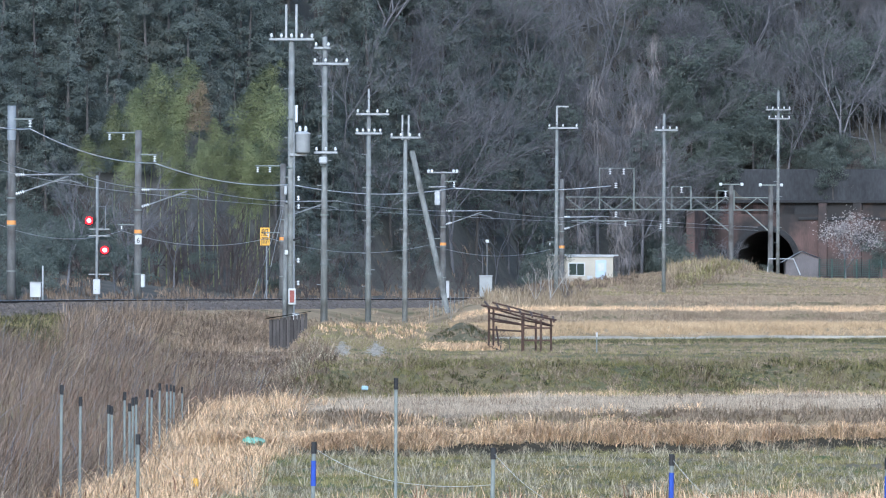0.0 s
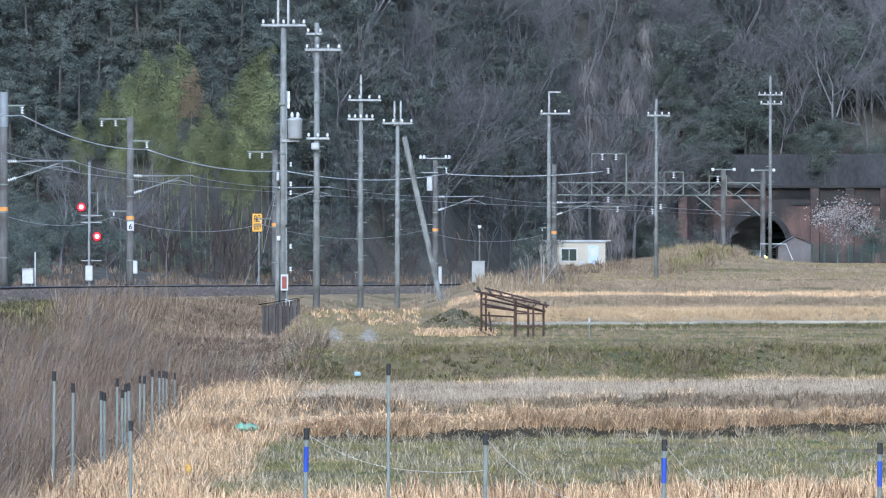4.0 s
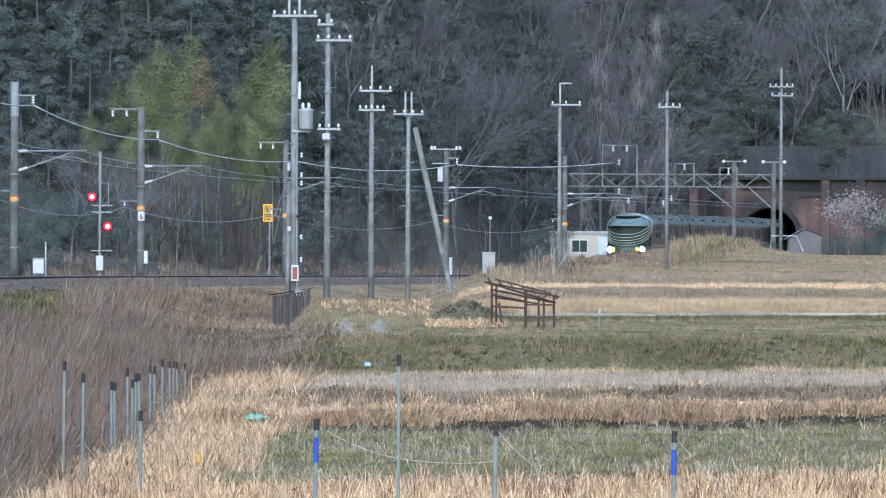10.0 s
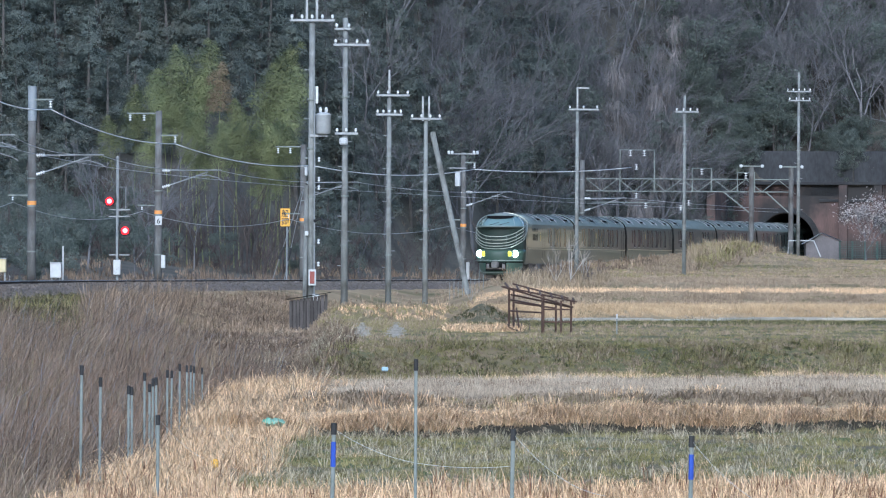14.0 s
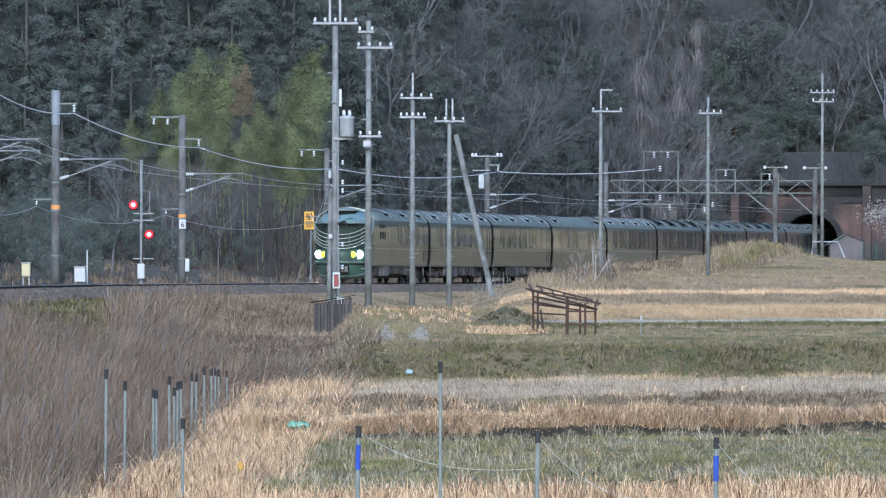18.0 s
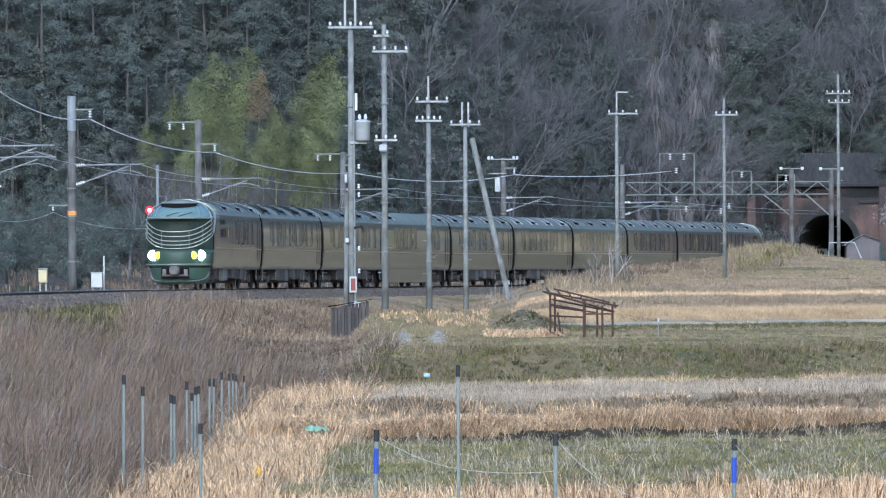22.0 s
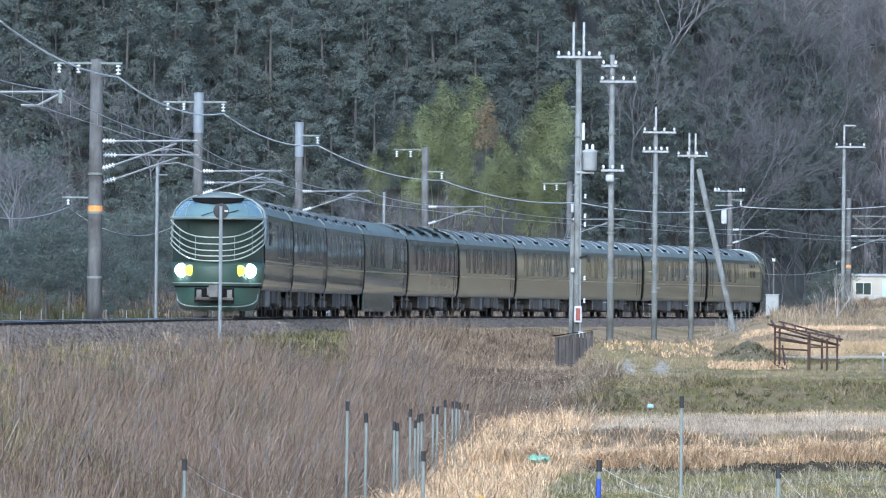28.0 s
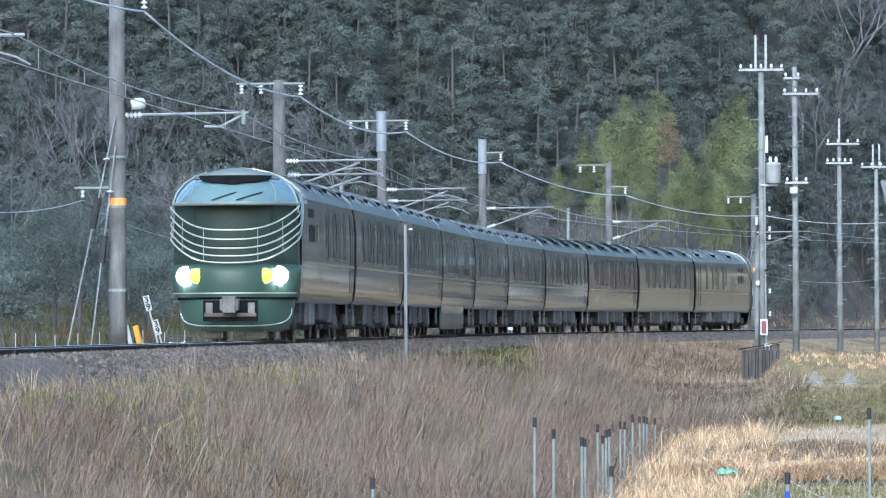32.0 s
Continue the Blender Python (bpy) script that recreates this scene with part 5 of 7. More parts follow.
def wires():
    ends = sorted(POLES, key=lambda q: -q[1])
    ss = [760.0 - 20] + [q[1] for q in ends] + [60.0]
    w = thing("contact_wire", Matrix.Identity(4), "thin overhead contact and messenger wires with droppers", "cable")
    con, mes = bmesh.new(), bmesh.new()
    for a, b in zip(ss, ss[1:]):
        pa, pb = line_at(a, -0.05), line_at(b, -0.05)
        za, zb = rail_z(pa[1]), rail_z(pb[1])
        n = 12
        for i in range(n + 1):
            q = i / n
            s = a + (b - a) * q
            if i < n:
                s2 = a + (b - a) * (q + 1 / n)
                q2 = q + 1 / n
                c1, c2 = line_at(s, -0.05), line_at(s2, -0.05)
                z1, z2 = za + (zb - za) * q, za + (zb - za) * q2
                tube(con, [(c1[0], c1[1], z1 + 5.0), (c2[0], c2[1], z2 + 5.0)], 0.011, 4, cap=False)
                m1, m2 = 5.5 - 1.0 * q * (1 - q), 5.5 - 1.0 * q2 * (1 - q2)
                tube(mes, [(c1[0], c1[1], z1 + m1), (c2[0], c2[1], z2 + m2)], 0.014, 4, cap=False)
                if i % 2:
                    part("dropper", tube(bmesh.new(), [(c1[0], c1[1], z1 + m1), (c1[0], c1[1], z1 + 5.0)], 0.006, 3, cap=False), M_wire, w)
    part("contact_wire", con, M_wire, w), part("messenger_wire", mes, M_wire, w)
    pts = [q[2] for q in ends if q[2]]
    # near-white base colour stands in for the sheen of the bare metal
    M_feeder = material("aluminium_cable_sheen", (0.78, 0.8, 0.8), (0.88, 0.9, 0.9), 0.4, 2, 20, bump=0)
    f = thing("feeder_cable", Matrix.Identity(4), "pale sagging feeder cable slung from pole to pole", "cable")
    for a, b in zip([pts[0] + Vector((0.3, -48, 0.2))] + pts, pts + [sight(372, -190, 470)]):
        part("span", tubed(sag(a, b, 0.009 * (b - a).length), 0.028, 6), M_feeder, f, "", True)
    g = thing("signal_cable", Matrix.Identity(4), "dark low cable sagging between the railway poles", "cable")
    low = [q[0].matrix_basis @ Vector((-0.85, 0.1, 3.4)) for q in ends]
    for a, b in zip([low[0] + Vector((-0.4, -45, 0.1))] + low, low):
        part("span", tubed(sag(a, b, 0.013 * (b - a).length), 0.013, 4), M_wire, g)


wires()

# gantry before the tunnel
def gantry():
    d = 500.0
    g = thing("overhead_gantry", Matrix.Identity(4), "grey steel truss gantry with hoops before the tunnel", "gantry")
    for u, vt in ((585, -194), (655, -193)):
        a, b = sight(u, vt, d), sight(u, -20, d)
        part("post", lathe(bmesh.new(), [(0.19, b.z - 2.0), (0.17, a.z)], 12, Matrix.Translation((a.x, a.y, 0))), M_concrete, g)
        part("crossarm", boxed(a.x, a.y - 0.2, a.z - 0.02, 1.6, 0.08, 0.08), M_gantry, g)
        for dx in (-0.75, 0.75):
            part("insulator", lathe(bmesh.new(), [(0.08, -0.12), (0.12, -0.04), (0.12, 0.06), (0.06, 0.1)], 10, Matrix.Translation((a.x + dx, a.y - 0.2, a.z))), M_white, g)
    za, zb = sight(0, -148, d).z, sight(0, -170, d).z
    x0, x1 = 292 * U * d, 660 * U * d
    for z, tilt in ((za, 0.0), (zb, 0.6)):
        part("chord", tubed([(x0, d, z), (x1, d, z + 0.0)], 0.038, 5), M_gantry, g)
    n = 13
    for i in range(n):
        xa, xb = x0 + (x1 - x0) * i / n, x0 + (x1 - x0) * (i + 1) / n
        part("lattice", tubed([(xa, d, za if i % 2 else zb), (xb, d, zb if i % 2 else za)], 0.03, 4), M_gantry, g)
    for u0, u1, vt in ((352, 413, -221), (480, 514, -189), (560, 590, -182)):
        a, b = sight(u0, vt, d), sight(u1, vt, d)
        part("hoop", tubed([(a.x, d, za), (a.x, d, a.z), (b.x, d, a.z), (b.x, d, za)], 0.06, 5), M_gantry, g)
        for q in ((0.3, 0.7) if u1 - u0 > 50 else (0.5,)):
            insulator(g, (a.x + (b.x - a.x) * q, d - 0.05, a.z), 0.5, 3, 0.12)
    for u0, v0, u1, v1 in ((535, -148, 585, -108), (610, -148, 655, -108)):
        part("strut", tubed([sight(u0, v0, d), sight(u1, v1, d)], 0.05, 5), M_gantry, g)
    part("tie_bar", tubed([sight(302, -128, d), sight(420, -128, d)], 0.04, 5), M_gantry, g)
    for u, v in ((381, -196), (381, -145), (398, -128), (474, -133), (460, -124)):
        insulator(g, sight(u, v, d - 0.1), 0.45, 3, 0.13)


gantry()

# ---- the village power line ----
def power_pole(u, v_top, d, v_base, arms, tips=(), r=0.14, label="grey concrete utility pole with a steel crossarm"):
    """arms: (units down from level, half length in metres, centre offset, insulators)."""
    x, y = u * U * d, d
    top, z0 = EYE - v_top * U * d, min(EYE - v_base * U * d, gz(x, y)) - 0.4
    p = thing("utility_pole", pose(x, y, 0), label, "utility pole", "utility poles of the village line")
    part("shaft", lathe(bmesh.new(), [(r * 1.0, z0), (r * 0.64, top)], 14), M_polegrey, p, "", True)
    for i in range(9):
        z = z0 + 2.6 + i * (top - z0 - 3.5) / 9
        part("step_bolt", tubed([(-0.0, -0.02, z), ((0.26 if i % 2 else -0.26), -0.05, z)], 0.014, 5), M_steel, p)
        if i % 2:
            part("strap", lathe(bmesh.new(), [(r * 1.1, z - 0.2), (r * 1.1, z - 0.14)], 10), M_gantry, p)
    for v, half, off, n in arms:
        z = EYE - v * U * d
        part("crossarm", boxed(off, -r, z, half * 2, 0.08, 0.09, 0.01), M_steel, p)
        for j in range(n):
            dx = off - half + 0.08 + (2 * half - 0.16) * (j / max(n - 1, 1))
            part("insulator", lathe(bmesh.new(), [(0.02, 0.0), (0.055, 0.05), (0.045, 0.09), (0.055, 0.11), (0.02, 0.15)], 9, Matrix.Translation((dx, -r, z + 0.05))), M_white, p, "white porcelain insulator")
    for dx, va, vb in tips:
        part("top_post", boxed(dx, -r * 0.6, EYE - (va + vb) / 2 * U * d, 0.09, 0.09, abs(va - vb) * U * d, 0.01), M_steel, p)
    return p


pa = power_pole(-194, -449, 243, 100, [(-447, 0.78, 0.0, 5)], [(-0.19, -449, -509), (0.16, -449, -509)], 0.15)
k = U * 243
zt = lambda v: EYE - v * k
part("transformer", lathe(bmesh.new(), [(0.2, 0), (0.25, 0.03), (0.25, 0.62), (0.27, 0.64), (0.27, 0.68), (0.12, 0.74)], 16, Matrix.Translation((0.40, -0.25, zt(-246)))), M_boxgrey, pa, "pale grey pole transformer", True)
part("transformer_bracket", boxed(0.25, -0.15, zt(-243), 0.6, 0.1, 0.08), M_steel, pa)
for dx in (0.3, 0.5):
    part("bushing", lathe(bmesh.new(), [(0.05, 0), (0.06, 0.1), (0.03, 0.18)], 8, Matrix.Translation((dx, -0.3, zt(-284)))), M_white, pa)
part("stay_post", tubed([(-0.22, -0.1, zt(110)), (-0.16, -0.1, zt(-155))], 0.075, 8), M_polegrey, pa, "thinner stay post strapped alongside")
part("conduit", tubed([(0.12, -0.2, zt(60)), (0.1, -0.18, zt(-330))], 0.03, 6), M_steel, pa)
for v, dx, w, h, mt, lab in ((-315, 0.18, 0.09, 0.6, M_white, "white surge arrester"), (-180, -0.18, 0.1, 0.3, M_boxgrey, ""), (8, 0.05, 0.26, 0.56, M_boxwhite, "white framed warning plate"),
                             (50, 0.18, 0.24, 0.5, M_boxwhite, "white meter box"), (-70, -0.15, 0.12, 0.16, M_boxwhite, "")):
    part("fitting", boxed(dx, -0.24, zt(v), w, 0.14, h, 0.02), mt, pa, lab)
part("plate_face", boxed(0.05, -0.325, zt(8), 0.16, 0.02, 0.42, 0.01), material("faded_red_paint", (0.20, 0.045, 0.035), (0.28, 0.08, 0.06), 0.6), pa, "faded red plate face")
part("lamp_arm", tubed([(0.1, -0.2, zt(-92)), (0.35, -0.3, zt(-96)), (0.42, -0.3, zt(-84))], 0.05, 6), M_black, pa)
for v in (-205, -170, -155, -60, -20):
    insulator(pa, (0.26, -0.25, zt(v)), 0.18, 2, 0.05)
pb = power_pole(-135, -452, 256, 80, [(-404, 0.66, 0.22, 4), (-432, 0.3, -0.1, 2), (-247, 0.42, 0.05, 3)], [], 0.135)
k2 = U * 256
part("switch", boxed(-0.05, -0.3, EYE + 233 * k2, 0.3, 0.25, 0.26, 0.05), M_boxgrey, pb, "grey pole switch")
pc = power_pole(-57, -312, 288, 72, [(-315, 0.68, 0.15, 4), (-281, 0.55, 0.0, 5)], [(0.0, -312, -360)], 0.13)
pd = power_pole(8, -275, 318, 77, [(-274, 0.7, 0.0, 4)], [(-0.14, -270, -314), (0.14, -270, -314)], 0.13)
part("brace", tubed([(0.3, 0.0, EYE + 250 * U * 318), (2.0, -0.6, gz(8 * U * 318 + 2, 317.4) - 0.3)], 0.13, 10), M_polegrey, pd, "leaning concrete brace pole")
pe = power_pole(276, -294, 348, 28, [(-292, 0.75, 0.3, 3)], [(0.0, -290, -331)], 0.115)
part("top_bracket", boxed(0.28, -0.1, EYE + 330 * U * 348, 0.6, 0.07, 0.07), M_steel, pe)
power_pole(466, -318, 375, 12, [(-289, 0.62, 0.12, 4)], [], 0.11)
power_pole(668, -360, 455, -30, [(-326, 0.8, 0.0, 5), (-310, 0.72, 0.05, 4)], [], 0.125)


def line_wires():
    seq = [(-194, -449, 243), (-135, -405, 256), (-57, -318, 288), (8, -277, 318), (276, -294, 348), (466, -291, 375), (668, -326, 455)]
    w = thing("village_power_cable", Matrix.Identity(4), "thin dark power cables between the utility poles", "cable")
    for dx in (-0.6, 0.0, 0.6):
        for a, b in zip(seq, seq[1:]):
            p, q = sight(*a) + Vector((dx, -0.15, 0.22)), sight(*b) + Vector((dx, -0.15, 0.22))
            part("span", tubed(sag(p, q, 0.012 * (q - p).length), 0.009, 3), M_black, w)
    p = sight(668, -318, 455)
    part("span", tubed(sag(p, p + Vector((60, 25, 2)), 0.6), 0.011, 3), M_black, w)


line_wires()

# ---- signal, signs and cabinets along the line ----
def beside(u, off):
    s = on_line(u * U, off)
    x, y, h = line_at(s, off)
    return x, y, float(rail_z(y)), h


def signal_post():
    x, y, zr, h = beside(-536, -2.9)
    g = gz(x, y)
    k_ = U * y
    z = lambda v: EYE - v * k_
    p = thing("railway_signal", pose(x, y, 0), "grey railway signal post with two lit red lamps", "signal")
    part("mast", tubed([(0, 0, g - 0.3), (0, 0, z(-205))], 0.07, 8), M_steel, p)
    for u, v in ((-550, -125), (-522, -73)):
        dx = (u + 536) * k_
        bm = lathe(bmesh.new(), [(0.30, -0.02), (0.33, 0.0), (0.33, 0.03), (0.30, 0.05)], 20, pose(dx, -0.1, z(v) + 0.08, 90, 0, 0))
        head = part("signal_head", box(bm, dx, -0.05, z(v) + 0.05, 0.42, 0.14, 0.8), M_black, p, "black signal head")
        # lens drawn wider than real, so its red disc takes in the bloom
        part("lamp", lathe(bmesh.new(), [(0.12, -0.02), (0.19, 0.0), (0.19, 0.03), (0.13, 0.05)], 16, pose(dx, -0.17, z(v), 90, 0, 0)), M_red_lamp, head, "lit red lamp")
        # pale disc added for the washed-out glare at the lamp's centre
        part("lamp_core", lathe(bmesh.new(), [(0.10, 0.045), (0.115, 0.055), (0.08, 0.075), (0.02, 0.085)], 14, pose(dx, -0.17, z(v), 90, 0, 0)), M_red_core, head, "pale glowing disc for the lamp's overexposed centre")
        hood = bmesh.new()
        for q in range(9):
            a = math.pi * q / 8
            box(hood, dx + 0.2 * math.cos(a), -0.28, z(v) + 0.2 * math.sin(a), 0.07, 0.24, 0.03, None)
        part("hood", hood, M_black, head)
        part("bracket", tubed([(0, 0, z(v) - 0.1), (dx, 0, z(v) - 0.1)], 0.03, 5), M_steel, p)
    part("ladder_frame", tubed([(0.05, 0.1, z(-150)), (0.4, 0.1, z(-150)), (0.4, 0.1, z(-108)), (0.05, 0.1, z(-108))], 0.025, 5), M_steel, p)
    for v in (-110, -98, -30):
        part("crossbar", boxed(0.1, -0.02, z(v), 1.0, 0.06, 0.05), M_steel, p)
    part("phone_box", boxed(0.0, -0.18, z(-8), 0.34, 0.2, 0.72, 0.03), M_boxwhite, p, "pale signal phone box")
    part("small_pipe", tubed([(0.06, -0.1, z(-25)), (0.08, -0.1, z(-70))], 0.02, 5), M_black, p)


signal_post()


def yellow_sign():
    x, y, zr, h = beside(-241, -4.6)
    p = thing("station_approach_sign", pose(x, y, 0), "yellow station name board on a post", "sign")
    zc = EYE + 98 * U * y
    part("post", tubed([(0.1, 0.05, gz(x, y) - 0.3), (0.1, 0.05, zc - 0.2)], 0.05, 6), M_steel, p)
    part("board", boxed(0, 0, zc, 0.56, 0.05, 1.02, 0.02), M_yellow, p, "yellow board")
    part("border", bevel(box(bmesh.new(), 0, 0.012, zc, 0.62, 0.04, 1.08), 0.01), M_black, p)
    glyph(p, "\u8239", 0, -0.035, zc + 0.06, 0.46, M_black)
    glyph(p, "\u5ca1", 0, -0.035, zc - 0.42, 0.46, M_black)


yellow_sign()


def cabinet(u, v_top, v_base, off, w, label, mat_=None, mast=0.0, d=None):
    x, y, zr, h = beside(u, off) if d is None else (u * U * d, d, 0, 0)
    g = min(gz(x, y), EYE - v_base * U * y)
    top = EYE - v_top * U * y
    p = thing("trackside_cabinet", pose(x, y, 0), label, "cabinet")
    part("body", boxed(0, 0, (top + EYE - v_base * U * y) / 2, w, 0.4, top - (EYE - v_base * U * y), 0.02), mat_ or M_boxwhite, p)
    part("door", boxed(0, -0.205, (top + EYE - v_base * U * y) / 2, w * 0.82, 0.02, (top - (EYE - v_base * U * y)) * 0.85, 0.005), mat_ or M_boxwhite, p)
    part("roof_plate", boxed(0, -0.02, top + 0.015, w * 1.12, 0.5, 0.04, 0.01), M_boxgrey, p)
    for dx in (-w * 0.35, w * 0.35):
        part("leg", boxed(dx, 0, (g - 0.3 + EYE - v_base * U * y) / 2, 0.06, 0.06, max(0.1, EYE - v_base * U * y - g + 0.3)), M_steel, p)
    if mast:
        part("mast", tubed([(w * 0.1, 0.3, g), (w * 0.1, 0.3, top + mast)], 0.06, 8), M_concrete, p)
        part("mast_cap", boxed(w * 0.1, 0.25, top + mast, 0.22, 0.15, 0.2, 0.02), M_boxwhite, p)
    return p


cabinet(-646, -15, 11, -3.6, 0.5, "white relay cabinet beside the railway", M_boxwhite)
cabinet(-741, -22, 2, -3.4, 0.36, "small cream telephone box beside the line", material("cream_paint", (0.55, 0.48, 0.28), (0.66, 0.58, 0.36), 0.6))
cabinet(150, -30, 7, -4.2, 0.85, "tall pale grey trackside cabinet with a mast", material("pale_grey_paint", (0.30, 0.31, 0.30), (0.40, 0.41, 0.40), 0.6), 2.3)
cabinet(80, -20, 20, -3.4, 0.5, "white equipment box at the foot of a pole")


def thin_post(name, x, y, z0, z1, r, mat_, label, cat, parent_label=""):
    p = thing(name, pose(x, y, 0), label, cat)
    part("shaft", tubed([(0, 0, z0), (0, 0, z1)], r, 8), mat_, p)
    return p


x, y, zr, h = beside(-633, -3.4)
thin_post("marker_post", x, y, gz(x, y) - 0.2, EYE + 45 * U * y, 0.035, M_boxwhite, "thin white marker post by the line", "post")
# tall slim post on the field side, with a round black signal back
x, y, zr, h = beside(-827, 3.3)
ps = thing("trackside_sign_post", pose(x, y, 0), "slim grey post with a round black sign seen from behind", "sign post")
zt2 = EYE - (397 - 441 - 78 - 4.5 - 51) * U * y
part("shaft", tubed([(0, 0, gz(x, y) - 0.3), (0, 0, zt2)], 0.045, 8), M_steel, ps)
part("disc", lathe(bmesh.new(), [(0.1, -0.03), (0.2, -0.02), (0.2, 0.02), (0.1, 0.03)], 20, pose(0, 0.06, zt2 - 0.12, 90, 0, 0)), M_black, ps, "round black disc")
part("reflector", boxed(0.14, -0.05, zt2 - 0.12, 0.09, 0.03, 0.04), M_boxwhite, ps)
# tall post left of the reeds (field side of the line)
x, y, zr, h = beside(-940, -2.6)
tp = thing("signal_mast", pose(x, y, 0), "slim grey mast beside the railway poles", "post")
part("shaft", tubed([(0, 0, gz(x, y) - 0.3), (0, 0, EYE + 252 * U * y)], 0.06, 8), M_steel, tp)
part("arm", tubed([(0, 0, EYE + 232 * U * y), (0.35, 0, EYE + 232 * U * y)], 0.03, 5), M_steel, tp)

# ---- fence posts in the fields ----
def fence_post(u, v_top, d, r, label, sleeve=False, lean=0.0):
    x, y = u * U * d, d
    top, g = EYE - v_top * U * d, gz(x, y)
    p = thing("fence_post", pose(x, y, g, 0, lean, 0), label, "fence post", "steel fence posts")
    h = top - g
    part("shaft", tubed([(0, 0, -0.25), (0, 0, h)], r, 10), M_gantry, p)
    part("cap", tubed([(0, 0, h - 0.10), (0, 0, h + 0.015)], r * 1.35, 10), M_black, p, "black plastic cap")
    if sleeve:
        part("sleeve", tubed([(0, 0, h - 0.42), (0, 0, h - 0.17)], r * 1.2, 10), M_blue, p, "blue plastic sleeve")
    return p


near = [(-600, 168, 84, 0.021), (-566, 189, 86, 0.021), (-515, 203, 92, 0.02), (-509, 205, 95, 0.02), (-487, 180, 98, 0.02), (-478, 200, 100, 0.02), (-473, 190, 100, 0.02), (-466, 188, 102, 0.02),
        (-463, 255, 78, 0.023), (-447, 175, 104, 0.019), (-440, 176, 107, 0.019), (-425, 164, 110, 0.019), (-412, 166, 113, 0.019), (-406, 166, 116, 0.019), (-400, 168, 119, 0.019), (-385, 170, 122, 0.018),
        (-888, 274, 72, 0.022)]
for u, v, d, r in near:
    fence_post(u, v, d, r * 0.85, "thin galvanised fence post with a black cap", lean=random.uniform(-0.6, 0.6))
for u, v, sl in ((-155, 268, True), (163, 277, False), (479, 287, True), (862, 292, True)):
    fence_post(u, v, 70, 0.022, "galvanised fence post with a blue sleeve" if sl else "galvanised fence post with a black cap", sl, random.uniform(0.2, 1.0))
fence_post(-7, 154, 70, 0.017, "tall thin galvanised post with a black cap")
cord = thing("string_line", Matrix.Identity(4), "loose pale cord sagging between fence posts", "cord")
for a, b, drop in ((sight(-153, 275, 70), sight(-7, 335, 70), 0.05), (sight(-7, 335, 70), sight(160, 340, 70), 0.03), (sight(165, 282, 70), sight(330, 392, 69), 0.12), (sight(481, 292, 70), sight(590, 395, 69), 0.05),
                   (sight(-460, 262, 78), sight(-380, 330, 82), 0.05), (sight(-886, 280, 72), sight(-760, 345, 76), 0.06)):
    part("span", tubed(sag(a, b, drop, 8), 0.0022, 4), M_boxwhite, cord)

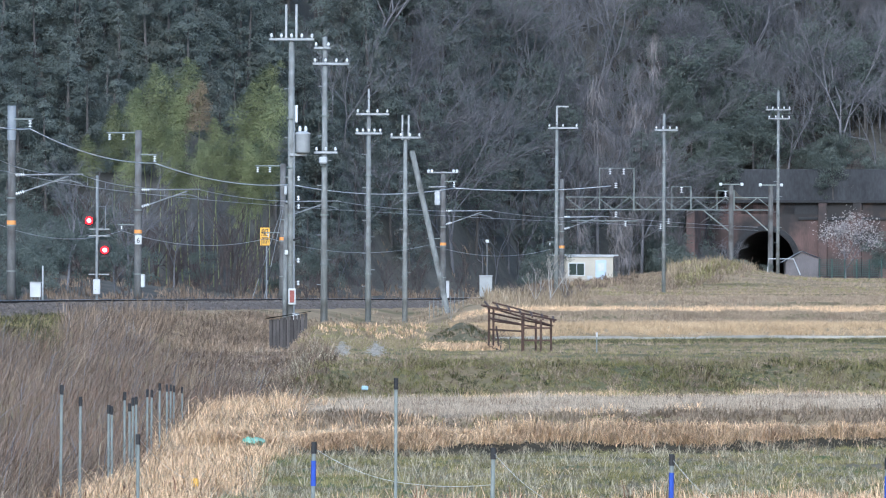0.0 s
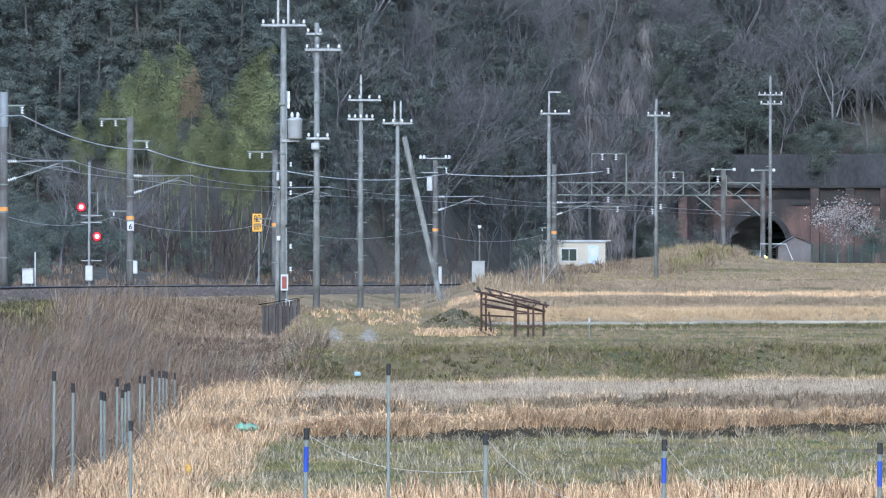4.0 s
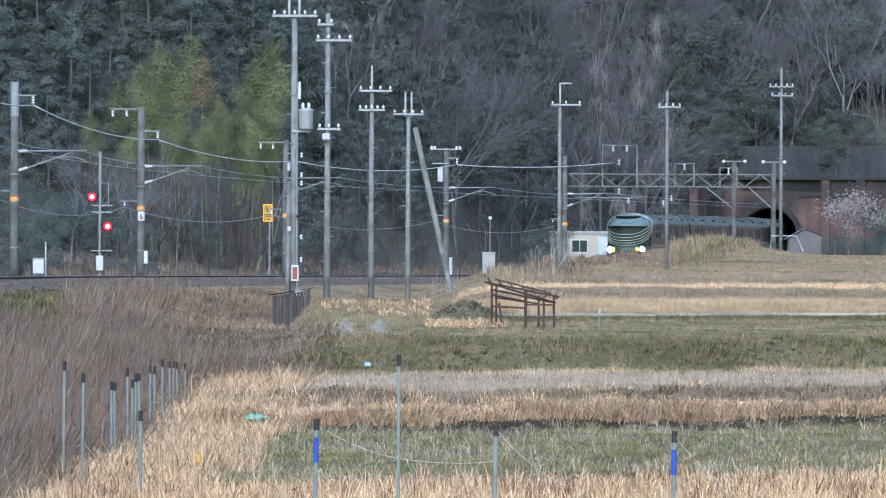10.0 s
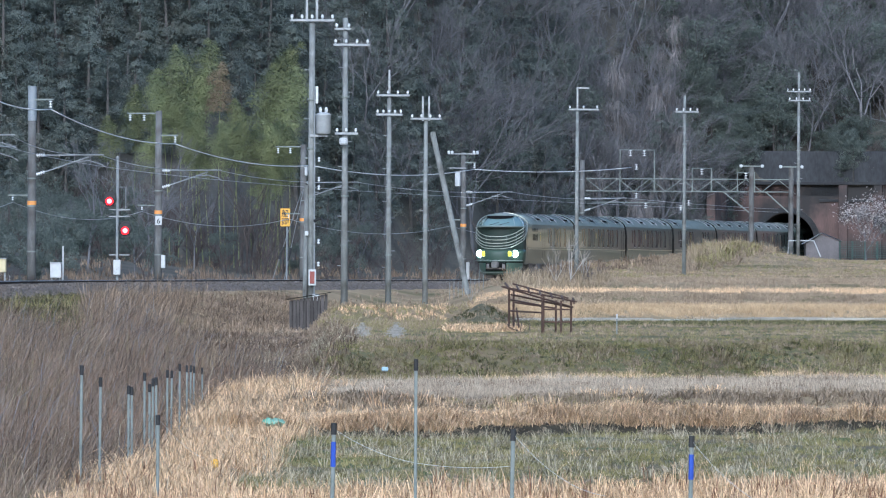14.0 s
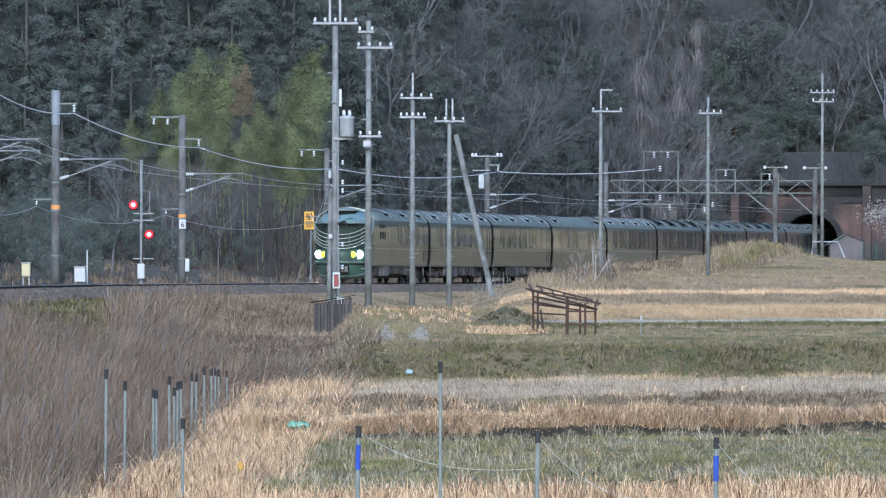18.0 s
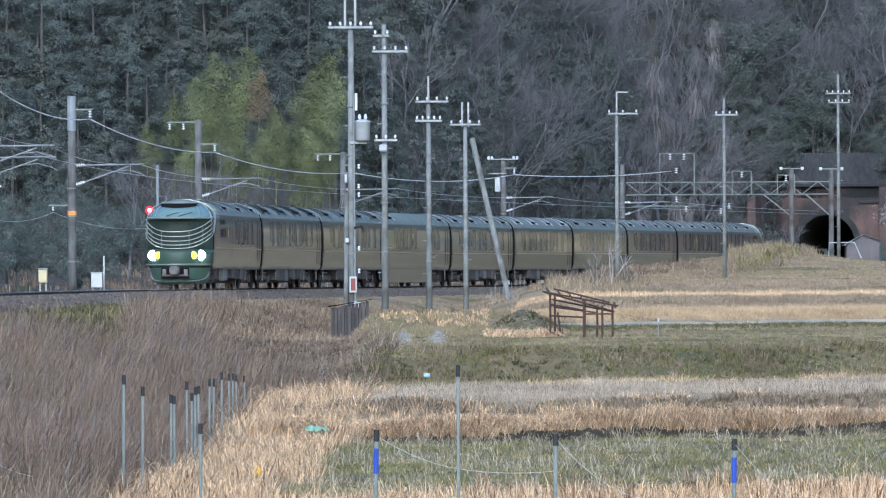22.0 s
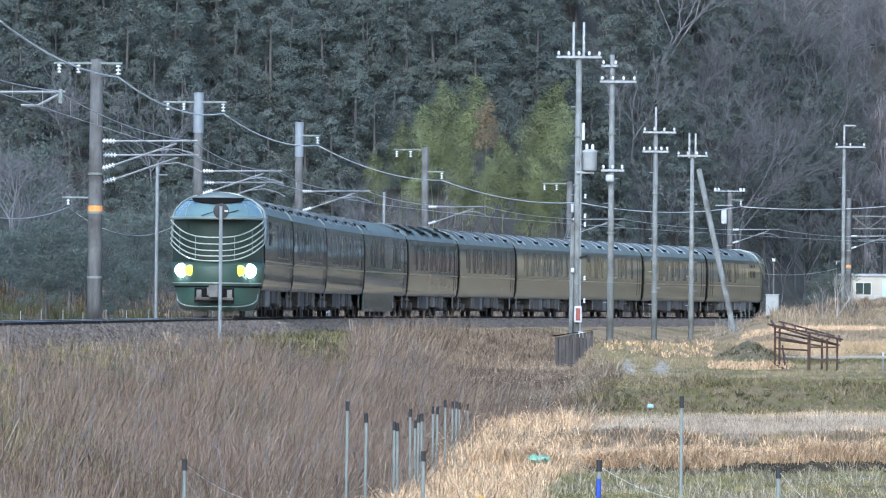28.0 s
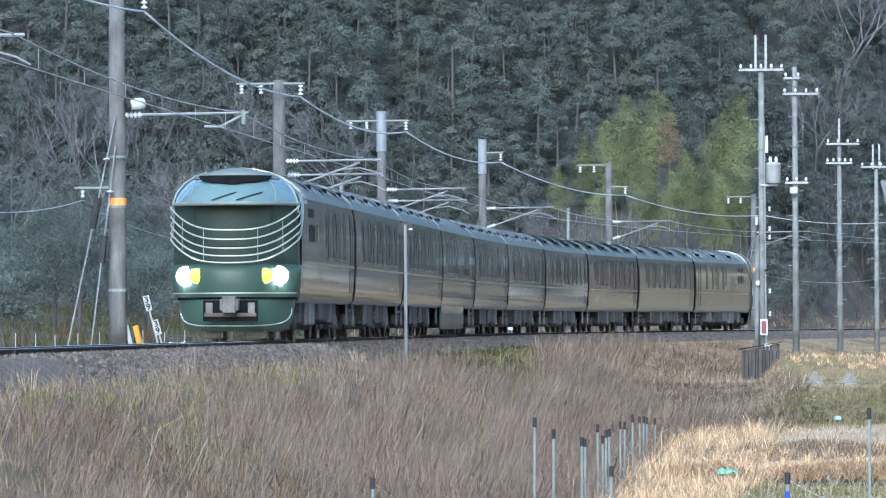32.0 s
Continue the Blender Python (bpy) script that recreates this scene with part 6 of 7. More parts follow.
# stays, weights and gradient posts at the large pole
def pole_stays():
    p0 = POLES[0][0].matrix_basis.translation
    d = p0.y
    g = thing("stay_wire", Matrix.Identity(4), "two steel stay wires with black guards beside a pole", "stay wire")
    for ub, vt, vg in ((-1436, -372, -205), (-1388, -320, -140)):
        a, b = sight(-1342, vt, d - 0.25), Vector((ub * U * d, d - 0.6, gz(ub * U * d, d) - 0.1))
        part("wire", tubed([a, b], 0.02, 5), M_steel, g)
        q = (EYE - vg * U * d - a.z) / (b.z - a.z)
        c, e = a.lerp(b, q - 0.05), a.lerp(b, q + 0.07)
        part("guard", tubed([c, c.lerp(e, 0.15), c.lerp(e, 0.85), e], 0.085, 8), M_black, g, "black cylinder guard")
        f = a.lerp(b, q * 0.45)
        part("ring_clamp", lathe(bmesh.new(), [(0.05, -0.03), (0.1, 0.0), (0.05, 0.03)], 10, Matrix.Translation(f)), M_white, g)
    q0 = POLES[5][0].matrix_basis.translation
    e_ = q0.y
    g2 = thing("stay_wire", Matrix.Identity(4), "two thin stay wires with dark guards behind a name board", "stay wire")
    for ut, vt, ub, q in ((-211, -145, -270, 0.60), (-208, -148, -246, 0.62)):
        a, b = sight(ut, vt, e_ - 0.3), Vector((ub * U * e_, e_ - 0.8, gz(ub * U * e_, e_ - 0.8) - 0.1))
        part("wire", tubed([a, b], 0.016, 5), M_steel, g2)
        part("guard", tubed([a.lerp(b, q - 0.06), a.lerp(b, q + 0.06)], 0.06, 8), M_black, g2, "dark cylinder guard")
    h = thing("pulley_tensioner", Matrix.Identity(4), "white wrapped tensioning drum on a cantilever", "tensioner")
    c = sight(-1302, -395, d - 0.1)
    part("drum", lathe(bmesh.new(), [(0.06, -0.19), (0.13, -0.15), (0.15, 0.0), (0.13, 0.15), (0.06, 0.19)], 14, Matrix.Translation(c) @ pose(0, 0, 0, 0, 80, 20)), M_boxwhite, h, "white drum", True)
    part("hub", lathe(bmesh.new(), [(0.03, -0.32), (0.16, -0.30), (0.16, -0.22), (0.03, -0.20)], 10, Matrix.Translation(c) @ pose(0, 0, 0, 0, 80, 20)), M_black, h)
    for u, v0, lean, txt in ((-1262, 12, -14, ("3", "9")), (-1254, 20, -16, ("3", "9"))):
        x, y = u * U * (d + 4), d + 4
        p = thing("gradient_post", pose(x, y, 0), "leaning white plate with black figures by the track", "sign post")
        zb = gz(x, y)
        zt_ = 0.62 if lean == -14 else 0.02
        m = pose(0, 0, -0.4, 0, lean, 0)
        bm = box(bmesh.new(), 0, 0, 0.45 + zt_ / 2, 0.04, 0.04, 0.9 + zt_, m)
        part("stake", bm, M_boxgrey, p)
        bm = box(bmesh.new(), 0, -0.04, 0.75 + zt_, 0.15, 0.03, 0.38, m)
        part("plate", bm, M_boxwhite, p, "white plate")
        for i, ch in enumerate(txt):
            ob = glyph(p, ch, 0, 0, 0, 0.21, M_black)
            ob.matrix_basis = m @ pose(0, -0.065, 0.77 + zt_ - 0.175 * i, 90, 0, 0)
    for u, mt, lab, w in ((-1312, M_boxwhite, "white leaning marker stub", 0.1), (-1296, M_yellow, "yellow leaning marker stub", 0.14)):
        x, y = u * U * (d + 2), d + 2
        p = thing("marker_stub", pose(x, y, -0.3, 0, -14, 0), lab, "post")
        part("stub", boxed(0, 0, 0.2, w, 0.08, 1.0, 0.015), mt, p)


pole_stays()
# thin white stakes along the far side of the line
for i in range(24):
    x, y, h = line_at(on_line((-1600 + 38 * i) * U, -4.3), -4.3)
    thin_post("white_stake", x, y, gz(x, y) - 0.2, float(rail_z(y)) + 0.15 + 0.12 * random.random(), 0.010, M_boxgrey, "thin white stake beside the railway", "stake")
x, y = 348 * U * 184, 184.0
fs = thin_post("field_stake", x, y, gz(x, y) - 0.2, gz(x, y) + 0.52, 0.016, M_gantry, "thin grey stake with a white top in a field", "stake")
part("white_top", tubed([(0, 0, gz(x, y) + 0.42), (0, 0, gz(x, y) + 0.54)], 0.024, 8), M_boxwhite, fs, "white painted top")
# short run of upright pipes beside the leaning brace
pf_ = thing("pipe_fence", Matrix.Identity(4), "short run of upright grey pipes beside a pole", "fence")
for i in range(9):
    x, y = (52 + 7.4 * i) * U * 316, 316 + 0.1 * (i % 3)
    part("pipe", tubed([(x, y, gz(x, y) - 0.2), (x, y, gz(x, y) + 0.85 + 0.12 * math.sin(i * 2.1))], 0.015, 6), M_gantry, pf_)

def channel_edge():
    """The pale concrete edge of a ditch beside the field path."""
    p = thing("concrete_channel_edge", Matrix.Identity(4), "pale concrete edge of a field ditch", "kerb")
    for i in range(13):
        xa, xb = 1.75 + 1.2 * i, 1.75 + 1.2 * (i + 1) - 0.02
        ya, yb = (226.8 + 1.2 * min(q, 14) for q in (xa, xb))
        za, zb = gz(xa, ya), gz(xb, yb)
        m = pose((xa + xb) / 2, (ya + yb) / 2, (za + zb) / 2 - 0.03, 0, 0, math.degrees(math.atan2(yb - ya, xb - xa)))
        part("segment", bevel(box(bmesh.new(), 0, 0, 0, math.hypot(xb - xa, yb - ya), 0.16, 0.3, m), 0.012), M_kerb, p)


M_kerb = material("weathered_kerb_concrete", (0.35, 0.33, 0.285), (0.48, 0.455, 0.395), 0.9, 1.5, 16, bump=0.2, obj=0.12)
channel_edge()

# ---- tunnel and its walls ----
def tunnel():
    s = on_line(640 * U, 0.0)
    i = int(np.argmin(np.abs(LINE_Y - PORTAL_Y)))
    x, y, h = float(LINE_X[i]), float(LINE_Y[i]), float(LINE_H[i])
    zr = float(rail_z(y))
    m = pose(x + 0.6, y, zr, 0, 0, -math.degrees(h))
    w = thing("tunnel_portal", m, "red brick tunnel portal with a dark arch", "tunnel", kind="structure")
    R, spring, top, half_l, half_r = 2.25, 2.68, 7.2, 5.2, 17.0
    arch = [(-R, -0.8)] + [(-R * math.cos(math.pi * q / 16), spring + R * math.sin(math.pi * q / 16)) for q in range(17)] + [(R, -0.8)]
    bm = bmesh.new()
    outer = [(-half_l, -0.8), (-half_l, top)] + [(-R * math.cos(math.pi * q / 16) * 1.0, top) for q in range(17)] + [(half_r, top), (half_r, -0.8)]
    inner = [arch[0], (-R, spring)] + arch[1:18] + [(R, spring), arch[-1]]
    for yy in (0.0, 1.0):
        vi, vo = [bm.verts.new((a, yy, b)) for a, b in inner], [bm.verts.new((a, yy, b)) for a, b in outer]
        for j in range(len(inner) - 1):
            bm.faces.new((vi[j], vi[j + 1], vo[j + 1], vo[j]))
    bmesh.ops.remove_doubles(bm, verts=bm.verts[:], dist=0.001)
    part("portal_wall", bm, M_brick, w)
    bm = bmesh.new()
    rows = [[bm.verts.new((a, yy, b)) for a, b in arch] for yy in (0.0, 25.0, 90.0)]
    for u, v in zip(rows, rows[1:]):
        for j in range(len(arch) - 1):
            bm.faces.new((u[j], u[j + 1], v[j + 1], v[j]))
    # near-black lining: the dark of the tunnel's inside is put into its colour
    part("lining", bm, material("tunnel_lining_shade", (0.008, 0.008, 0.008), (0.02, 0.019, 0.018), 0.95, 0.4, 8), w, "tunnel lining coloured dark for the shade inside")
    bm = bmesh.new()
    for q in range(17):
        a = math.pi * (q + 0.5) / 17
        box(bm, 0, 0, 0, 0.5, 0.3, 0.42, pose(-(R + 0.26) * math.cos(a), -0.05, spring + (R + 0.26) * math.sin(a), 0, -90 + math.degrees(a), 0))
    part("arch_ring", bm, M_darkconc, w)
    part("coping", boxed((half_r - half_l) / 2, 0.2, top + 0.12, half_l + half_r, 1.3, 0.25, 0.03), M_darkconc, w)
    part("string_course", boxed((half_r + R + 0.4) / 2, -0.06, 5.95, half_r - R - 0.4, 0.2, 0.22, 0.02), M_darkconc, w)
    for xx in (4.6, 7.4, 10.2, 13.0, 16.0):
        part("buttress", boxed(xx, -0.2, 3.2, 0.7, 0.45, 8.0, 0.04), M_brick, w)
    # wing wall on the far side of the line
    bm = bmesh.new()
    box(bm, -4.6, -5.0, 2.8, 0.7, 10.0, 7.4)
    part("wing_wall", bevel(bm, 0.05), M_brick, w)
    # sloping dark retaining wall above the portal
    part("upper_wall", boxed(6.0, 3.2, 8.5, 21, 1.0, 2.9, 0.05), material("stained_concrete", (0.028, 0.03, 0.033), (0.07, 0.073, 0.079), 0.95, 0.6, 6, stretch=(1, 1, 0.4)), w, "dark stained concrete retaining wall")
    part("cover_slab", boxed(0, 1.6, top - 0.4, 9, 3.2, 1.0), M_darkconc, w)
    part("name_plate", boxed(-3.55, -0.06, 3.3, 0.85, 0.06, 0.42, 0.01), M_darkconc, w)


tunnel()

# ---- buildings and oddments ----
def cabin():
    d = 520.0
    k_ = U * d
    w, dep = 83 * k_, 2.6
    p = thing("prefab_cabin", pose(294 * k_, d, 0, 0, 0, 6), "cream prefabricated cabin with a pale blue door", "cabin")
    top, zb = EYE + 66 * k_, gz(335 * k_, d) - 0.4
    base = EYE + 14 * k_
    M_cream = material("cream_panel", (0.42, 0.38, 0.31), (0.52, 0.48, 0.39), 0.7, 1, 12)
    bm = bmesh.new()
    v = [(0, 0), (w, 0), (w - 0.3, dep), (-1.6, dep)]
    a, b = [bm.verts.new((x, y, zb)) for x, y in v], [bm.verts.new((x, y, top)) for x, y in v]
    for i in range(4):
        bm.faces.new((a[i], a[(i + 1) % 4], b[(i + 1) % 4], b[i]))
    bm.faces.new(b), bm.faces.new(a[::-1])
    part("body", bm, M_cream, p)
    part("roof", boxed(w / 2 - 0.4, dep / 2, top + 0.05, w + 1.6, dep + 0.2, 0.1, 0.02), M_boxgrey, p)
    part("gutter", boxed(w / 2, -0.06, top - 0.05, w + 0.1, 0.1, 0.08, 0.02), M_boxgrey, p)
    wz = EYE + 42 * k_
    win = part("window", boxed(0.75, -0.02, wz, 1.1, 0.06, 0.85, 0.01), M_deckglass, p)
    part("window_frame", boxed(0.75, 0.0, wz, 1.24, 0.05, 0.99, 0.01), M_boxwhite, win)
    part("mullion", boxed(0.75, -0.06, wz, 0.05, 0.03, 0.85), M_boxgrey, win)
    door = part("door", boxed(2.55, -0.02, base + 0.9, 0.8, 0.06, 1.9, 0.01), material("pale_blue_door", (0.42, 0.52, 0.62), (0.5, 0.6, 0.7), 0.6), p, "pale blue door")
    part("door_pane", boxed(2.55, -0.055, base + 1.35, 0.5, 0.02, 0.6), M_boxwhite, door)
    part("handle", boxed(2.85, -0.06, base + 0.9, 0.05, 0.05, 0.12), M_steel, door)
    part("meter_box", boxed(1.7, -0.06, base + 0.5, 0.4, 0.12, 0.4, 0.02), M_boxgrey, p)


cabin()


def tool_shed(d, u0, u1, v_top, v_base):
    k_ = U * d
    x0, x1, top, base = u0 * k_, u1 * k_, EYE - v_top * k_, EYE - v_base * k_
    p = thing("tool_shed", pose((x0 + x1) / 2, d, 0), "small weathered corrugated shed with a pale roof", "shed")
    w = x1 - x0
    g = gz((x0 + x1) / 2, d) - 0.3
    M_shed = material("mauve_sheet_metal", (0.09, 0.083, 0.085), (0.16, 0.145, 0.148), 0.7, 1, 10)
    bm = bmesh.new()
    pts = [(-w / 2, g), (w / 2, g), (w / 2, top - 0.55), (-w * 0.05, top - 0.12), (-w / 2, top - 0.7)]
    a, b = [bm.verts.new((x, 0, z)) for x, z in pts], [bm.verts.new((x, 2.4, z)) for x, z in pts]
    bm.faces.new(a), bm.faces.new(b[::-1])
    for i in range(5):
        bm.faces.new((a[i], b[i], b[(i + 1) % 5], a[(i + 1) % 5]))
    part("wall", bm, M_shed, p)
    for (xa, za), (xb, zb) in (((-w * 0.62, top - 0.78), (0.0, top)), ((0.0, top), (w * 0.58, top - 0.5))):
        bm = bmesh.new()
        v = [bm.verts.new(q) for q in ((xa, -0.25, za), (xb, -0.25, zb), (xb, 2.6, zb), (xa, 2.6, za))]
        bm.faces.new(v)
        bmesh.ops.solidify(bm, geom=bm.faces[:], thickness=0.06)
        part("roof_sheet", bm, M_boxwhite if xa < 0 else M_boxgrey, p, "pale metal roof sheet")
    for i in range(6):
        part("rib", boxed(-w / 2 + w * (i + 0.5) / 6, -0.02, (g + top - 0.8) / 2, 0.04, 0.04, top - 0.8 - g), M_shed, p)
    return p


tool_shed(480.0, 682, 740, -76, -33)
r = thing("pipe_rail", Matrix.Identity(4), "bent pale pipe rail beside a shed", "rail")
part("rail", tubed([sight(650, -36, 462), sight(651, -62, 462), sight(696, -62, 462), sight(708, -34, 462)], 0.045, 6), M_boxgrey, r)
wb = thing("white_crate", pose(*sight(635, -26, 440)), "white plastic crate on the grass", "crate")
part("body", boxed(0, 0, 0, 0.6, 0.4, 0.34, 0.03), M_boxwhite, wb)
part("lid", boxed(0, 0, 0.18, 0.64, 0.44, 0.05, 0.02), M_boxwhite, wb)


def green_fence():
    g = thing("mesh_fence", Matrix.Identity(4), "dark green mesh fence on posts", "fence")
    M_net = material("green_wire", (0.03, 0.065, 0.055), (0.05, 0.09, 0.078), 0.6)
    for i in range(9):
        p, q = sight(742 + i * 22, -33, 478), sight(742 + i * 22, -62, 478)
        part("post", tubed([p - Vector((0, 0, 0.5)), q], 0.05, 6), M_net, g)
    bm = bmesh.new()
    for j in range(8):
        z = sight(0, -33, 478).z + j * 0.15
        tube(bm, [(742 * U * 478, 478, z), (920 * U * 478, 478, z)], 0.015, 3)
    for i in range(46):
        x_ = (742 + i * 4) * U * 478
        tube(bm, [(x_, 478, sight(0, -33, 478).z), (x_, 478, sight(0, -62, 478).z)], 0.012, 3)
    part("mesh", bm, M_net, g)


green_fence()


def hut():
    d = 240.0
    k_ = U * d
    x0, x1 = -232 * k_, -164 * k_
    p = thing("board_hut", pose((x0 + x1) / 2, d, 0, 0, 0, 0), "small dark weathered board hut with a slanting roof", "hut")
    w, g = x1 - x0, gz((x0 + x1) / 2, d) - 0.5
    zl, zr_ = EYE - 48 * k_, EYE - 35 * k_
    part("frame", boxed(0, 0.5, (g + zl) / 2, w - 0.1, 0.9, zl - g - 0.05), M_slot, p)
    n = 11
    for i in range(n):
        xa = -w / 2 + w * i / n
        t = zl + (zr_ - zl) * (i + 0.5) / n - 0.04
        part("board", boxed(xa + w / n / 2, 0 + random.uniform(-0.01, 0.01), (g + t) / 2, w / n - 0.012, 0.03, t - g, 0.004), M_oldwood, p)
    bm = bmesh.new()
    v = [bm.verts.new(q) for q in ((-w / 2 - 0.12, -0.2, zl + 0.03), (w / 2 + 0.14, -0.2, zr_ + 0.03), (w / 2 + 0.08, 1.1, zr_), (-w / 2 - 0.08, 1.1, zl))]
    bm.faces.new(v)
    bmesh.ops.solidify(bm, geom=bm.faces[:], thickness=0.09)
    part("roof", bm, M_slot, p, "thin dark sheet roof")


hut()


def shelter():
    """The rusty frame of an old greenhouse."""
    d = 186.0
    k_ = U * d
    p = thing("ruined_shelter", Matrix.Identity(4), "rusty bare pipes of a collapsed field shelter", "shelter")
    P = lambda u, v, dd=0.0: sight(u, v, d + dd)
    base = lambda u, dd=0.0: Vector((u * U * (d + dd), d + dd, gz(u * U * (d + dd), d + dd) - 0.1))
    def bar(a, b, r_=0.035):
        part("bar", tubed([a, b], r_, 6), M_rust, p)
    for u, v, dd in ((157, 27, 2.5), (165, 28, 3.5), (216, 42, 0.0), (218, 38, 2.0), (249, 47, 0.0), (267, 47, 0.5), (240, 46, 3.0)):
        bar(base(u, dd), P(u, v, dd), 0.034)
    for a, b in (((144, 22, 2.5), (276, 48, 0)), ((144, 22, 2.5), (270, 58, 0)), ((163, 17, 3.5), (262, 42, 3)), ((216, 62, 0), (268, 62, 0)), ((218, 84, 0), (266, 84, 0)), ((158, 45, 2.5), (218, 56, 0)),
                 ((158, 65, 2.5), (216, 68, 0)), ((165, 50, 3.5), (240, 60, 3)), ((160, 36, 2.5), (266, 58, 0.2)), ((160, 95, 2), (190, 108, 1)), ((175, 95, 2), (170, 60, 3))):
        bar(P(*a), P(*b), 0.025)
    for i in range(7):
        q = i / 6
        bar(P(150 + 120 * q, 16 + 26 * q, 3.2), P(157 + 115 * q, 25 + 26 * q, 0), 0.028)


shelter()
mound = bmesh.new()
bmesh.ops.create_icosphere(mound, subdivisions=4, radius=1.0)
mx, md = 112 * U * 222, 222.0
for v in mound.verts:
    n_ = noise.noise(v.co * 2.2) * 0.12 + noise.noise(v.co * 6) * 0.05
    r_ = math.hypot(v.co.x, v.co.y)
    v.co = Vector((v.co.x * (1.12 + n_), v.co.y * 1.2, (max(1.04 - r_, 0) ** 0.75 * (0.6 + n_) if v.co.z > 0 else -0.2)))
ob = tagged(part("soil_mound", mound, material("weedy_soil", (0.08, 0.077, 0.045), (0.17, 0.15, 0.095), 0.95, 2, 16, bump=0.8, bump_dist=0.05), None, "", True), "heap of soil overgrown with weeds", "mound")
ob.location = (mx, md, gz(mx, md) - 0.02)
on_heap = lambda x, y: ground_z(x, y) + 0.57 * np.clip(1.03 - np.hypot((x - mx) / 1.1, (y - md) / 1.2), 0, 1) ** 0.75
hx, hy = mx + rng.uniform(-0.95, 0.95, 260), md + rng.uniform(-1.1, 0.9, 260)
tufts("heap_weeds", (hx, hy), 9, 0.06, 0.2, 0.016, M_darkweed, "dark weeds on a heap of soil", 0.7, zf=on_heap)
tufts("heap_weeds", (hx[:130] + 0.05, hy[:130]), 9, 0.08, 0.24, 0.016, M_brownbank, "brown weeds on a heap of soil", 0.7, zf=on_heap)
# litter
nt = bmesh.new()
bmesh.ops.create_icosphere(nt, subdivisions=3, radius=1.0)
for v in nt.verts:
    n_ = noise.noise(v.co * 3.0)
    v.co = Vector((v.co.x * 0.19, v.co.y * 0.15, v.co.z * 0.05 + 0.05 * n_ + 0.05 * noise.noise(v.co * 6)))
net = tagged(part("plastic_net", nt, material("green_net", (0.10, 0.32, 0.20), (0.34, 0.54, 0.42), 0.6, 5, 40), None, "", True), "scrap of green plastic net on the straw", "litter")
p_ = sight(-258, 262, 110)
net.location = (p_.x, p_.y, gz(p_.x, p_.y) + 0.25)
can = tagged(part("blue_can", boxed(0, 0, 0, 0.14, 0.1, 0.09, 0.02), material("pale_blue_plastic", (0.3, 0.45, 0.55), (0.4, 0.55, 0.65), 0.5), None), "pale blue plastic litter on a bank", "litter")
p_ = sight(-62, 161, 147)
can.location = (p_.x, p_.y, gz(p_.x, p_.y) + 0.12)
yb = tagged(part("yellow_scrap", boxed(0, 0, 0, 0.09, 0.06, 0.11, 0.02), M_yellow, None), "yellow plastic scrap in the straw", "litter")
p_ = sight(-362, 358, 88)
yb.location = (p_.x, p_.y, gz(p_.x, p_.y) + 0.2)

# ---- the wood ----
def leaf_cloud(pts, size, rg, droop=0.3, out=None, jitter=0.32):
    """Small ragged leaf sprays, one triangle each, at pts (N, 3); out: the way each faces, more or less."""
    n = len(pts)
    if out is None:
        out = rg.normal(0, 1, (n, 3))
    f = out + rg.normal(0, jitter, (n, 3))
    f /= np.linalg.norm(f, axis=1)[:, None]
    u = np.cross(f, rg.normal(0, 1, (n, 3)) + [0, 0, 0.01])
    u[:, 2] -= droop
    u -= f * (u * f).sum(1)[:, None]
    u /= np.linalg.norm(u, axis=1)[:, None] + 1e-6
    w = np.cross(f, u) * (size * 0.46 * rg.uniform(0.6, 1.3, n))[:, None]
    u = u * (size * rg.uniform(0.6, 1.4, n))[:, None]
    v = np.stack([pts + w - u * 0.3, pts - w - u * 0.3, pts + u], 1).reshape(-1, 3)
    return v, np.arange(n * 3).reshape(-1, 3)


def tree_thing(name, label, category, group, trunk_bm, crown, crown_mat):
    t = thing(name, Matrix.Identity(4), label, category, group)
    part("trunk", trunk_bm, M_bark, t)
    c = new("crown", raw_mesh("crown", *crown, crown_mat))
    c.parent = t
    return t


def conifer(seed, h, rad, mat_=None):
    """A cedar: rounded bough clumps of fine foliage over a blunt cone, the most of them near the top."""
    rg = np.random.default_rng(seed)
    n, nb = 7200, 76
    q = 1 - rg.uniform(0, 1, nb) ** 1.25 * 0.8
    a = rg.uniform(0, 2 * np.pi, nb)
    r = rad * np.clip(1.0 - q, 0.0, 1) ** 0.5 * rg.uniform(0.8, 1.05, nb)
    cen = np.stack([r * np.cos(a), r * np.sin(a), h * q - 0.4], 1)
    size = rg.uniform(0.42, 0.74, nb) * np.clip(0.55 + (1 - q), 0.5, 1)
    w = size ** 2
    k_ = rg.choice(nb, n, p=w / w.sum())
    d = rg.normal(0, 1, (n, 3))
    d /= np.linalg.norm(d, axis=1)[:, None]
    d[:, 2] = np.where(d[:, 2] < -0.35, -d[:, 2], d[:, 2])
    axis = np.stack([np.cos(a), np.sin(a), 0 * a], 1)[k_]
    pts = cen[k_] + d * (size[k_] * rg.uniform(0.55, 1.15, n))[:, None] * [1, 1, 0.62]
    pts[:, 2] -= 0.28 * np.hypot(pts[:, 0] - cen[k_, 0], pts[:, 1] - cen[k_, 1])
    out = d * 0.7 + axis * 0.5 + [0, 0, 0.55]
    tr = tubed([(0, 0, -1.0), (0, 0, h * 0.5), (0, 0, h * 0.97)], 0.17, 7, 0.02)
    return tree_thing("conifer", "green cedar on a steep hillside, haze in its foliage colour", "tree", "cedars of the hillside", tr, leaf_cloud(pts, 0.098, rg, 0.4, out, 0.3), mat_ or M_cedar)


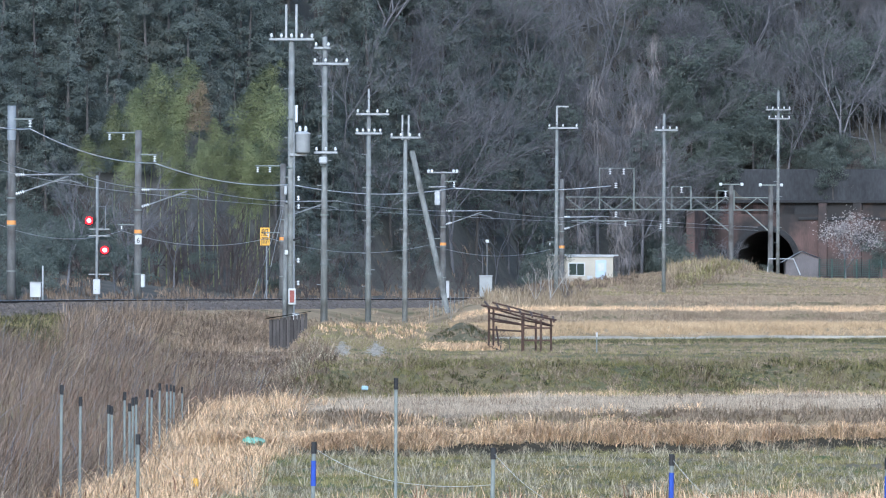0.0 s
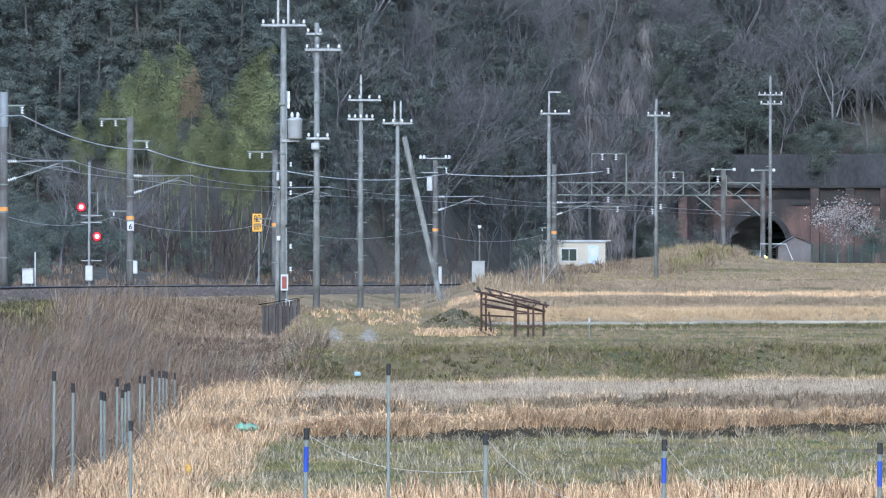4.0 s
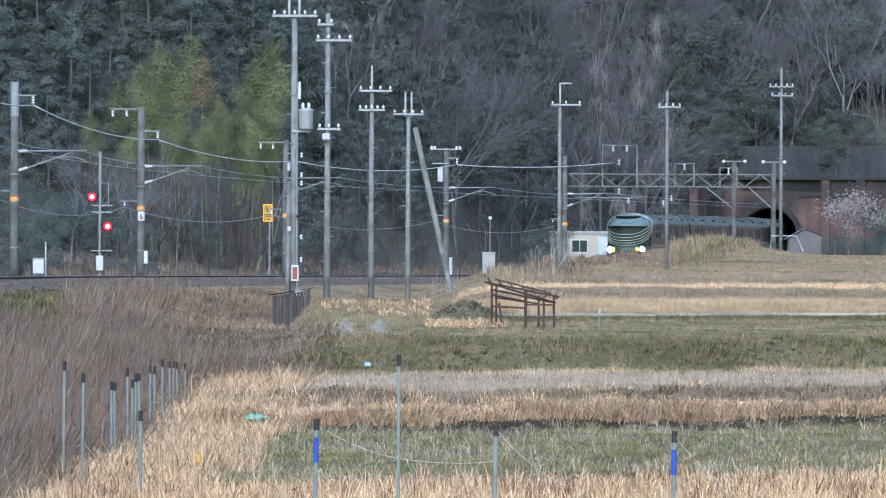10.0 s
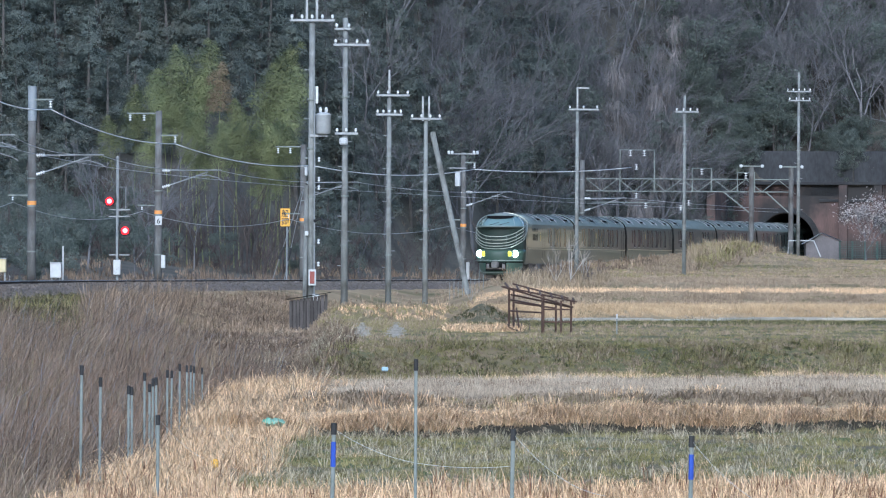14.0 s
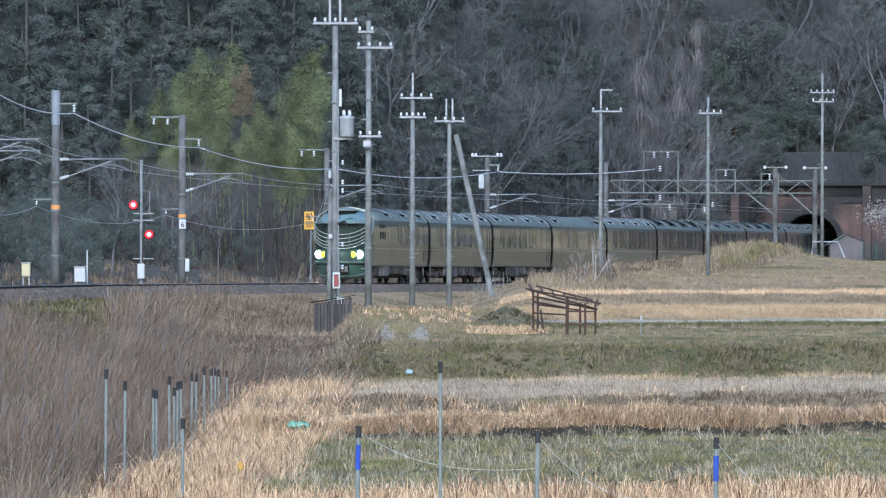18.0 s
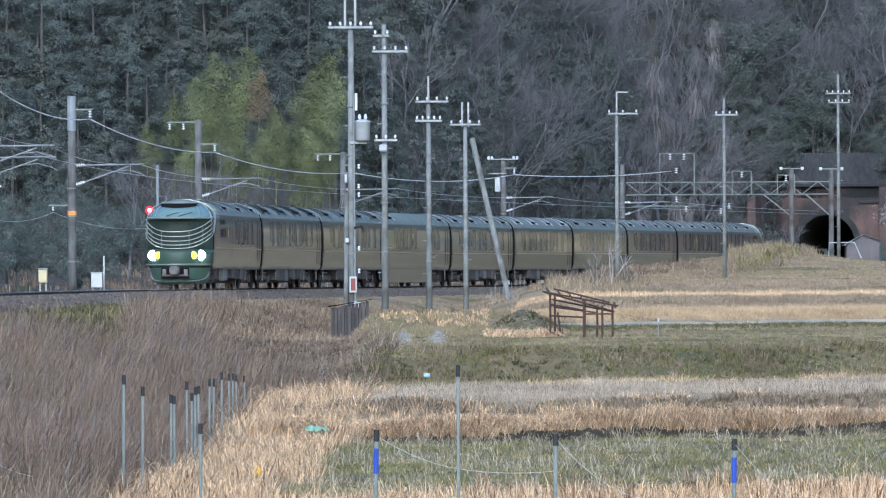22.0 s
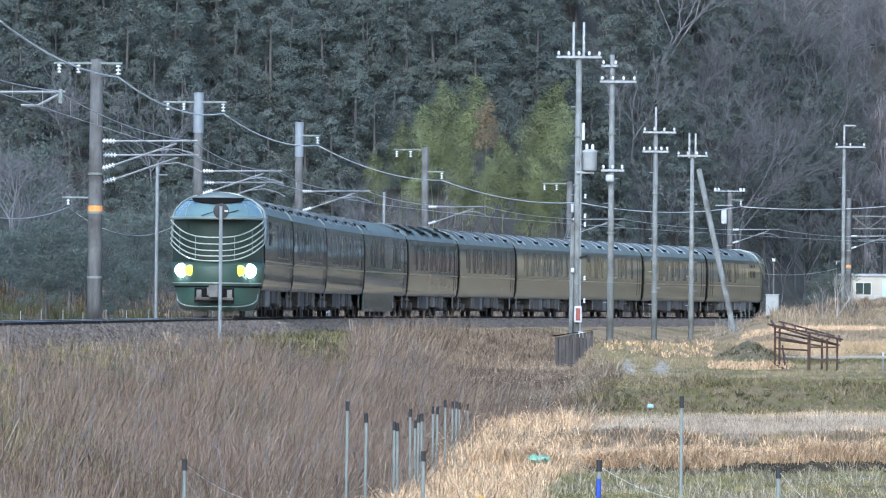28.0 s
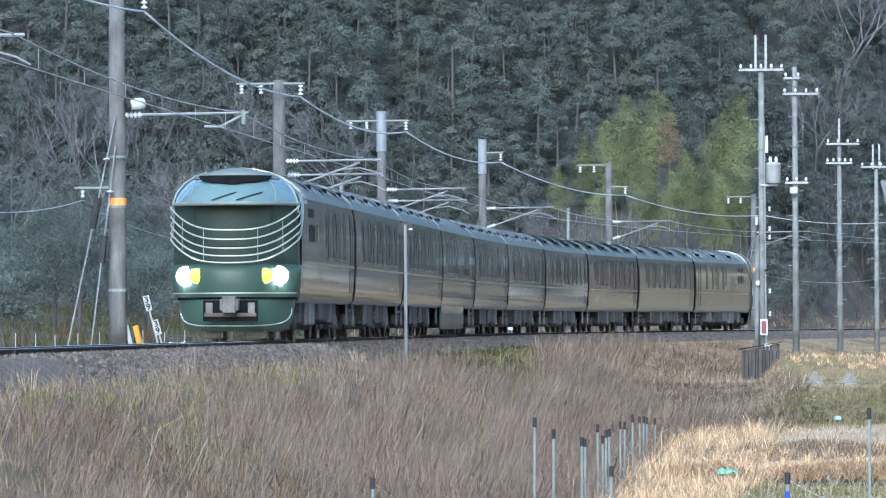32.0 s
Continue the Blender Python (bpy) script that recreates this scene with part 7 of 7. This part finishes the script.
def broadleaf(seed, h, rad):
    rg = np.random.default_rng(seed)
    m = 22
    cs = np.stack([rg.normal(0, rad * 0.5, m), rg.normal(0, rad * 0.5, m), h * rg.uniform(0.3, 0.92, m)], 1)
    n = 3000
    c = cs[rg.integers(0, m, n)]
    d = rg.normal(0, 1, (n, 3))
    d /= np.linalg.norm(d, axis=1)[:, None]
    pts = c + d * (rad * 0.36 * rg.uniform(0.5, 1.12, n))[:, None] * [1, 1, 0.75]
    bm = tubed([(0, 0, -1), (0.1, 0, h * 0.35), (0, 0.1, h * 0.6)], 0.15, 6, 0.07)
    for p in cs[:7]:
        tube(bm, [(0, 0, h * 0.3), p], 0.05, 4, 0.02)
    return tree_thing("broadleaf_tree", "evergreen broadleaf tree, haze in its leaf colour", "tree", "evergreens of the hillside", bm, leaf_cloud(pts, 0.16, rg, 0.2, d, 0.45), M_evergreen)


def bare_tree(seed, h, spread=0.55, mat_=None, name="bare_tree", label="bare grey-brown winter tree", depth=5, leafy=None):
    rg = random.Random(seed)
    V, Fc = [], []

    def seg(a, b, ra, rb):
        d = (b - a).normalized()
        u = d.orthogonal().normalized()
        w = d.cross(u)
        k_ = len(V)
        for p, r_ in ((a, ra), (b, rb)):
            for j in range(3):
                q = 2.094 * j
                V.append(p + (u * math.cos(q) + w * math.sin(q)) * r_)
        for j in range(3):
            j2 = (j + 1) % 3
            Fc.append((k_ + j, k_ + j2, k_ + 3 + j2))
            Fc.append((k_ + j, k_ + 3 + j2, k_ + 3 + j))
    ends = []

    def grow(p, d, ln, r_, lv):
        q = p + d * ln
        seg(p, q, r_, r_ * 0.68)
        if lv <= 1:
            ends.append(p.lerp(q, 0.6))
        if lv == 0:
            ends.append(q)
            return
        for _ in range(rg.choice((2, 3, 3)) if lv > 1 else 3):
            nd = (d + Vector((rg.gauss(0, spread), rg.gauss(0, spread), rg.gauss(0.1, spread * 0.6)))).normalized()
            grow(p.lerp(q, rg.uniform(0.55, 1.0)), nd, ln * rg.uniform(0.62, 0.86), max(r_ * 0.6, 0.010), lv - 1)
    grow(Vector((0, 0, -0.5)), Vector((rg.gauss(0, 0.06), rg.gauss(0, 0.06), 1)).normalized(), h * 0.33, h * 0.011, depth)
    t = thing(name, Matrix.Identity(4), label, "tree", name.replace("_", " ") + "s at the wood's edge")
    ob = new("limbwork", raw_mesh("limbwork", np.array([tuple(v) for v in V]), np.array(Fc), mat_ or M_twig))
    ob.parent = t
    if leafy:
        rg2 = np.random.default_rng(seed)
        pts = np.repeat(np.array([tuple(e) for e in ends]), 6, 0)
        pts = pts + rg2.normal(0, 0.3, pts.shape)
        c = new("blossom", raw_mesh("blossom", *leaf_cloud(pts, 0.085, rg2, 0), leafy))
        c.parent = t
    return t


def bamboo(seed, h, mat_, lean, wide, bare=0):
    """A culm hung with overlapping rounded plumes of fine leaves."""
    rg = np.random.default_rng(seed)
    t = thing("bamboo", Matrix.Identity(4), "tall feathery yellow-green bamboo culm", "bamboo", "bamboo grove")
    at = lambda q: np.stack([lean * h * q ** 2.4, 0.2 * np.sin(q * 3), h * (q - 0.06 * q ** 5)], -1)
    part("culm", tubed([tuple(p) for p in at(np.linspace(0, 1, 9)) - [0, 0, 0.5]], 0.05, 6, 0.012), M_bamboo, t)
    qs = np.array([0.60, 0.66, 0.71, 0.76, 0.81, 0.86, 0.90, 0.94, 0.98])[bare:]
    side = rg.uniform(0, 2 * np.pi, len(qs))
    rad = wide * 0.52 * np.array([0.5, 0.75, 0.9, 1.0, 0.95, 0.85, 0.7, 0.5, 0.3])[bare:] * rg.uniform(0.85, 1.15, len(qs))
    cen = at(qs) + np.stack([np.cos(side) * rad * 0.55, np.sin(side) * rad * 0.4, 0 * qs], -1)
    n = 8200 if not bare else 3800
    w = rad ** 1.6
    c = rg.choice(len(qs), n, p=w / w.sum())
    d = rg.normal(0, 1, (n, 3))
    d /= np.linalg.norm(d, axis=1)[:, None]
    d[:, 2] = np.where(d[:, 2] < -0.3, -d[:, 2], d[:, 2])
    ln = rad[c] * rg.uniform(0.55, 1.1, n)
    pts = cen[c] + d * ln[:, None] * [1, 1, 0.85] - np.stack([0 * ln, 0 * ln, 0.45 * ln * np.hypot(d[:, 0], d[:, 1]) ** 2], -1)
    c_ = new("leaves", raw_mesh("leaves", *leaf_cloud(pts, 0.07, rg, 0.6, d + [0, 0, 0.45], 0.22), mat_))
    c_.parent = t
    return t


def draped_tree(seed, h, rad):
    """A bare tree smothered in dead creepers that hang down in long strands."""
    rg = np.random.default_rng(seed)
    t = thing("creeper_draped_tree", Matrix.Identity(4), "bare tree hung with pale dead creepers", "tree", "creeper-draped trees at the wood's edge")
    bm = tubed([(0, 0, -0.6), (0.15, 0, h * 0.5), (0, 0.1, h * 0.95)], 0.16, 7, 0.05)
    for i in range(14):
        a, q = rg.uniform(0, 2 * np.pi), rg.uniform(0.45, 0.95)
        b = Vector((math.cos(a) * rad * rg.uniform(0.4, 0.9), math.sin(a) * rad * rg.uniform(0.4, 0.9), h * q + rg.uniform(0.2, 1.0)))
        tube(bm, [(0, 0, h * q * 0.85), b.lerp(Vector((0, 0, h * q)), 0.4), b], 0.05, 4, 0.015)
    part("trunk", bm, M_twig, t)
    n, m = 620, 15
    aa, qq, rr = rg.uniform(0, 2 * np.pi, m), rg.uniform(0.32, 1.0, m), rad * rg.uniform(0.2, 1.25, m)
    k_ = rg.integers(0, m, n)
    a, q = aa[k_] + rg.normal(0, 0.35, n), np.clip(qq[k_] + rg.normal(0, 0.03, n), 0.2, 1.02)
    r = rr[k_] * np.clip(1.3 - q, 0.3, 1) + rg.normal(0, 0.28, n)
    p0 = np.stack([r * np.cos(a), r * np.sin(a), h * q], 1)
    ln = rg.uniform(0.5, 2.2, n) * np.clip(q + 0.2, 0.3, 1)
    side = rg.normal(0, 0.22, (n, 3)) * ln[:, None]
    side[:, 2] = 0
    p1 = p0 + side * 0.5 + np.stack([np.cos(a) * 0.25, np.sin(a) * 0.25, -0.35 * ln], 1)
    p2 = p0 + side + np.stack([np.cos(a) * 0.2, np.sin(a) * 0.2, -np.minimum(ln, p0[:, 2])], 1)
    wd = np.stack([np.cos(a + 1.57), np.sin(a + 1.57), 0 * a], 1) * rg.uniform(0.008, 0.02, n)[:, None]
    v = np.stack([p0 - wd, p0 + wd, p1 - wd, p1 + wd, p2], 1).reshape(-1, 3)
    k_ = np.arange(n)[:, None] * 5
    f = np.stack([k_ + [0, 1, 3], k_ + [0, 3, 2], k_ + [2, 3, 4]], 1).reshape(-1, 3)
    c = new("creepers", raw_mesh("creepers", v, f, M_creeper))
    c.parent = t
    tagged(c, "pale hanging dead creepers", kind="stuff")
    return t


M_creeper = material("dead_creeper", (0.145, 0.135, 0.132), (0.25, 0.232, 0.225), 0.95, 0.6, 12, obj=0.15, island=0.3, bump=0, spec=0.1)
draped = [draped_tree(61, 10.0, 1.7), draped_tree(62, 8.5, 1.5), draped_tree(63, 11.5, 1.9)]
conifers = [conifer(11 + i, h, w) for i, (h, w) in enumerate(((7.5, 2.1), (8.6, 2.3), (6.8, 2.0), (8.0, 2.2), (7.2, 2.5)))]
broads = [broadleaf(31 + i, h, w) for i, (h, w) in enumerate(((8.0, 2.6), (6.5, 2.4), (9.5, 2.9)))]
bares = [bare_tree(51 + i, h, sp, depth=6) for i, (h, sp) in enumerate(((11, 0.42), (9.5, 0.5), (12.5, 0.38), (8, 0.55), (10, 0.46)))]
saplings = [bare_tree(81 + i, h, 0.32, name="bare_sapling", label="thin upright bare sapling", depth=4, mat_=M_thicket) for i, h in enumerate((5.0, 4.2, 6.0))]
shrubs = [bare_tree(71 + i, h, 0.7, name="bare_shrub", label="low bare tangled shrub", depth=4, mat_=M_thicket) for i, h in enumerate((3.0, 2.4, 3.6))]
used = set()


def plant(proto, x, y, scale=1.0, sink=0.3):
    """Sets the prototype itself the first time, then copies."""
    m = pose(x, y, gz(x, y) - sink, random.uniform(-3, 3), random.uniform(-3, 3), random.uniform(0, 360))
    if proto.name in used:
        ob = copy_thing(proto, m)
    else:
        used.add(proto.name)
        ob = proto
        ob.matrix_basis = m
    ob.scale = (scale, scale, scale * random.uniform(0.92, 1.08))
    return ob


rw = random.Random(5)
for row in range(15):
    b = 1.5 + row * 2.4
    x = -78.0
    while x < 105:
        x += rw.uniform(2.0, 3.2)
        y = float(foot_y(x)) + b + rw.uniform(-2.2, 2.2)
        u = x / (U * y)
        # low rows run on out of view: added trees for the cars to reflect
        if not -1680 < u < (1000 if row > 4 else 1900) or (abs(float(line_off(x, y))) < 5 and y < PORTAL_Y + 3):
            continue
        if (u > 430 and b < 2.5) or (row > 10 and rw.random() < 0.12):
            continue
        p_con = 0.97 if u < -200 else np.interp(u, [-200, 0, 260, 420, 900], [0.92, 0.8, 0.4, 0.16, 0.08])
        if row < 2 and u > -100:
            p_con *= 0.5
        if -575 < u < -245 and row < (5 if -475 < u < -255 else 3):
            continue
        if u < -1180 and row < 3:
            p_con = 0.75
        k_ = rw.random()
        if k_ < p_con:
            plant(rw.choice(conifers), x, y, rw.uniform(0.72, 1.18))
        elif k_ < p_con + 0.16 * (1 - p_con):
            plant(rw.choice(broads), x, y, rw.uniform(0.7, 1.2))
        else:
            plant(rw.choice(bares), x, y, rw.uniform(0.8, 1.25))
# creeper-draped trees beside the tunnel and ragged growth on the cutting
for u, d, sc, k_ in ((318, 541, 1.0, 0), (350, 548, 1.1, 2), (385, 546, 0.95, 1), (425, 551, 1.05, 0), (455, 556, 1.0, 2), (405, 560, 1.1, 1), (340, 556, 1.1, 0), (490, 562, 0.8, 1), (298, 546, 0.9, 1), (830, 590, 0.7, 0), (700, 592, 0.7, 1)):
    plant(draped[k_], u * U * d, d, sc, 0.3)
for i in range(26):
    d = rw.uniform(556, 578)
    x = rw.uniform(455, 575) * U * d
    plant(rw.choice(broads + bares[:2]), x, d, rw.uniform(0.35, 0.7), 0.4)
# the bamboo grove: a few high plumes over a wide soft mass
groves = [bamboo(91, 13.0, M_bamboo, 0.08, 2.0), bamboo(92, 13.0, M_bamboo, -0.12, 2.1), bamboo(93, 13.0, M_bamboo, 0.04, 2.2), bamboo(94, 13.0, M_bamboo_tan, -0.04, 1.5, 3)]
culms = [(-512, -322, 0, 1), (-456, -378, 2, 2), (-444, -348, 0, 2), (-396, -409, 0, 2), (-384, -385, 1, 2), (-352, -395, 3, 1), (-275, -398, 1, 2), (-285, -372, 2, 2),
         (-256, -352, 0, 1), (-413, -283, 1, 0), (-346, -270, 2, 0), (-297, -284, 0, 0), (-480, -262, 2, 0), (-250, -278, 1, 0), (-372, -240, 0, 0), (-270, -240, 2, 0), (-545, -272, 0, 1), (-320, -312, 1, 1),
         (-430, -312, 0, 1), (-265, -206, 1, 0), (-282, -190, 0, 0), (-236, -290, 2, 1), (-232, -262, 0, 0), (-330, -285, 1, 0), (-395, -300, 2, 1)]
for i in range(70):
    d = rw.uniform(428, 438)
    plant(rw.choice(broads) if i % 6 == 0 else rw.choice(saplings + shrubs[:1]), rw.uniform(-700, -130) * U * d, d, rw.uniform(0.4, 0.6) if i % 6 == 0 else rw.uniform(0.9, 1.6), 0.3)
for u, v, k_, deep in culms:
    d = (438.5, 443.5, 447.5)[deep] + rw.uniform(-0.8, 0.8)
    x = u * U * d
    plant(groves[k_], x, d, float(max(0.35, (EYE - v * U * d - gz(x, d)) / 12.1)), 0.1)
for i in range(30):
    d = rw.uniform(418, 434)
    plant(rw.choice(broads), rw.uniform(-760, -520) * U * d, d, rw.uniform(0.3, 0.5), 0.2)
# low shrubs and saplings along the foot of the wood and above the line
for i in range(150):
    u = rw.uniform(-1600, 420)
    s = on_line(u * U, -rw.uniform(6.5, 16))
    x, y, h = line_at(s, -rw.uniform(6.5, 18))
    if y > 545 or y < 150:
        continue
    if u < -620 and i % 4:
        plant(rw.choice(broads), x, y, rw.uniform(0.3, 0.55), 0.1)
    else:
        plant(rw.choice(shrubs + saplings), x, y, rw.uniform(0.5, 1.1), 0.1)
for i in range(6):
    u = rw.uniform(-1620, -1215)
    x, y, h = line_at(on_line(u * U, -rw.uniform(14, 22)), -rw.uniform(14, 30))
    plant(rw.choice(bares), x, y, rw.uniform(0.6, 0.95), 0.2)
for i in range(26):
    u = rw.uniform(-1660, -700)
    off = -rw.uniform(17, 30)
    x, y, h = line_at(on_line(u * U, off), off)
    if 150 < y < 440:
        plant(rw.choice(conifers if i % 2 else broads), x, y, rw.uniform(0.6, 0.9), 0.3)
for i in range(22):
    x, y, h = line_at(on_line(rw.uniform(-1100, 300) * U, -rw.uniform(12, 20)), -rw.uniform(12, 22))
    if y < 545:
        plant(rw.choice(bares), x, y, rw.uniform(0.45, 0.8), 0.2)
for u, v, d, sc in ((845, 0, 512, 0.5), (890, 0, 508, 0.5), (930, 0, 512, 0.5)):
    plant(rw.choice(broads), u * U * d, d, sc, 0.3)
plum = bare_tree(203, 6.2, 0.62, name="plum_tree", label="plum tree in pale pinkish blossom", depth=5, leafy=M_blossom)
plum["group"] = ""
plant(plum, 790 * U * 492, 492, 1.12, 0.2)
M_palebranch = material("pale_branches", (0.30, 0.28, 0.25), (0.46, 0.43, 0.385), 0.9, 0.8, 12, island=0.2, bump=0)
pale_shrubs = [bare_tree(301 + i, h, 0.34, name="pale_shrub", label="leafless shrub with pale thick branches", depth=3, mat_=M_palebranch) for i, h in enumerate((3.6, 3.0))]
for u, d, sc, k_ in ((264, 316, 1.0, 0), (238, 312, 0.9, 1), (290, 320, 0.9, 1), (88, 300, 0.5, 1)):
    plant(pale_shrubs[k_], u * U * d, d, sc, 0.1)
for u, d, sc in ((176, 184.5, 0.34), (192, 188.6, 0.28)):
    plant(shrubs[2], u * U * d, d, sc, 0.05)
for i in range(44):
    y = PORTAL_Y + rw.uniform(1.7, 2.5)
    x = rw.uniform(445, 930) * U * y
    if line_off(x, y) > 3.5:
        plant(rw.choice(shrubs + broads[:1]), x, y, rw.uniform(0.25, 0.7), 0.2)
for i in range(12):
    y = PORTAL_Y + rw.uniform(0.8, 5)
    plant(rw.choice(broads), rw.uniform(525, 575) * U * y, y, rw.uniform(0.3, 0.5), 0.5)
# bushes before the wing wall of the tunnel
for i in range(46):
    d = rw.uniform(522, 556)
    x = rw.uniform(440, 560) * U * d
    if line_off(x, d) < -3.4:
        plant(rw.choice(broads + shrubs), x, d, rw.uniform(0.45, 0.8), 0.2)
for u, d, sc in ((592, 484, 0.2), (606, 482, 0.24), (622, 486, 0.22), (638, 484, 0.24), (650, 488, 0.18), (664, 486, 0.16)):
    plant(rw.choice(broads[:2] + shrubs), u * U * d, d, sc, 0.1)
# dark evergreen brush between the line and the hill, and above the portal
for i in range(70):
    u = rw.uniform(-1620, -650)
    x, y, h = line_at(on_line(u * U, -rw.uniform(12, 20)), -rw.uniform(12, 26))
    if 150 < y < 430:
        if i % 3:
            plant(rw.choice(broads), x, y, rw.uniform(0.35, 0.65), 0.2)
        else:
            plant(rw.choice(saplings), x, y, rw.uniform(0.5, 1.0), 0.2)
for i in range(22):
    y = PORTAL_Y + rw.uniform(5, 24)
    x = rw.uniform(430, 930) * U * y
    plant(rw.choice(broads), x, y, rw.uniform(0.35, 0.75), 0.3)
for i in range(90):
    y = PORTAL_Y + rw.uniform(4.2, 26)
    x = rw.uniform(400, 930) * U * y
    plant(rw.choice(shrubs), x, y, rw.uniform(0.7, 1.4), 0.2)
for i in range(90):
    d = rw.uniform(455, 560)
    x = rw.uniform(200, 540) * U * d
    if line_off(x, d) < -5 and not (265 < x / (U * d) < 400 and d < 524):
        plant(rw.choice(broads + shrubs), x, d, rw.uniform(0.3, 0.6), 0.2)
for i in range(44):
    y = PORTAL_Y + rw.uniform(6, 34)
    plant(rw.choice(bares) if i % 2 else rw.choice(broads), rw.uniform(515, 935) * U * y, y, rw.uniform(0.4, 0.75), 0.3)
for i in range(46):
    y = PORTAL_Y + rw.uniform(4.2, 10)
    plant(rw.choice(broads + shrubs), rw.uniform(530, 935) * U * y, y, rw.uniform(0.3, 0.6), 0.3)

for i in range(60):
    y = PORTAL_Y + rw.uniform(1.6, 4.4)
    x = rw.uniform(470, 600) * U * y
    if line_off(x, y) < -3.7 or line_off(x, y) > 3.8 or y > PORTAL_Y + 2:
        plant(rw.choice(shrubs + broads), x, y, rw.uniform(0.3, 0.62), 0.2)
for i in range(26):
    d = rw.uniform(545, 575)
    x = rw.uniform(395, 520) * U * d
    if line_off(x, d) < -4:
        plant(rw.choice(draped + shrubs + bares[:2]), x, d, rw.uniform(0.5, 0.85), 0.3)

motions()
